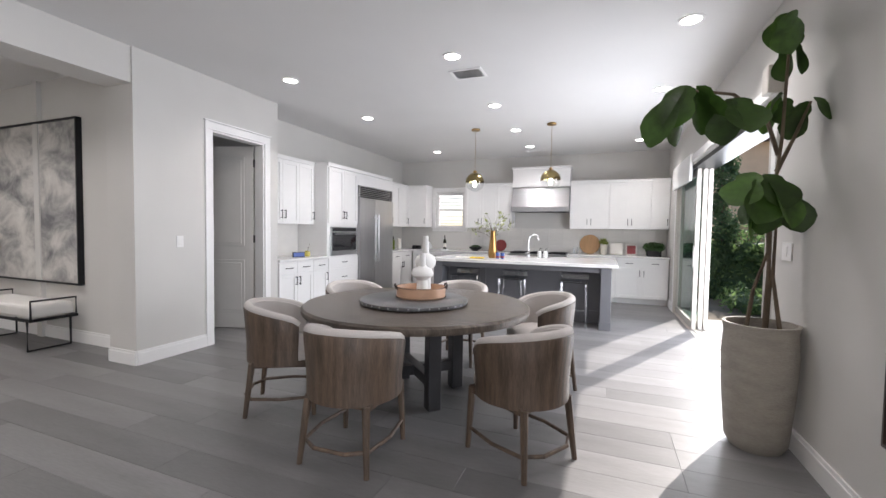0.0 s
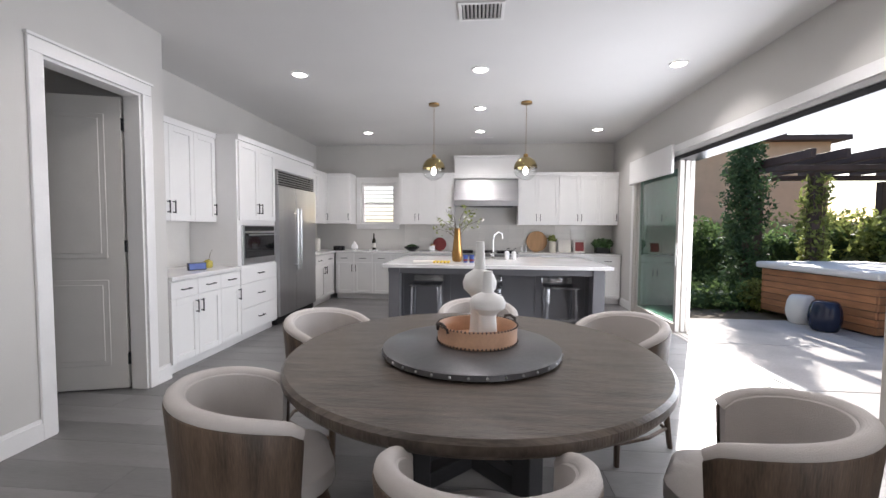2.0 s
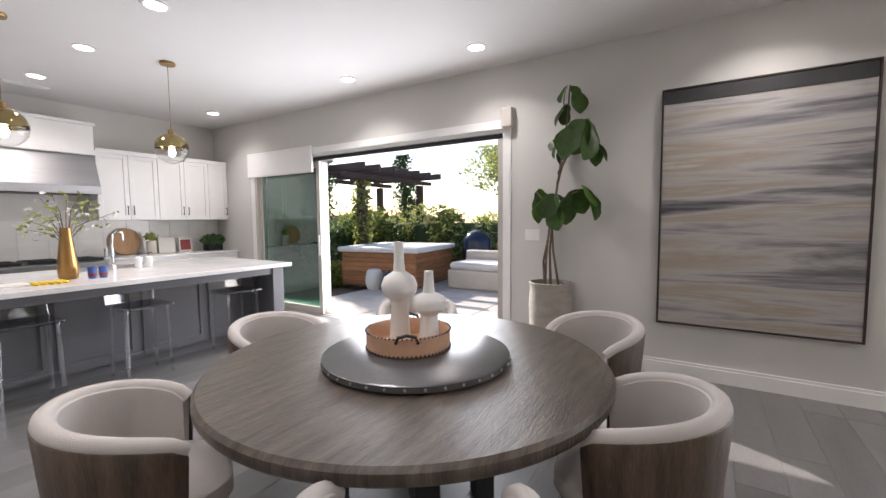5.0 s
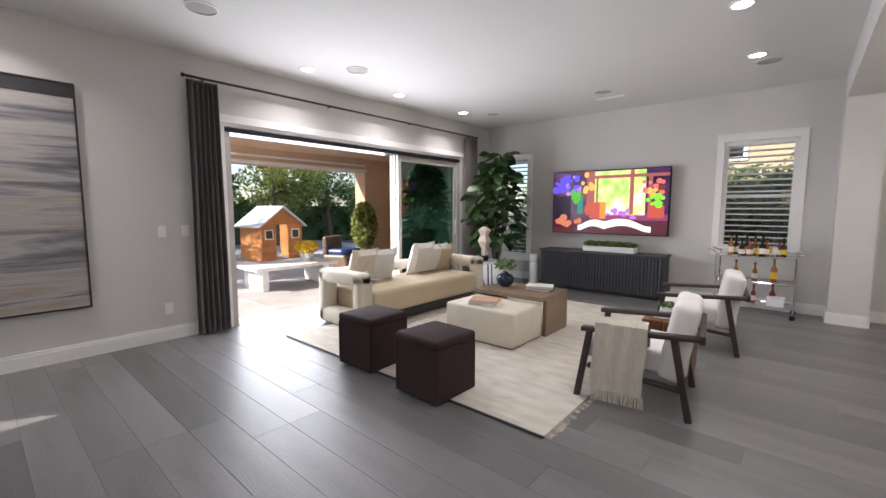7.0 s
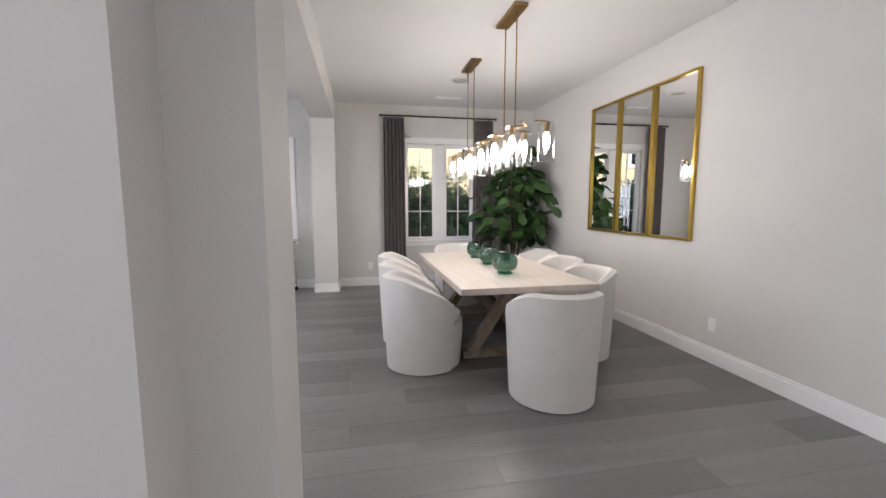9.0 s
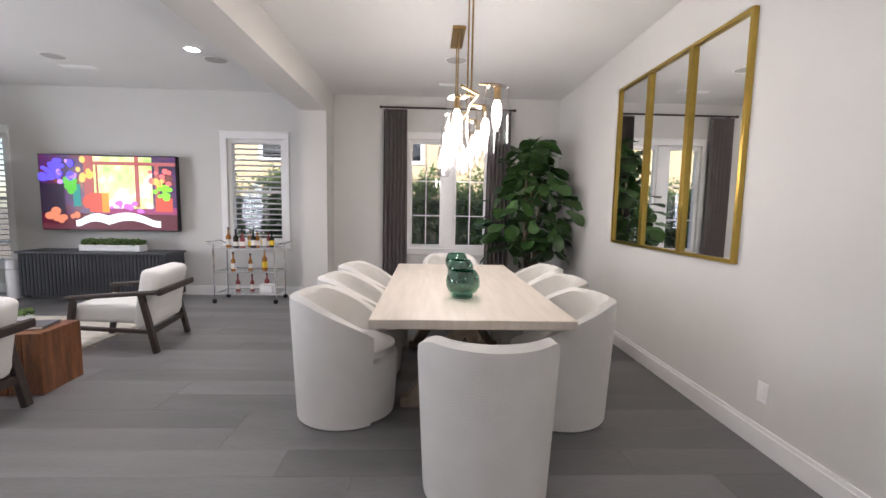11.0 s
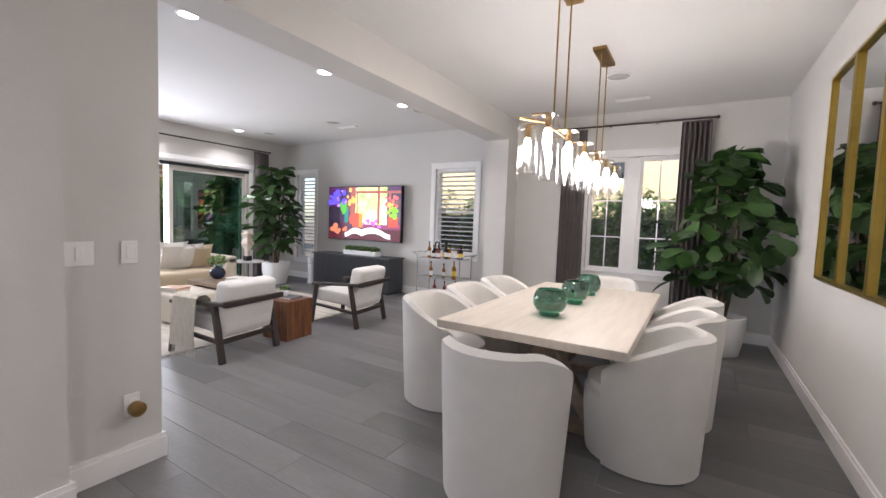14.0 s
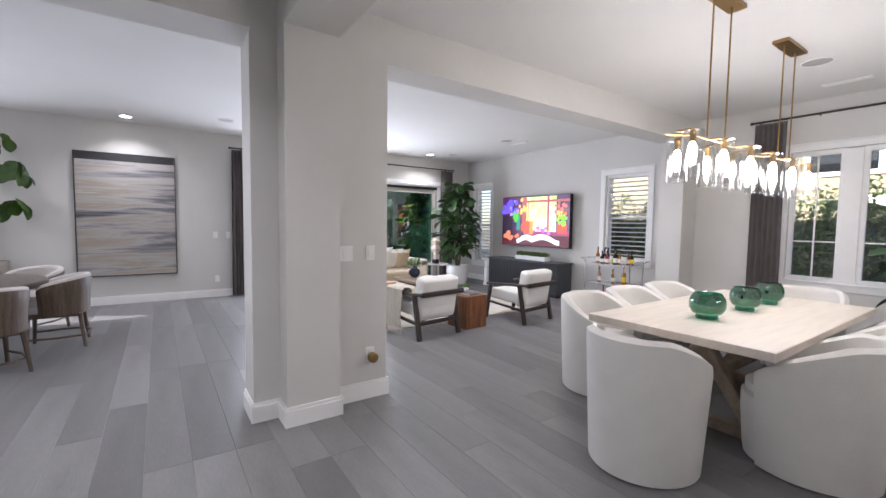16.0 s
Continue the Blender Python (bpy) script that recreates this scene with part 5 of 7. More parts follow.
# ---------- breakfast table ----------
def round_table():
    t = thing("round_table", "round weathered oak table on a dark crossed base", "table", pose(-0.64, 2.77, 0))
    part("tabletop", lathe([(0.87, 0.69), (0.91, 0.70), (0.92, 0.715), (0.92, 0.745), (0.905, 0.76)], 72), TABLEW, t, smooth=True)
    for k in range(4):
        a = math.radians(45 + 90 * k)
        part("leg", box(-0.05, 0.05, -0.05, 0.05, 0, 0.69, 0.006), TABLEB, t).matrix_local = pose(0.36 * math.cos(a), 0.36 * math.sin(a), 0, 0, 0, 45)
    for k in range(2):
        part("stretcher", box(-0.36, 0.36, -0.04, 0.04, 0.16 + 0.002 * k, 0.24 + 0.002 * k, 0.005), TABLEB, t).matrix_local = pose(0, 0, 0, 0, 0, 45 + 90 * k)
        part("top_rail", box(-0.6, 0.6, -0.04, 0.04, 0.62 + 0.002 * k, 0.688, 0.005), TABLEB, t).matrix_local = pose(0, 0, 0, 0, 0, 45 + 90 * k)
    ls = thing("lazy_susan", "large round dark zinc-edged lazy susan", "turntable", pose(-0.65, 2.73, 0.76))
    part("disc", lathe([(0.42, 0.006), (0.44, 0.01), (0.44, 0.034), (0.43, 0.04)], 56), ZINC, ls, smooth=True)
    part("foot", lathe([(0.2, 0), (0.2, 0.008)], 28), TABLEB, ls)
    rv = part("rivet", lathe([(0.007, 0), (0.006, 0.004), (0.002, 0.006)], 6), STEEL, ls)
    for k in range(36):
        a = 2 * math.pi * k / 36
        o = rv if k == 0 else new("rivet", rv.data)
        o.parent = ls
        o.matrix_local = pose(0.44 * math.cos(a), 0.44 * math.sin(a), 0.022, 90, 0, math.degrees(a) + 90)
    tr = thing("round_tray", "blush leather round tray with beaded rims", "tray", pose(-0.62, 2.8, 0.8, 0, 0, 35))
    part("rim", lathe([(0.2, 0), (0.205, 0.005), (0.205, 0.085), (0.198, 0.09), (0.195, 0.085), (0.195, 0.008)], 40, cap=False), LEATHER, tr, smooth=True)
    part("base", lathe([(0.195, 0.001), (0.195, 0.008)], 40), LEATHER, tr)
    for z in (0.008, 0.088):
        bd = None
        for k in range(64):
            a = 2 * math.pi * k / 64
            bd = lathe([(0.002, -0.005), (0.0055, 0), (0.002, 0.005)], 6, 0.206 * math.cos(a), 0.206 * math.sin(a), z, bd)
        part("bead_trim", bd, DARKW, tr)
    for a in (0, 180):
        part("handle", moved(tube([(0.205, -0.05, 0.07), (0.215, -0.04, 0.1), (0.218, 0, 0.11), (0.215, 0.04, 0.1), (0.205, 0.05, 0.07)], 0.008, 8), pose(0, 0, 0, 0, 0, a)), DARKW, tr)
    for x, y, s, lab in ((-0.61, 2.86, 1.0, "tall matt white bulbous candlestick vase"), (-0.57, 2.71, 0.72, "short matt white bulbous candlestick vase")):
        v = thing("candlestick", lab, "candlestick", pose(x, y, 0.81), "candlesticks")
        part("body", lathe([(0.055, 0), (0.05, 0.05 * s), (0.042, 0.2 * s), (0.05, 0.215 * s), (0.085, 0.25 * s), (0.09, 0.285 * s), (0.075, 0.325 * s), (0.03, 0.355 * s), (0.026, 0.4 * s), (0.022, 0.5 * s), (0.018, 0.5 * s)], 28), WHITEM, v, smooth=True)


round_table()


def barrel_chair():
    t = thing("dining_chair", "weathered oak barrel chair with grey linen upholstery", "chair", group="chairs round the oak table")
    a0, a1 = math.radians(-90 - 118), math.radians(-90 + 118)

    def top(u):
        return 0.66 + 0.12 * math.sin(math.pi * u) ** 0.6
    part("back_shell", shell((0.305, 0.30), (0.285, 0.28), 28, 0.38, top, a0, a1, 0.004), OAKD, t, "weathered oak shell", True)
    part("inner_back", shell((0.284, 0.279), (0.235, 0.23), 28, 0.42, lambda u: top(u) + 0.022, a0 + 0.02, a1 - 0.02, 0.02), LINEN, t, "grey linen padding", True)
    part("top_roll", tube([((0.272) * math.cos(a0 + (a1 - a0) * k / 28), 0.267 * math.sin(a0 + (a1 - a0) * k / 28), top(k / 28) + 0.004) for k in range(29)], 0.03, 10), LINEN, t, smooth=True)
    seat = lathe([(0.2, 0.40), (0.26, 0.405), (0.27, 0.43), (0.265, 0.475), (0.22, 0.5), (0.05, 0.505)], 32)
    for v in seat.verts:
        if v.co.y > 0:
            v.co.y = min(v.co.y * 1.15, 0.27)
    part("seat", seat, LINEN, t, smooth=True)
    part("seat_frame", box(-0.22, 0.22, -0.2, 0.24, 0.35, 0.4, 0.015), OAKD, t)
    for x, y, dx, dy in ((-0.2, 0.22, -0.015, 0.015), (0.2, 0.22, 0.015, 0.015), (-0.19, -0.2, -0.03, -0.04), (0.19, -0.2, 0.03, -0.04)):
        part("leg", tube([(x + dx, y + dy, 0), (x, y, 0.38)], 0.016, 8, None, 0.024), OAKD, t)
    part("stretcher", tube([(0.21, 0.22, 0.13), (0.24, 0.0, 0.13), (0.21, -0.2, 0.13), (0.1, -0.27, 0.13), (-0.1, -0.27, 0.13), (-0.21, -0.2, 0.13), (-0.24, 0.0, 0.13), (-0.21, 0.22, 0.13)], 0.012, 8), OAKD, t)
    return t


first = barrel_chair()
spots = ((-0.59, 1.78, 2), (0.35, 2.15, 58), (0.28, 3.4, 122), (-0.62, 3.78, 180), (-1.57, 3.28, 242), (-1.45, 2.15, 300))
for k, (x, y, rz) in enumerate(spots):
    m = pose(x, y, 0, 0, 0, rz)
    if k == 0:
        first.matrix_world = m
    else:
        copy_thing(first, m)


# ---------- fig plants ----------
def fig_tree(name, label, x, y, pot, zpot, stems, leaf_spots, material, L, rz=0, droop=0.35, thick=0.022):
    t = thing(name, label, "plant", pose(x, y, 0, 0, 0, rz))
    prof, pm = pot
    part("pot", lathe(prof, 36, cap=False), pm, t, smooth=True)
    part("pot_base", lathe([(prof[0][0] - 0.01, 0.0), (prof[0][0] - 0.01, 0.02)], 28), pm, t)
    part("soil", lathe([(prof[-1][0] - 0.005, zpot), (0.02, zpot + 0.02)], 24), SOIL, t)
    for s in stems:
        part("trunk", tube(s, thick, 8, None, thick * 0.5), BARK, t, smooth=True)
    lv = []
    for p, n, spread, size in leaf_spots:
        for k in range(n):
            a = random.uniform(0, 6.28)
            e = random.uniform(-0.5, 0.7)
            d = Vector((math.cos(a), math.sin(a), e)).normalized()
            q = Vector(p) + d * random.uniform(0.02, spread)
            dr = Vector((d.x, d.y, d.z - droop))
            lv.append((turn_to(q, dr, random.uniform(-40, 40)), L * size * random.uniform(0.75, 1.2), L * size * 0.68 * random.uniform(0.8, 1.15)))
    foliage("leaves", lv, material, t)


random.seed(7)
fig_tree("fig_tree", "sparse fiddle-leaf fig in a tall concrete planter", 1.74, 2.84,
         ([(0.14, 0), (0.17, 0.05), (0.195, 0.35), (0.205, 0.6), (0.195, 0.74), (0.205, 0.8), (0.185, 0.8), (0.18, 0.74)], POTC), 0.74,
         ([(0.02, 0, 0.72), (0.035, 0.02, 1.1), (0.02, -0.02, 1.5), (0.04, -0.08, 1.95), (0.03, -0.14, 2.35), (0.03, -0.16, 2.66)],
          [(-0.07, 0.03, 0.72), (-0.03, 0.06, 1.0), (0.03, 0.03, 1.25), (0.01, 0.0, 1.5)], [(0.09, -0.06, 0.72), (0.05, -0.01, 1.1), (0.06, 0.01, 1.42)],
          [(0.05, 0.07, 0.72), (0.06, 0.06, 1.05), (0.02, 0.02, 1.36)],
          [(0.03, -0.06, 1.85), (-0.08, -0.2, 2.05), (-0.28, -0.34, 2.16), (-0.5, -0.42, 2.18)], [(0.03, -0.05, 1.75), (0.1, -0.08, 1.95), (0.15, -0.14, 2.14)],
          [(0.02, -0.02, 1.5), (-0.06, -0.16, 1.62), (-0.13, -0.28, 1.66)], [(0.02, -0.02, 1.5), (0.06, 0.1, 1.6), (0.05, 0.16, 1.68)]),
         (((-0.5, -0.43, 2.2), 6, 0.05, 1.15), ((-0.3, -0.36, 2.12), 2, 0.03, 1.05), ((-0.13, -0.29, 1.68), 7, 0.07, 1.05), ((0.05, -0.12, 2.18), 4, 0.04, 0.75), ((0.03, -0.16, 2.66), 3, 0.03, 0.85),
          ((0.04, -0.15, 2.5), 2, 0.03, 0.7), ((0.05, -0.02, 1.66), 4, 0.07, 1.1), ((0.15, -0.14, 2.15), 2, 0.02, 0.7), ((0.05, 0.16, 1.7), 2, 0.03, 0.7)), LEAF, 0.28, 0, 1.25, 0.014)


def bushy(label, x, y, pr, ph, ztop, rmax, seed):
    random.seed(seed)
    stems = [[(0.04 * math.cos(a), 0.04 * math.sin(a), ph - 0.05), (0.1 * math.cos(a), 0.1 * math.sin(a), ph + 0.4), (0.16 * math.cos(a + 0.4), 0.16 * math.sin(a + 0.4), ztop - 0.5 - 0.2 * (k % 2))] for k, a in enumerate((0.3, 1.8, 3.4, 4.9))]
    stems.append([(0, 0, ph - 0.05), (0.02, 0.01, 1.3), (0, 0, ztop - 0.2)])
    sp = []
    for k in range(34):
        f = k / 33
        z = ph + 0.35 + (ztop - ph - 0.5) * f
        rr = rmax * (0.75 if f < 0.15 else 1.0) * (1.0 - max(0, f - 0.4) * 1.3)
        a = k * 2.4
        sp.append(((rr * 0.62 * math.cos(a), rr * 0.62 * math.sin(a), z), 8, rr * 0.42, 0.95))
    fig_tree("fig_tree", label, x, y, ([(pr * 0.72, 0), (pr * 0.8, 0.02), (pr, ph * 0.6), (pr, ph), (pr - 0.025, ph), (pr - 0.03, ph - 0.06)], POTW), ph - 0.06, stems, sp, LEAFD, 0.27)


bushy("full fiddle-leaf fig in a white ceramic planter", 1.12, -5.1, 0.27, 0.45, 2.5, 0.5, 3)
bushy("tall full fiddle-leaf fig in a white planter", -6.63, -5.25, 0.25, 0.45, 2.45, 0.6, 5)


# ---------- wall art ----------
def abstract(name, cols, sx, sz, seed):
    m = bpy.data.materials.new(name)
    m.use_nodes = True
    nt = m.node_tree
    tc = nt.nodes.new("ShaderNodeTexCoord")
    mp = nt.nodes.new("ShaderNodeMapping")
    mp.inputs["Scale"].default_value = (sx, sx, sz)
    mp.inputs["Location"].default_value = (seed, seed, seed)
    nz = nt.nodes.new("ShaderNodeTexNoise")
    nz.inputs["Scale"].default_value, nz.inputs["Detail"].default_value, nz.inputs["Distortion"].default_value = 1.0, 8, 0.4
    nz.inputs["Roughness"].default_value = 0.62
    rp = nt.nodes.new("ShaderNodeValToRGB")
    el = rp.color_ramp.elements
    el[0].position, el[0].color = 0.34, (*cols[0], 1)
    el[1].position, el[1].color = 0.67, (*cols[-1], 1)
    for i, c in enumerate(cols[1:-1]):
        e = el.new(0.34 + 0.33 * (i + 1) / (len(cols) - 1))
        e.color = (*c, 1)
    nt.links.new(tc.outputs["Object"], mp.inputs[0])
    nt.links.new(mp.outputs[0], nz.inputs["Vector"])
    nt.links.new(nz.outputs[0], rp.inputs[0])
    b = nt.nodes["Principled BSDF"]
    b.inputs["Roughness"].default_value = 0.7
    nt.links.new(rp.outputs[0], b.inputs["Base Color"])
    bn = nt.nodes.new("ShaderNodeBump")
    bn.inputs["Strength"].default_value = 0.3
    nt.links.new(nz.outputs[0], bn.inputs["Height"])
    nt.links.new(bn.outputs[0], b.inputs["Normal"])
    return m


def painting():
    t = thing("painting", "large grey and umber abstract painting in a thin dark frame", "painting", pose(EX, 1.24, 1.5))
    w, h = 0.68, 1.02
    part("canvas", box(-0.035, -0.005, -w + 0.015, w - 0.015, -h + 0.015, h - 0.015), abstract("sea_canvas", ((0.03, 0.028, 0.03), (0.17, 0.165, 0.175), (0.40, 0.38, 0.37), (0.33, 0.28, 0.22), (0.52, 0.50, 0.48)), 0.3, 4.8, 3.0), t)
    part("frame", pieces((-0.045, 0, -w, -w + 0.012, -h, h), (-0.045, 0, w - 0.012, w, -h, h), (-0.045, 0, -w + 0.012, w - 0.012, -h, -h + 0.012), (-0.045, 0, -w + 0.012, w - 0.012, h - 0.012, h)), DARKW, t, "thin dark wood frame")
    part("dark_band", box(-0.038, -0.0355, -w + 0.016, w - 0.016, h - 0.13, h - 0.016), TABLEB, t, "dark painted upper band")
    p2 = thing("painting", "large grey-white abstract painting in a black frame", "painting", pose(-5.66, 2.55, 1.62))
    w, h = 0.93, 0.95
    part("canvas", box(-w + 0.02, w - 0.02, -0.035, -0.005, -h + 0.02, h - 0.02), abstract("mist_canvas", ((0.16, 0.16, 0.165), (0.34, 0.33, 0.32), (0.55, 0.53, 0.50), (0.66, 0.64, 0.60)), 2.2, 2.8, 8.0), p2)
    part("frame", pieces((-w, -w + 0.02, -0.06, 0, -h, h), (w - 0.02, w, -0.06, 0, -h, h), (-w + 0.02, w - 0.02, -0.06, 0, -h, -h + 0.02), (-w + 0.02, w - 0.02, -0.06, 0, h - 0.02, h)), BLACKM, p2, "black frame")
    b = thing("bench", "cream upholstered bench with a black metal frame", "bench", pose(-5.4, 2.27, 0))
    part("cushion", box(-0.62, 0.62, -0.2, 0.2, 0.36, 0.5, 0.03), IVORY, b)
    part("rail", pieces((-0.66, 0.66, -0.215, -0.2, 0.33, 0.36), (-0.66, 0.66, 0.2, 0.215, 0.33, 0.36), (-0.66, -0.64, -0.2, 0.2, 0.33, 0.36), (0.64, 0.66, -0.2, 0.2, 0.33, 0.36)), BLACKM, b)
    for x in (-0.65, 0.65):
        part("arm", tube([(x, -0.2, 0.34), (x, -0.2, 0.55), (x, 0.2, 0.55), (x, 0.2, 0.34)], 0.011), BLACKM, b)
        x2 = x * 0.86
        part("leg", tube([(x2, -0.19, 0.33), (x2, -0.19, 0.012), (x2, 0.19, 0.012), (x2, 0.19, 0.33)], 0.012), BLACKM, b)


painting()


def mirrors():
    for k in range(3):
        y0 = -3.97 + k * 0.594
        t = thing("wall_mirror", "tall rectangular mirror in a brushed gold frame", "mirror", pose(WX, y0, 0), "gold wall mirrors")
        part("glass", box(0.006, 0.012, 0.02, 0.572, 1.08, 2.61), MIRROR, t, "mirror glass")
        part("frame", pieces((0.001, 0.035, 0.0, 0.025, 1.06, 2.634), (0.001, 0.035, 0.567, 0.592, 1.06, 2.634), (0.001, 0.035, 0.025, 0.567, 1.06, 1.085), (0.001, 0.035, 0.025, 0.567, 2.609, 2.634)), GOLD, t, "brushed gold frame")
    t = thing("wall_mirror", "gold-framed mirror hung on the wall pier", "mirror", pose(-3.42, 0, 0))
    part("glass", box(0.006, 0.012, -0.6, 0.17, 1.45, 2.58), MIRROR, t, "mirror glass")
    part("frame", pieces((0.001, 0.035, -0.63, -0.6, 1.42, 2.61), (0.001, 0.035, 0.17, 0.2, 1.42, 2.61), (0.001, 0.035, -0.6, 0.17, 1.42, 1.45), (0.001, 0.035, -0.6, 0.17, 2.58, 2.61)), GOLD, t, "brushed gold frame")


mirrors()


def plate(name, label, cat, m, w=0.075, h=0.12, kind="switch"):
    t = thing(name, label, cat, m)
    part("cover_plate", box(-w / 2, w / 2, -0.008, -0.001, -h / 2, h / 2, 0.002), TRIM, t)
    if kind == "switch":
        part("rocker", box(-0.017, 0.017, -0.012, -0.008, -0.034, 0.034, 0.002), WHITEM, t)
    elif kind == "outlet":
        for z in (-0.022, 0.022):
            part("socket", box(-0.016, 0.016, -0.011, -0.008, z - 0.014, z + 0.014, 0.002), WHITEM, t)
    return t


plate("light_switch", "white rocker light switch on the wall", "switch", pose(-3.4, 2.72, 1.2, 0, 0, 90))
plate("light_switch", "white rocker light switch on the wall pier", "switch", pose(-3.78, -0.36, 1.19, 0, 0, -90), 0.12, 0.12)
plate("light_switch", "white rocker light switch on the wall pier", "switch", pose(-3.78, -0.57, 1.19, 0, 0, -90))
plate("light_switch", "white rocker light switch by the curtain", "switch", pose(EX, -0.05, 1.165, 0, 0, -90))
plate("light_switch", "white rocker light switch by the curtain", "switch", pose(EX, -0.27, 1.165, 0, 0, -90))
plate("light_switch", "white triple light switch by the patio door", "switch", pose(EX, 3.1, 1.25, 0, 0, -90), 0.16, 0.12)
plate("wall_outlet", "white wall socket near the floor", "socket", pose(EX, -0.07, 0.34, 0, 0, -90), kind="outlet")
plate("wall_outlet", "white wall socket on the dining wall", "socket", pose(WX, -1.9, 0.34, 0, 0, 90), kind="outlet")
plate("wall_outlet", "white wall socket under the window", "socket", pose(-4.3, SY, 0.34, 0, 0, 180), kind="outlet")
pl = plate("wall_outlet", "white wall socket with a bronze plug-in diffuser", "socket", pose(-3.78, -0.57, 0.36, 0, 0, -90), kind="outlet")
part("diffuser", moved(lathe([(0.036, 0), (0.04, 0.01), (0.04, 0.045), (0.03, 0.05)], 20), pose(0.012, -0.012, -0.02, 90)), BRASS, pl, "round bronze plug-in diffuser", True)


# ---------- curtains ----------
def curtain(name, label, m, w, z0, z1, folds):
    t = thing(name, label, "curtain", m)
    b = bmesh.new()
    n = folds * 8
    for layer in (0, 0.012):
        rows = []
        for j in range(5):
            z = z0 + (z1 - z0) * j / 4
            k = 1.0 + 0.1 * (1 - j / 4)
            rows.append([b.verts.new((w * k * (i / n - 0.5), layer + 0.045 * math.sin(2 * math.pi * folds * i / n) + 0.01 * math.sin(5 * i / n + j), z)) for i in range(n + 1)])
        for r, s in zip(rows, rows[1:]):
            for i in range(n):
                b.faces.new((r[i], r[i + 1], s[i + 1], s[i]))
    part("drape", b, CURT, t, smooth=True)
    part("header", box(-w / 2, w / 2, -0.03, 0.03, z1, z1 + 0.02, 0.006), CURT, t)


curtain("curtain", "taupe pleated floor-length curtain beside the patio door", pose(1.84, -0.48, 0, 0, 0, 90), 0.3, 0.015, 2.74, 6)
curtain("curtain", "taupe pleated curtain in the living room corner", pose(1.84, -5.25, 0, 0, 0, 90), 0.32, 0.015, 2.74, 6)
curtain("curtain", "taupe pleated curtain beside the dining window", pose(-4.72, -5.9, 0), 0.34, 0.015, 2.80, 6)
curtain("curtain", "taupe pleated curtain beside the dining window", pose(-6.26, -5.9, 0), 0.34, 0.015, 2.80, 6)


def rod(label, p, q, out):
    t = thing("curtain_rod", label, "curtain rod")
    part("pole", tube([p, q], 0.014, 10), DARKW, t)
    p, q = Vector(p), Vector(q)
    for e in (p, q):
        part("finial", lathe([(0.012, -0.02), (0.024, 0), (0.012, 0.02)], 12, e.x, e.y, e.z), DARKW, t)
    for f in (0.04, 0.35, 0.65, 0.96):
        e = p.lerp(q, f)
        part("bracket", beam(e, e + Vector(out), 0.012, 0.02), DARKW, t)


rod("dark wooden curtain rod over the patio door", (1.84, -0.3, 2.79), (1.84, -5.46, 2.79), (0.105, 0, 0))
rod("dark wooden curtain rod over the dining window", (-4.5, -5.9, 2.85), (-6.48, -5.9, 2.85), (0, -0.115, 0))


# ---------- living room ----------
def rug():
    t = thing("rug", "large cream woven wool rug with a dark edge", "rug")
    part("woven_field", box(-2.0, 1.1, -4.65, -0.95, 0.003, 0.016, 0.004), RUGM, t)
    part("edge_binding", pieces((-2.0, 1.1, -0.952, -0.935, 0.003, 0.014)), TABLEB, t, "dark bound edge")
    fr = None
    rng = random.Random(2)
    V, F = [], []
    for k in range(230):
        y = -4.63 + k * 0.016
        L = rng.uniform(0.03, 0.06)
        o = len(V)
        V += [(-2.0, y, 0.012), (-2.0, y + 0.006, 0.012), (-2.0 - L, y + 0.006 + rng.uniform(-0.01, 0.01), 0.004), (-2.0 - L, y, 0.004)]
        F.append((o, o + 1, o + 2, o + 3))
    me = bpy.data.meshes.new("fringe")
    me.from_pydata(V, [], F)
    me.materials.append(RUGM)
    new("fringe", me).parent = t


rug()


def sofa():
    t = thing("sofa", "cream upholstered bench sofa with open padded arms", "sofa", pose(0.95, -2.7, 0.016))
    part("seat", box(-0.42, 0.42, -1.0, 1.0, 0.14, 0.44, 0.07, None, 4), SEATTAN, t, "tan seat cushion", True)
    part("base", box(-0.36, 0.36, -0.95, 0.95, 0.02, 0.15, 0.02), TABLEB, t)
    for s in (-1, 1):
        y = s * 1.09
        part("arm", box(-0.42, -0.26, y - 0.1, y + 0.1, 0.0, 0.66, 0.05, box(-0.42, 0.42, y - 0.1, y + 0.1, 0.5, 0.66, 0.05, box(0.26, 0.42, y - 0.1, y + 0.1, 0, 0.66, 0.05, box(-0.42, 0.42, y - 0.1, y + 0.1, 0.0, 0.2, 0.05, None, 3), 3), 3), 3), CREAM, t, smooth=True)
    part("backrest", box(0.28, 0.42, -1.0, 1.0, 0.5, 0.64, 0.05, None, 3), CREAM, t, smooth=True)
    for y, rz, mt, s, lab in ((0.72, 8, PILLOW, 0.48, "oatmeal woven throw pillow"), (0.42, -10, IVORY, 0.46, "cream throw pillow"), (-0.35, 6, IVORY, 0.5, "ivory throw pillow"), (-0.62, -8, IVORY, 0.46, "ivory throw pillow"), (-0.82, 10, SEATTAN, 0.44, "tan throw pillow")):
        p = thing("throw_pillow", lab + " leaning on the sofa", "pillow", pose(1.08, -2.7 + y, 0.016 + 0.44 + s * 0.46, 0, 72, rz), "sofa pillows")
        part("cover", cushion(s, s, 0.17), mt, p, smooth=True)


sofa()


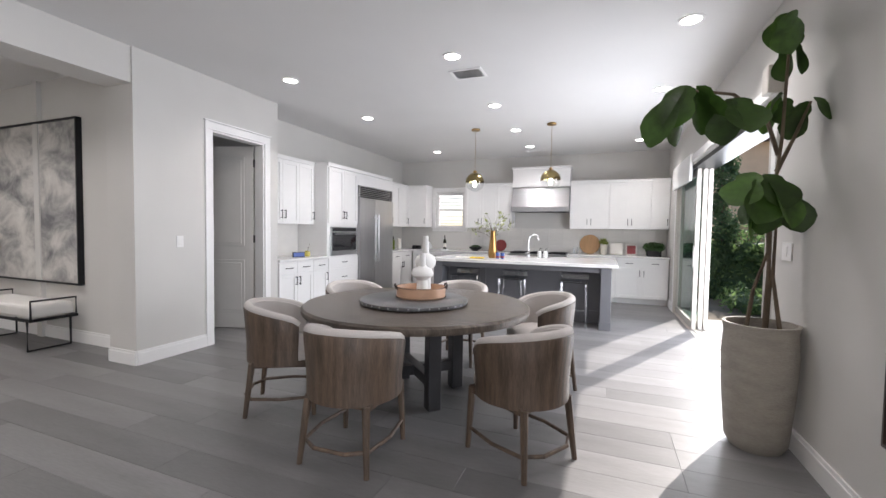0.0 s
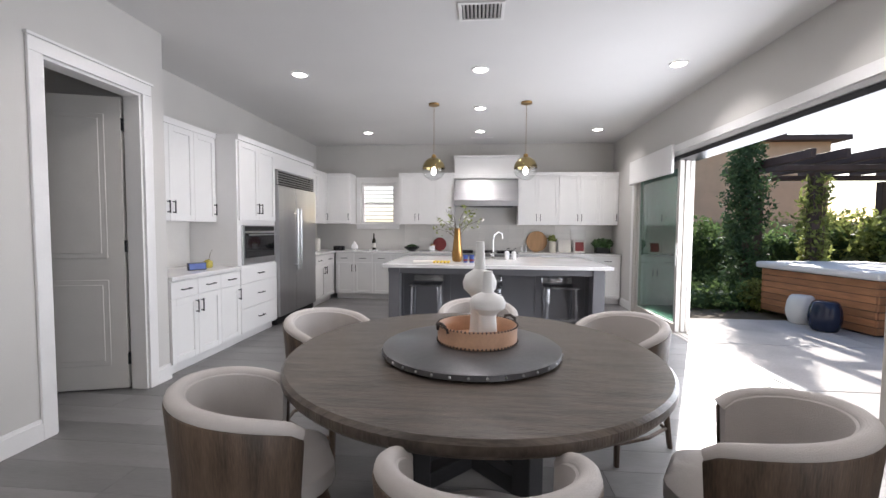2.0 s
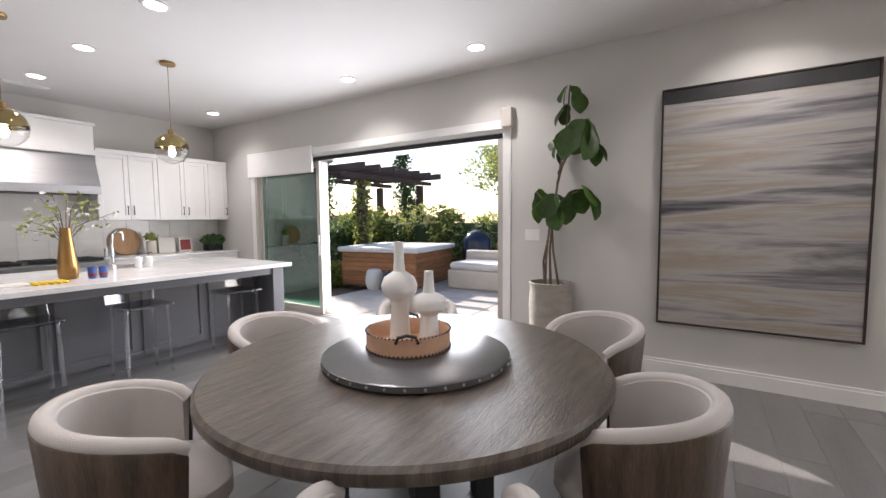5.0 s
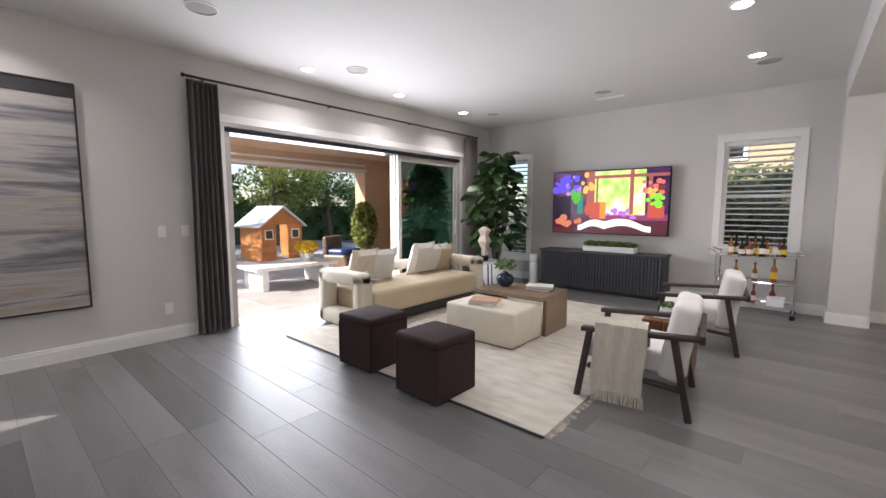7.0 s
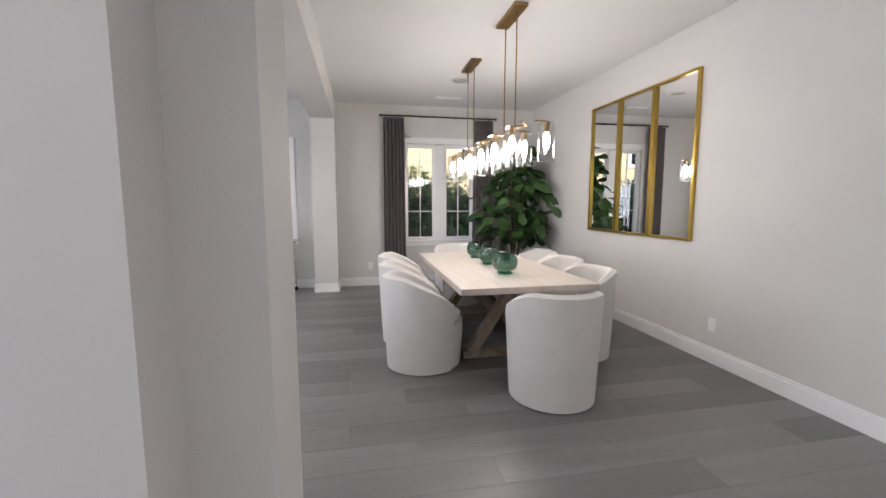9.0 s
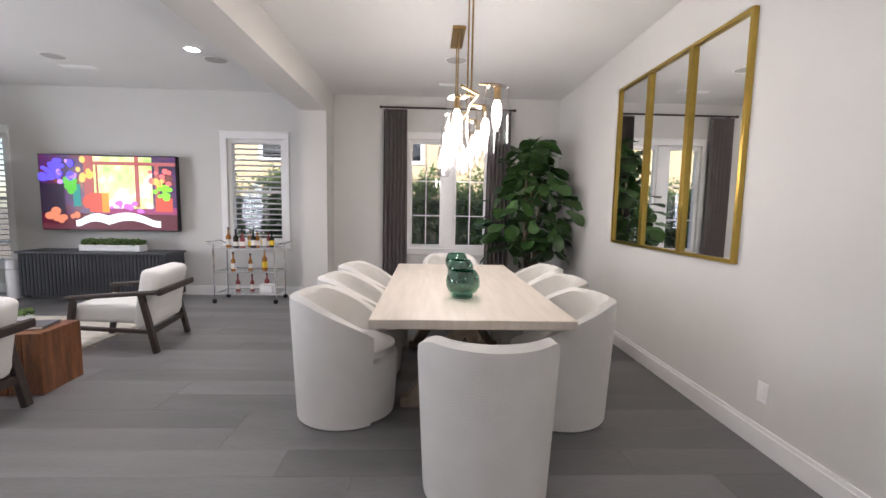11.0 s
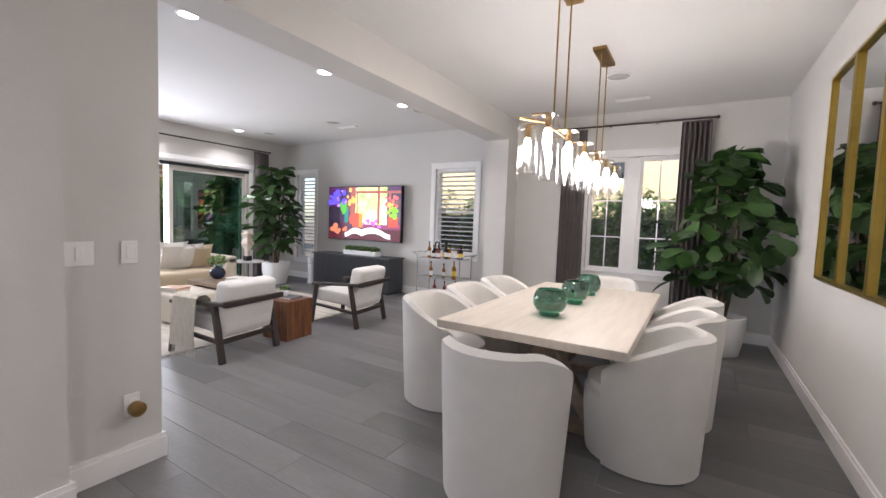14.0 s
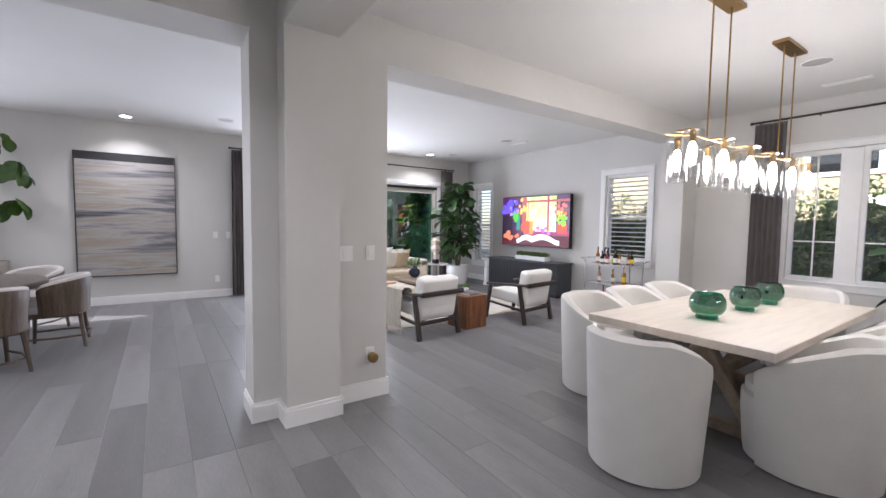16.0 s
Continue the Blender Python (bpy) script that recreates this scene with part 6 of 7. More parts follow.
def cube_ottoman(x, y, rz):
    t = thing("ottoman", "chocolate brown velvet cube ottoman", "ottoman", pose(x, y, 0.016, 0, 0, rz), "brown cube ottomans")
    part("skirt", box(-0.22, 0.22, -0.22, 0.22, 0, 0.40, 0.015, None, 3), BROWN, t)
    part("top", box(-0.225, 0.225, -0.225, 0.225, 0.385, 0.46, 0.03, None, 4), BROWN, t, smooth=True)
    for s in (-1, 1):
        for q in (-1, 1):
            part("pleat", box(s * 0.2 - 0.012, s * 0.2 + 0.012, q * 0.214, q * 0.228, 0.005, 0.39, 0.006), BROWN, t)


cube_ottoman(-0.22, -1.08, 2)
cube_ottoman(-1.04, -1.02, -2)


def coffee_tables():
    t = thing("coffee_ottoman", "cream upholstered square coffee table ottoman", "ottoman", pose(-0.63, -2.42, 0.016))
    part("cover", box(-0.43, 0.43, -0.3, 0.3, 0.01, 0.37, 0.03, None, 3), CREAM, t, smooth=True)
    part("foot", box(-0.4, 0.4, -0.27, 0.27, 0, 0.01), TABLEB, t)
    w = thing("waterfall_table", "brown oak waterfall coffee table bridging the ottoman", "coffee table", pose(-0.66, -2.95, 0.016))
    part("tabletop", box(-0.43, 0.43, -0.33, 0.3, 0.40, 0.445, 0.004), MIDW, w)
    for s in (-1, 1):
        part("side_panel", box(s * 0.43 - 0.02 * s - 0.02, s * 0.43 - 0.02 * s + 0.02, -0.33, 0.2, 0, 0.399, 0.004), MIDW, w)
    for x, y, z, n in ((-0.6, -2.3, 0.386, 2), (-0.85, -3.05, 0.462, 2)):
        zz = z
        for k in range(n):
            b = thing("coffee_table_book", "large hardcover book lying on the coffee table", "book", pose(x, y, zz, 0, 0, 10 + 12 * k), "coffee table books")
            part("cover", pieces((-0.15, 0.15, -0.11, 0.11, 0, 0.003), (-0.15, 0.15, -0.11, 0.11, 0.024, 0.027), (-0.15, -0.147, -0.11, 0.11, 0.003, 0.024)), (ISLE, PAPER)[k] if z > 0.4 else (PAPER, LEATHER)[k], b)
            part("pages", box(-0.146, 0.145, -0.106, 0.106, 0.003, 0.024), PAPER, b)
            zz += 0.028
    v = thing("vase", "round dark blue vase with dry green sprigs", "vase", pose(-0.42, -2.98, 0.461))
    part("body", lathe([(0.05, 0), (0.095, 0.04), (0.11, 0.09), (0.09, 0.14), (0.04, 0.165), (0.035, 0.18), (0.025, 0.18)], 24), NAVY, v, smooth=True)
    leaf_cloud("sprigs", [((0, 0, 0.27), (0.14, 0.14, 0.08), 160)], 0.028, HEDGE, v, 41)


coffee_tables()


def lounge_chair():
    t = thing("lounge_chair", "ivory lounge chair with a dark espresso wood frame", "armchair", group="lounge chairs")
    W, D = 0.33, 0.37
    for s in (-1, 1):
        y = s * W
        part("front_leg", beam((D + 0.02, y, 0), (D - 0.06, y, 0.52), 0.05, 0.045, 0.008), DARKW, t)
        part("rear_leg", beam((-D + 0.03, y, 0), (-D + 0.14, y, 0.56), 0.06, 0.045, 0.008), DARKW, t)
        part("armrest", beam((D, y, 0.53), (-D - 0.02, y, 0.57), 0.07, 0.035, 0.01), DARKW, t)
        part("side_rail", beam((D - 0.05, y, 0.26), (-D + 0.06, y, 0.2), 0.05, 0.03, 0.006), DARKW, t)
    part("back_rail", beam((-D - 0.02, -W - 0.03, 0.57), (-D - 0.02, W + 0.03, 0.57), 0.04, 0.06, 0.01), DARKW, t)
    part("cross_rail", beam((-D + 0.07, -W, 0.2), (-D + 0.07, W, 0.2), 0.03, 0.05, 0.006), DARKW, t)
    part("seat", moved(box(-0.32, 0.36, -W + 0.03, W - 0.03, -0.08, 0.08, 0.045, None, 4), pose(0, 0, 0.36, 0, -4)), IVORY, t, smooth=True)
    part("backrest", moved(box(-0.085, 0.085, -W + 0.02, W - 0.02, -0.27, 0.27, 0.05, None, 4), pose(-0.255, 0, 0.5, 0, -10)), IVORY, t, smooth=True)
    return t


c1 = lounge_chair()
c1.matrix_world = pose(-2.25, -2.03, 0.0, 0, 0, 8)
copy_thing(c1, pose(-2.35, -3.72, 0.0, 0, 0, 8))


def throw():
    t = thing("throw_blanket", "cream fringed throw draped over the chair arm", "blanket", pose(-2.18, -2.03, 0, 0, 0, 8))
    b = bmesh.new()
    prof = [(0.20, 0.36), (0.22, 0.46), (0.26, 0.59), (0.30, 0.625), (0.36, 0.628), (0.40, 0.60), (0.41, 0.45), (0.415, 0.28), (0.41, 0.12)]
    for off in (0, 0.008):
        rows = []
        for y, z in prof:
            rows.append([b.verts.new((-0.14 + 0.34 * i / 14 + 0.012 * math.sin(z * 9), y + off + 0.009 * math.sin(i * 1.4 + z * 4), z + off * 0.5)) for i in range(15)])
        for r, s in zip(rows, rows[1:]):
            for i in range(14):
                b.faces.new((r[i], r[i + 1], s[i + 1], s[i]))
    part("cloth", b, CREAMT, t, smooth=True)
    rng = random.Random(3)
    V, F = [], []
    for k in range(60):
        x = -0.14 + 0.34 * k / 60
        o = len(V)
        j = rng.uniform(-0.01, 0.01)
        V += [(x, 0.413, 0.125), (x + 0.004, 0.413, 0.125), (x + 0.004 + j, 0.42, 0.04), (x + j, 0.42, 0.045)]
        F.append((o, o + 1, o + 2, o + 3))
    me = bpy.data.meshes.new("fringe")
    me.from_pydata(V, [], F)
    me.materials.append(CREAMT)
    new("fringe", me).parent = t


CREAMT = mat("knit_throw", (0.60, 0.55, 0.46), 0.95, var=0.12, scale=12, bump=0.6, fine=150, stretch=(3, 1, 1))
throw()


def block_table():
    t = thing("block_table", "solid reddish rosewood block side table", "side table", pose(-2.29, -2.74, 0, 0, 0, 4))
    xs = (-0.2, -0.08, 0.03, 0.12, 0.2)
    for k in range(4):
        part("timber", box(xs[k], xs[k + 1] - 0.004, -0.19, 0.19, 0.0, 0.45 - 0.003 * (k % 2), 0.006), LOGW, t)
    b = thing("coffee_table_book", "grey hardcover book on the wooden block table", "book", pose(-2.29, -2.74, 0.451, 0, 0, 12))
    part("cover", box(-0.13, 0.13, -0.1, 0.1, 0, 0.022, 0.002), ISLE, b)
    part("pages", box(-0.125, 0.132, -0.102, 0.102, 0.004, 0.018), PAPER, b)
    c = thing("small_planter", "small white bowl with dried succulents", "planter", pose(-2.26, -2.72, 0.474))
    part("bowl", lathe([(0.03, 0), (0.055, 0.03), (0.05, 0.07), (0.04, 0.07)], 18), POTW, c, smooth=True)
    leaf_cloud("succulents", [((0, 0, 0.085), (0.06, 0.06, 0.03), 90)], 0.022, HEDGE, c, 51)


block_table()


def media_wall():
    t = thing("media_console", "charcoal fluted oak media console", "console", pose(-0.58, -5.7, 0))
    part("body", box(-1.0, 1.0, -0.22, 0.2, 0.06, 0.66, 0.006), CONSOLE, t)
    part("plinth", box(-0.92, 0.92, -0.18, 0.14, 0, 0.06), TABLEB, t)
    part("top", box(-1.02, 1.02, -0.24, 0.24, 0.66, 0.69, 0.004), CONSOLE, t)
    fl = part("flute", lathe([(0.024, 0.075), (0.024, 0.655)], 8), CONSOLE, t)
    for k in range(40):
        o = fl if k == 0 else new("flute", fl.data)
        o.parent = t
        o.location = (-0.975 + k * 0.05, 0.2, 0)
    p = thing("trough_planter", "white trough of trailing green succulents", "planter", pose(-0.72, -5.7, 0.69))
    part("trough", box(-0.42, 0.42, -0.09, 0.09, 0, 0.09, 0.01), POTW, p)
    leaf_cloud("leaves", [((-0.3 + 0.15 * k, 0, 0.12), (0.13, 0.11, 0.05), 160) for k in range(5)], 0.035, HEDGE, p, 61)
    v = thing("television", "wide wall-mounted television showing a colourful window still life", "television", pose(-0.583, -5.93, 1.515))
    part("bezel", box(-0.97, 0.97, 0, 0.075, -0.545, 0.545, 0.006), BLACKM, v)
    part("mount", box(-0.3, 0.3, -0.088, 0, -0.2, 0.2), BLACKM, v)
    y = 0.0765

    def scr(name, x0, x1, z0, z1, m, k=0):
        return part(name, box(x0, x1, y, y + 0.002 + 0.0015 * k, z0, z1), m, v)
    # screen x runs towards the viewer's left
    scr("screen", -0.955, 0.955, -0.53, 0.53, screen_noise, 0)
    scr("picture_window", -0.62, 0.24, -0.22, 0.52, SCREEN_VIEW, 1)
    frame_bar = glow("screen_frame", (0.42, 0.10, 0.09), 0.7)
    for x0, x1, z0, z1 in ((0.2, 0.34, -0.22, 0.53), (-0.44, -0.38, -0.2, 0.53), (-0.955, 0.2, 0.4, 0.45), (0.14, 0.17, -0.2, 0.4), (-0.72, -0.66, -0.2, 0.4)):
        scr("picture_frame_bar", x0, x1, z0, z1, frame_bar, 2)
    scr("picture_ledge", -0.955, 0.955, -0.53, -0.3, glow("screen_maroon", (0.13, 0.015, 0.03), 0.5), 1)
    scr("picture_ledge", -0.955, 0.2, -0.3, -0.2, glow("screen_plum", (0.35, 0.05, 0.16), 0.6), 1)
    scr("picture_shade", 0.62, 0.955, -0.45, 0.12, glow("screen_night", (0.02, 0.006, 0.03), 0.5), 1)
    mug = glow("screen_mug", (0.62, 0.09, 0.05), 0.7)
    gn = glow("screen_green", (0.22, 0.85, 0.03), 0.9)
    wt = glow("screen_white", (0.80, 0.88, 0.86), 1.0)

    def blob(name, cx, cz, rx, rz, m, k, n=14):
        b = moved(lathe([(1, 0), (1, 0.002)], n), pose(cx, y + 0.001 + 0.0015 * k, cz, -90) @ Matrix.Diagonal((rx, rz, 1, 1)))
        part(name, b, m, v)

    def page(x0, x1, bow):
        b = bmesh.new()
        n = 12
        for off in (0, 0.003):
            lo, hi = [], []
            for q in range(n + 1):
                u = q / n
                x = x0 + (x1 - x0) * u
                top = -0.33 + bow * math.sin(math.pi * min(1, u * 1.15)) - 0.07 * u
                hi.append(b.verts.new((x, y + 0.006 + off, top)))
                lo.append(b.verts.new((x, y + 0.006 + off, top - 0.13 + 0.04 * u)))
            for q in range(n):
                b.faces.new((lo[q], lo[q + 1], hi[q + 1], hi[q]))
        part("picture_book", b, wt, v)
    page(0.02, 0.48, 0.06)
    page(0.02, -0.72, 0.08)
    scr("picture_mug", 0.0, 0.2, -0.28, -0.0, glow("screen_mug_lit", (0.95, 0.28, 0.03), 0.8), 3)
    scr("picture_mug", 0.1, 0.28, -0.28, -0.0, mug, 4)
    blob("picture_mug_handle", 0.31, -0.13, 0.06, 0.1, mug, 3)
    scr("picture_pot", -0.9, -0.66, -0.26, -0.06, mug, 4)
    scr("picture_jug", 0.4, 0.5, -0.2, 0.12, glow("screen_teal", (0.02, 0.35, 0.30), 0.5), 3)
    prng = random.Random(12)
    for col, power, x0, x1, z0, z1, n, r in (((0.10, 0.07, 0.9), 0.9, 0.5, 0.93, 0.18, 0.5, 16, 0.06), ((0.45, 0.22, 0.95), 0.9, 0.36, 0.7, 0.15, 0.45, 9, 0.04), ((0.95, 0.45, 0.10), 0.9, 0.22, 0.42, 0.15, 0.5, 9, 0.045),
                                             ((0.12, 0.6, 0.05), 0.6, 0.4, 0.62, 0.02, 0.18, 8, 0.05), ((0.22, 0.85, 0.03), 0.9, -0.92, -0.64, -0.06, 0.12, 14, 0.045), ((0.95, 0.16, 0.14), 0.8, -0.92, -0.55, 0.1, 0.34, 9, 0.04),
                                             ((0.98, 0.45, 0.10), 0.9, -0.8, -0.6, 0.16, 0.3, 4, 0.045), ((0.55, 0.16, 0.75), 0.8, -0.5, 0.0, -0.26, -0.14, 12, 0.04), ((0.8, 0.25, 0.12), 0.6, 0.42, 0.85, -0.42, -0.26, 8, 0.06)):
        m = glow("screen_flower", col, power)
        for q in range(n):
            rr = r * prng.uniform(0.6, 1.2)
            blob("picture_flower", prng.uniform(x0, x1), prng.uniform(z0, z1), rr, rr * prng.uniform(0.7, 1.2), m, 5 + q % 2, 9)
    s = thing("side_table", "small round stone-topped side table on dark legs", "side table", pose(0.8, -4.28, 0))
    part("tabletop", lathe([(0.26, 0.52), (0.27, 0.53), (0.27, 0.545), (0.26, 0.55)], 32), QUARTZ, s)
    for k in range(3):
        a = 2.1 * k + 0.4
        part("leg", tube([(0.2 * math.cos(a), 0.2 * math.sin(a), 0), (0.17 * math.cos(a), 0.17 * math.sin(a), 0.52)], 0.011), DARKW, s)
    st = thing("sculpture", "faceted pale stone sculpture on a black base", "sculpture", pose(0.8, -4.25, 0.551))
    part("base", box(-0.055, 0.055, -0.055, 0.055, 0, 0.09, 0.004), BLACKM, st)
    part("stone", lathe([(0.05, 0.09), (0.05, 0.2), (0.12, 0.32), (0.07, 0.42), (0.12, 0.5), (0.03, 0.56)], 5), PALES, st)
    a = thing("air_purifier", "white cylinder air purifier with a steel band", "appliance", pose(0.62, -5.62, 0))
    part("body", lathe([(0.095, 0), (0.1, 0.02), (0.085, 0.05), (0.085, 0.4), (0.07, 0.42)], 24), POTW, a, smooth=True)
    part("cap", lathe([(0.086, 0.43), (0.086, 0.55), (0.075, 0.565)], 24), POTW, a, smooth=True)
    part("band", lathe([(0.08, 0.42), (0.08, 0.43)], 24), STEEL, a)


PALES = mat("pale_stone", (0.55, 0.47, 0.40), 0.8, var=0.2, scale=7, bump=0.3)
screen_noise = bpy.data.materials.new("screen_picture")
screen_noise.use_nodes = True
_n = screen_noise.node_tree
_nz = _n.nodes.new("ShaderNodeTexNoise")
_nz.inputs["Scale"].default_value, _nz.inputs["Detail"].default_value = 4.5, 4
_rp = _n.nodes.new("ShaderNodeValToRGB")
_e = _rp.color_ramp.elements
_e[0].position, _e[0].color = 0.35, (0.03, 0.01, 0.10, 1)
_e[1].position, _e[1].color = 0.68, (0.75, 0.2, 0.06, 1)
_x = _e.new(0.5)
_x.color = (0.25, 0.04, 0.35, 1)
_x = _e.new(0.59)
_x.color = (0.30, 0.03, 0.10, 1)
_tc = _n.nodes.new("ShaderNodeTexCoord")
_n.links.new(_tc.outputs["Object"], _nz.inputs["Vector"])
_n.links.new(_nz.outputs[0], _rp.inputs[0])
_b = _n.nodes["Principled BSDF"]
_b.inputs["Base Color"].default_value = (0.01, 0.01, 0.01, 1)
_b.inputs["Roughness"].default_value = 0.3
_n.links.new(_rp.outputs[0], _b.inputs["Emission Color"])
_b.inputs["Emission Strength"].default_value = 0.2
SCREEN_VIEW = screen_noise.copy()
SCREEN_VIEW.name = "screen_garden"
for _k, _c in zip(SCREEN_VIEW.node_tree.nodes["Color Ramp"].color_ramp.elements, ((0.35, 0.75, 0.12, 1), (0.75, 0.9, 0.25, 1), (0.95, 0.85, 0.55, 1), (0.9, 0.95, 0.95, 1))):
    _k.color = _c
SCREEN_VIEW.node_tree.nodes["Principled BSDF"].inputs["Emission Strength"].default_value = 0.8
media_wall()


def bar_cart():
    t = thing("bar_cart", "chrome and glass two-tier bar cart on casters", "bar cart", pose(-2.68, -5.62, 0))
    W, D = 0.42, 0.2
    for sx in (-1, 1):
        for sy in (-1, 1):
            part("post", tube([(sx * W, sy * D, 0.07), (sx * W, sy * D, 0.84)], 0.011, 8), CHROME, t)
            part("caster", moved(lathe([(0.02, -0.012), (0.032, -0.01), (0.032, 0.01), (0.02, 0.012)], 14), pose(sx * W, sy * D, 0.034, 90)), BLACKM, t)
        part("push_handle", tube([(sx * W, -D, 0.82), (sx * (W + 0.1), -D, 0.86), (sx * (W + 0.1), D, 0.86), (sx * W, D, 0.82)], 0.011, 8), CHROME, t)
    for z in (0.14, 0.45, 0.78):
        part("rail", tube([(-W, -D, z), (W, -D, z), (W, D, z), (-W, D, z), (-W, -D, z)], 0.007, 6), CHROME, t)
        part("shelf", box(-W, W, -D, D, z - 0.012, z - 0.004), CLEAR if z < 0.7 else QUARTZ, t, "glass shelf" if z < 0.7 else "white top shelf")
    rng = random.Random(8)
    for z, n in ((0.776, 14), (0.446, 3), (0.136, 3)):
        for k in range(n):
            x = -2.98 + (k + 0.5) * 0.6 / n
            h = rng.uniform(0.2, 0.3)
            r = rng.uniform(0.028, 0.038)
            mt = rng.choice((BOTTLE, BOTTLE, AMBER, CLEAR, RED)) if z > 0.7 else (AMBER if z > 0.3 else RED)
            b = thing("liquor_bottle", {"amber_liquor": "amber liquor bottle on the bar cart", "clear_glass": "clear glass bottle on the bar cart", "dark_red": "dark red liquor bottle on the bar cart"}.get(mt.name, "dark glass liquor bottle on the bar cart"), "bottle", pose(x, -5.62 + rng.uniform(-0.12, 0.12), z), "bar cart bottles")
            part("glass", lathe([(r, 0), (r, h * 0.6), (0.012, h * 0.75), (0.012, h)], 12), mt, b, smooth=True)
            part("label", lathe([(r + 0.0008, h * 0.15), (r + 0.0008, h * 0.45)], 12, cap=False), PAPER if k % 3 else FLOWERY, b)
            part("cap", lathe([(0.014, h), (0.014, h + 0.025)], 10), BLACKM, b)
    bk = thing("ice_bucket", "white box on the bar cart's lowest shelf", "box", pose(-2.92, -5.6, 0.136))
    part("body", box(-0.09, 0.09, -0.07, 0.07, 0, 0.1, 0.01), POTW, bk)
    part("lid", box(-0.095, 0.095, -0.075, 0.075, 0.1, 0.115, 0.004), POTW, bk)


bar_cart()


# ---------- dining room ----------
def dining_table():
    t = thing("dining_table", "long bleached oak dining table on trestle legs", "table", pose(-5.486, -3.063, 0))
    part("tabletop", box(-0.589, 0.589, -1.177, 1.177, 0.705, 0.76, 0.006), PALEW, t)
    for s in (-1, 1):
        y = s * 0.62
        part("leg", beam((-0.36, y, 0.05), (0.05, y, 0.66), 0.11, 0.09, 0.008), TRESTLE, t)
        part("leg", beam((0.36, y + 0.001, 0.05), (-0.05, y + 0.001, 0.66), 0.11, 0.086, 0.008), TRESTLE, t)
        part("foot", box(-0.44, 0.44, y - 0.055, y + 0.055, 0, 0.07, 0.008), TRESTLE, t)
        part("crossbar", box(-0.4, 0.4, y - 0.05, y + 0.05, 0.645, 0.704, 0.006), TRESTLE, t)
    part("stretcher", box(-0.04, 0.04, -0.62, 0.62, 0.3, 0.38, 0.006), TRESTLE, t)
    for x, y, s in ((-5.47, -2.5, 1.0), (-5.5, -3.1, 0.92), (-5.5, -3.62, 0.9)):
        v = thing("glass_vase", "round teal green blown glass bowl vase", "vase", pose(x, y, 0.761), "green glass vases")
        part("bowl", lathe([(r * s, h) for r, h in ((0.05, 0.004), (0.07, 0.0), (0.074, 0.014), (0.066, 0.026), (0.1, 0.045), (0.118, 0.08), (0.12, 0.12), (0.112, 0.155), (0.094, 0.182), (0.09, 0.19), (0.085, 0.186), (0.104, 0.153), (0.112, 0.12), (0.11, 0.082), (0.09, 0.052), (0.05, 0.04))], 36), TEAL, v, smooth=True)


TRESTLE = mat("carved_oak", (0.30, 0.24, 0.18), 0.7, var=0.35, scale=12, bump=0.5, fine=60)
dining_table()


def skirt_chair():
    t = thing("dining_chair", "ivory boucle barrel chair with skirt to the floor", "chair", group="ivory dining chairs")
    a0, a1 = math.radians(-90 - 128), math.radians(-90 + 128)

    def top(u):
        return 0.6 + 0.22 * min(1.0, 1.25 * math.sin(math.pi * u)) ** 0.9
    part("backrest", shell((0.342, 0.36), (0.27, 0.29), 36, 0.01, top, a0, a1, 0.03), IVORY, t, smooth=True)
    b = lathe([(0.262, 0.01), (0.268, 0.05), (0.285, 0.3), (0.285, 0.4), (0.26, 0.42)], 32)
    for v in b.verts:
        v.co.y = v.co.y * 1.14 + 0.02
    part("skirt", b, IVORY, t, smooth=True)
    s = lathe([(0.22, 0.415), (0.268, 0.425), (0.268, 0.47), (0.22, 0.495), (0.05, 0.5)], 32)
    for v in s.verts:
        v.co.y = v.co.y * 1.14 + 0.02
    part("seat", s, IVORY, t, smooth=True)
    return t


first = skirt_chair()
for k, (x, y, rz) in enumerate(((-5.52, -1.6, 178), (-4.68, -2.38, 90), (-4.68, -3.06, 92), (-4.7, -3.74, 88), (-6.12, -2.36, -86), (-6.2, -3.06, -88), (-6.22, -3.74, -92), (-5.5, -4.55, 0))):
    m = pose(x, y, 0, 0, 0, rz)
    if k == 0:
        first.matrix_world = m
    else:
        copy_thing(first, m)


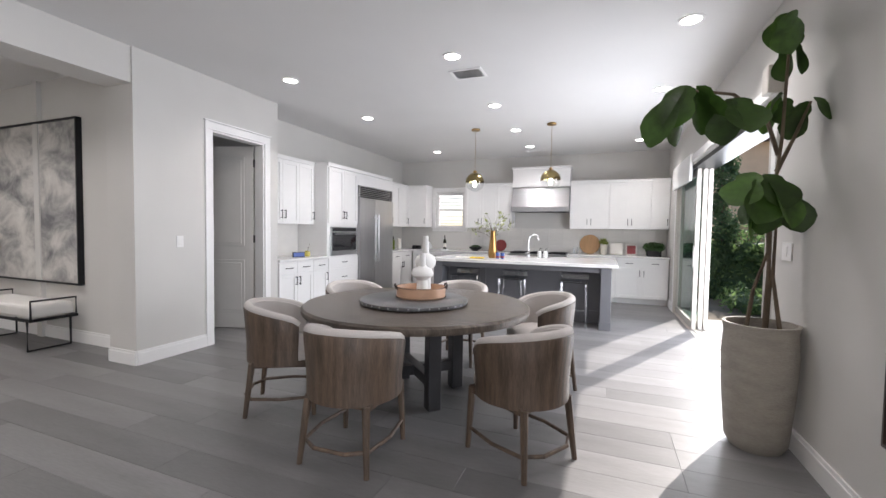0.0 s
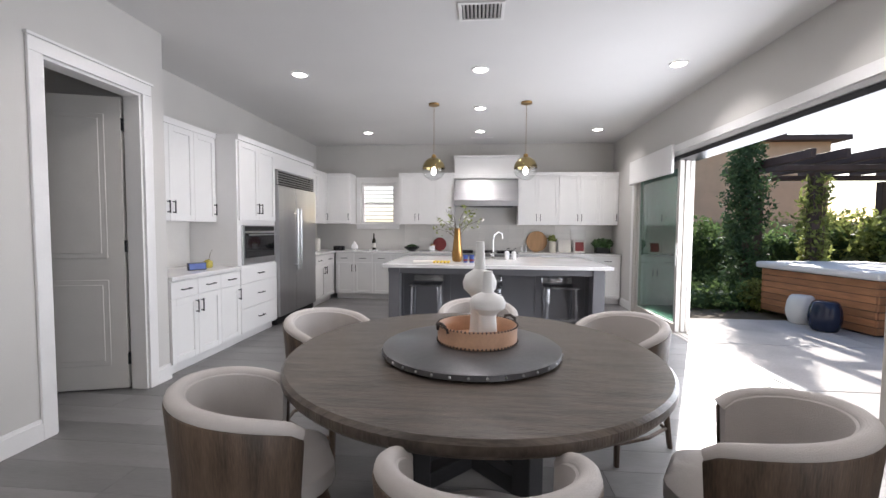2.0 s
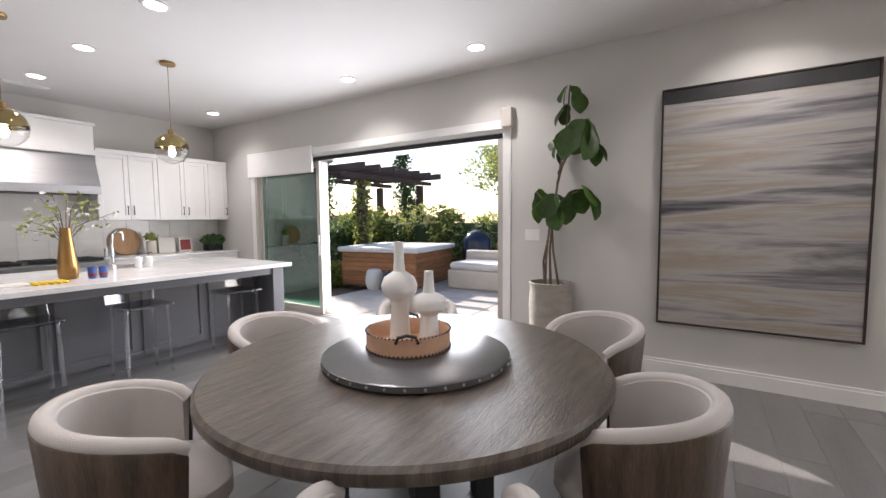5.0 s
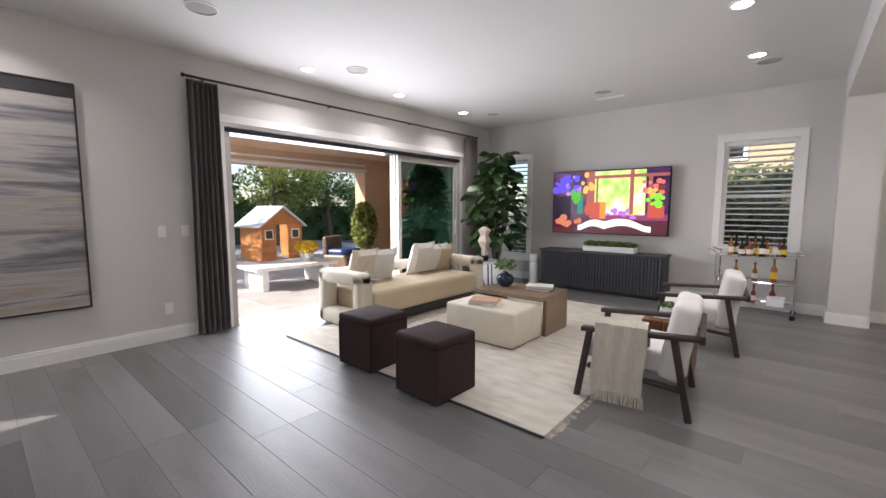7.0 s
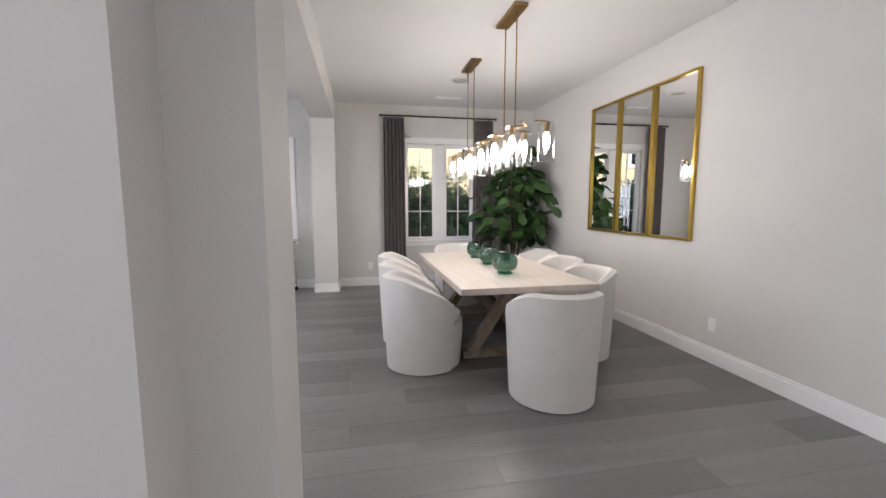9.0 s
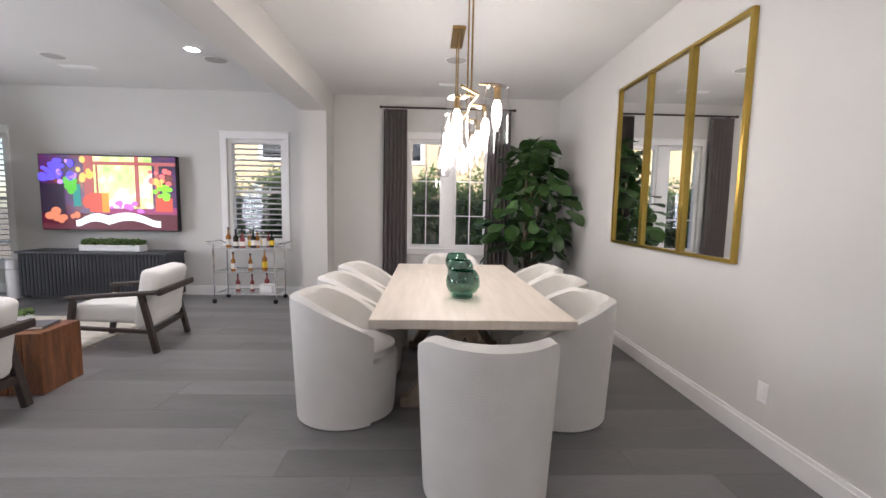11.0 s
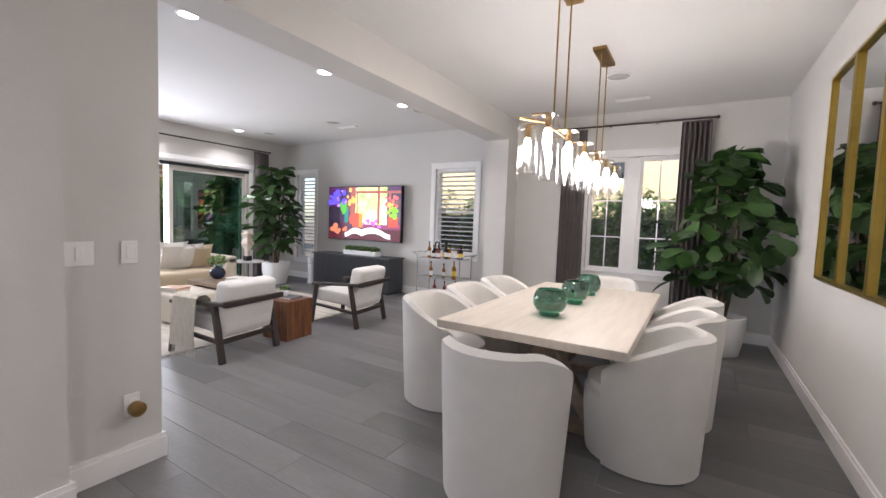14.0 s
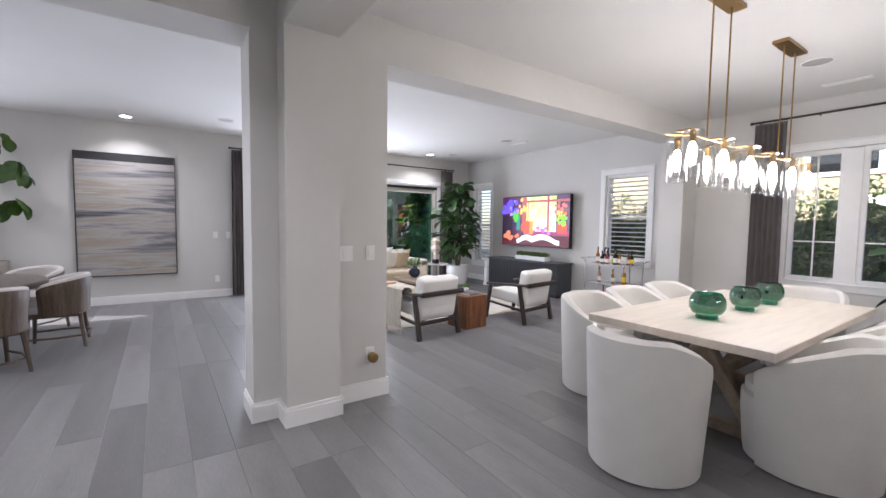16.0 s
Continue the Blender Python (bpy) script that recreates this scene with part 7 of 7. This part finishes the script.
def chandelier(y0, y1, lamp):
    t = thing("chandelier", "linear brass chandelier with clear glass cylinder shades, lit", "chandelier", pose(-5.48, (y0 + y1) / 2, 0), "dining chandeliers")
    part("canopy", box(-0.06, 0.06, -0.24, 0.24, H - 0.03, H - 0.001, 0.003), BRASS, t)
    for s in (-1, 1):
        part("rod", tube([(0, s * 0.14, 2.06), (0, s * 0.14, H - 0.02)], 0.006, 8), BRASS, t)
    part("bar", tube([(0.09, -0.52, 2.045), (0.02, -0.36, 2.045), (0, -0.14, 2.05), (0, 0.14, 2.05), (-0.02, 0.36, 2.045), (0.09, 0.52, 2.045)], 0.008, 8), BRASS, t)
    for k in range(6):
        y = -0.56 + k * 0.224
        x = 0.1 if k % 2 == 0 else -0.1
        part("arm", tube([(0, y, 2.045), (x, y, 2.045), (x, y, 1.99)], 0.006, 6), BRASS, t)
        sh = part("shade", lathe([(0.062, 1.74), (0.064, 1.738), (0.064, 2.025), (0.058, 2.032), (0.02, 2.033)], 26, x, y, cap=False), SHADEG, t, "clear glass cylinder shade", True)
        sh.visible_shadow = False
        part("cap", lathe([(0.026, 2.032), (0.026, 2.04), (0.012, 2.045)], 20, x, y), BRASS, t)
        part("socket", lathe([(0.018, 1.96), (0.018, 2.03)], 12, x, y), BRASS, t)
        part("bulb", lathe([(0.012, 1.96), (0.024, 1.93), (0.026, 1.88), (0.015, 1.84), (0.004, 1.83)], 12, x, y), BULB, t, "lit bulb", True)
    for k in range(2):
        d = bpy.data.lights.new("chandelier_glow", "POINT")
        d.energy, d.color, d.shadow_soft_size = lamp, (1.0, 0.94, 0.87), 0.08
        o = new("chandelier_glow", d)
        o.location = (-5.48, (y0 + y1) / 2 - 0.28 + 0.56 * k, 1.88)


chandelier(-2.05, -2.9, 4)
chandelier(-3.4, -4.25, 4)


# ---------- plank floor ----------
floor = thing("floor", "grey-stained wide oak plank floor", "floor", kind="structure")
PW, PL = 0.235, 1.9
plank_mesh = {}
rest_v, rest_f = [], []


def plank_box(L):
    g, b = 0.0005, 0.0012
    vs = [(g, g, -0.012), (L - g, g, -0.012), (L - g, PW - g, -0.012), (g, PW - g, -0.012),
          (g, g, -b), (L - g, g, -b), (L - g, PW - g, -b), (g, PW - g, -b),
          (g + b, g + b, 0), (L - g - b, g + b, 0), (L - g - b, PW - g - b, 0), (g + b, PW - g - b, 0)]
    fs = [(8, 9, 10, 11)]
    for k in (0, 4):
        fs += [(k, k + 1, k + 5, k + 4), (k + 1, k + 2, k + 6, k + 5), (k + 2, k + 3, k + 7, k + 6), (k + 3, k, k + 4, k + 7)]
    return vs, fs


prng = random.Random(4)
count, row, yy = 0, 0, SY - 0.1
while yy < NY:
    x = WX
    first = prng.choice((0.45, 0.85, 1.25, 1.6, 1.9))
    while x < EX - 0.01:
        L = round(min(first if x == WX else PL, EX + 0.0 - x), 2)
        if L < 0.03:
            break
        if -4.7 < yy < 4.6 and count < 300:
            if L not in plank_mesh:
                vs, fs = plank_box(L)
                me = bpy.data.meshes.new("plank")
                me.from_pydata(vs, [], fs)
                me.materials.append(PLANK)
                plank_mesh[L] = me
            ob = new("plank", plank_mesh[L])
            ob.parent = floor
            ob.location = (x, yy, 0)
            count += 1
        else:
            vs, fs = plank_box(L)
            o = len(rest_v)
            rest_v += [(v[0] + x, v[1] + yy, v[2]) for v in vs]
            rest_f += [tuple(i + o for i in f) for f in fs]
        x += L
    yy += PW
me = bpy.data.meshes.new("planks")
me.from_pydata(rest_v, [], rest_f)
me.materials.append(PLANK)
ob = new("planks", me)
ob.parent = floor
ob["kind"] = "stuff"
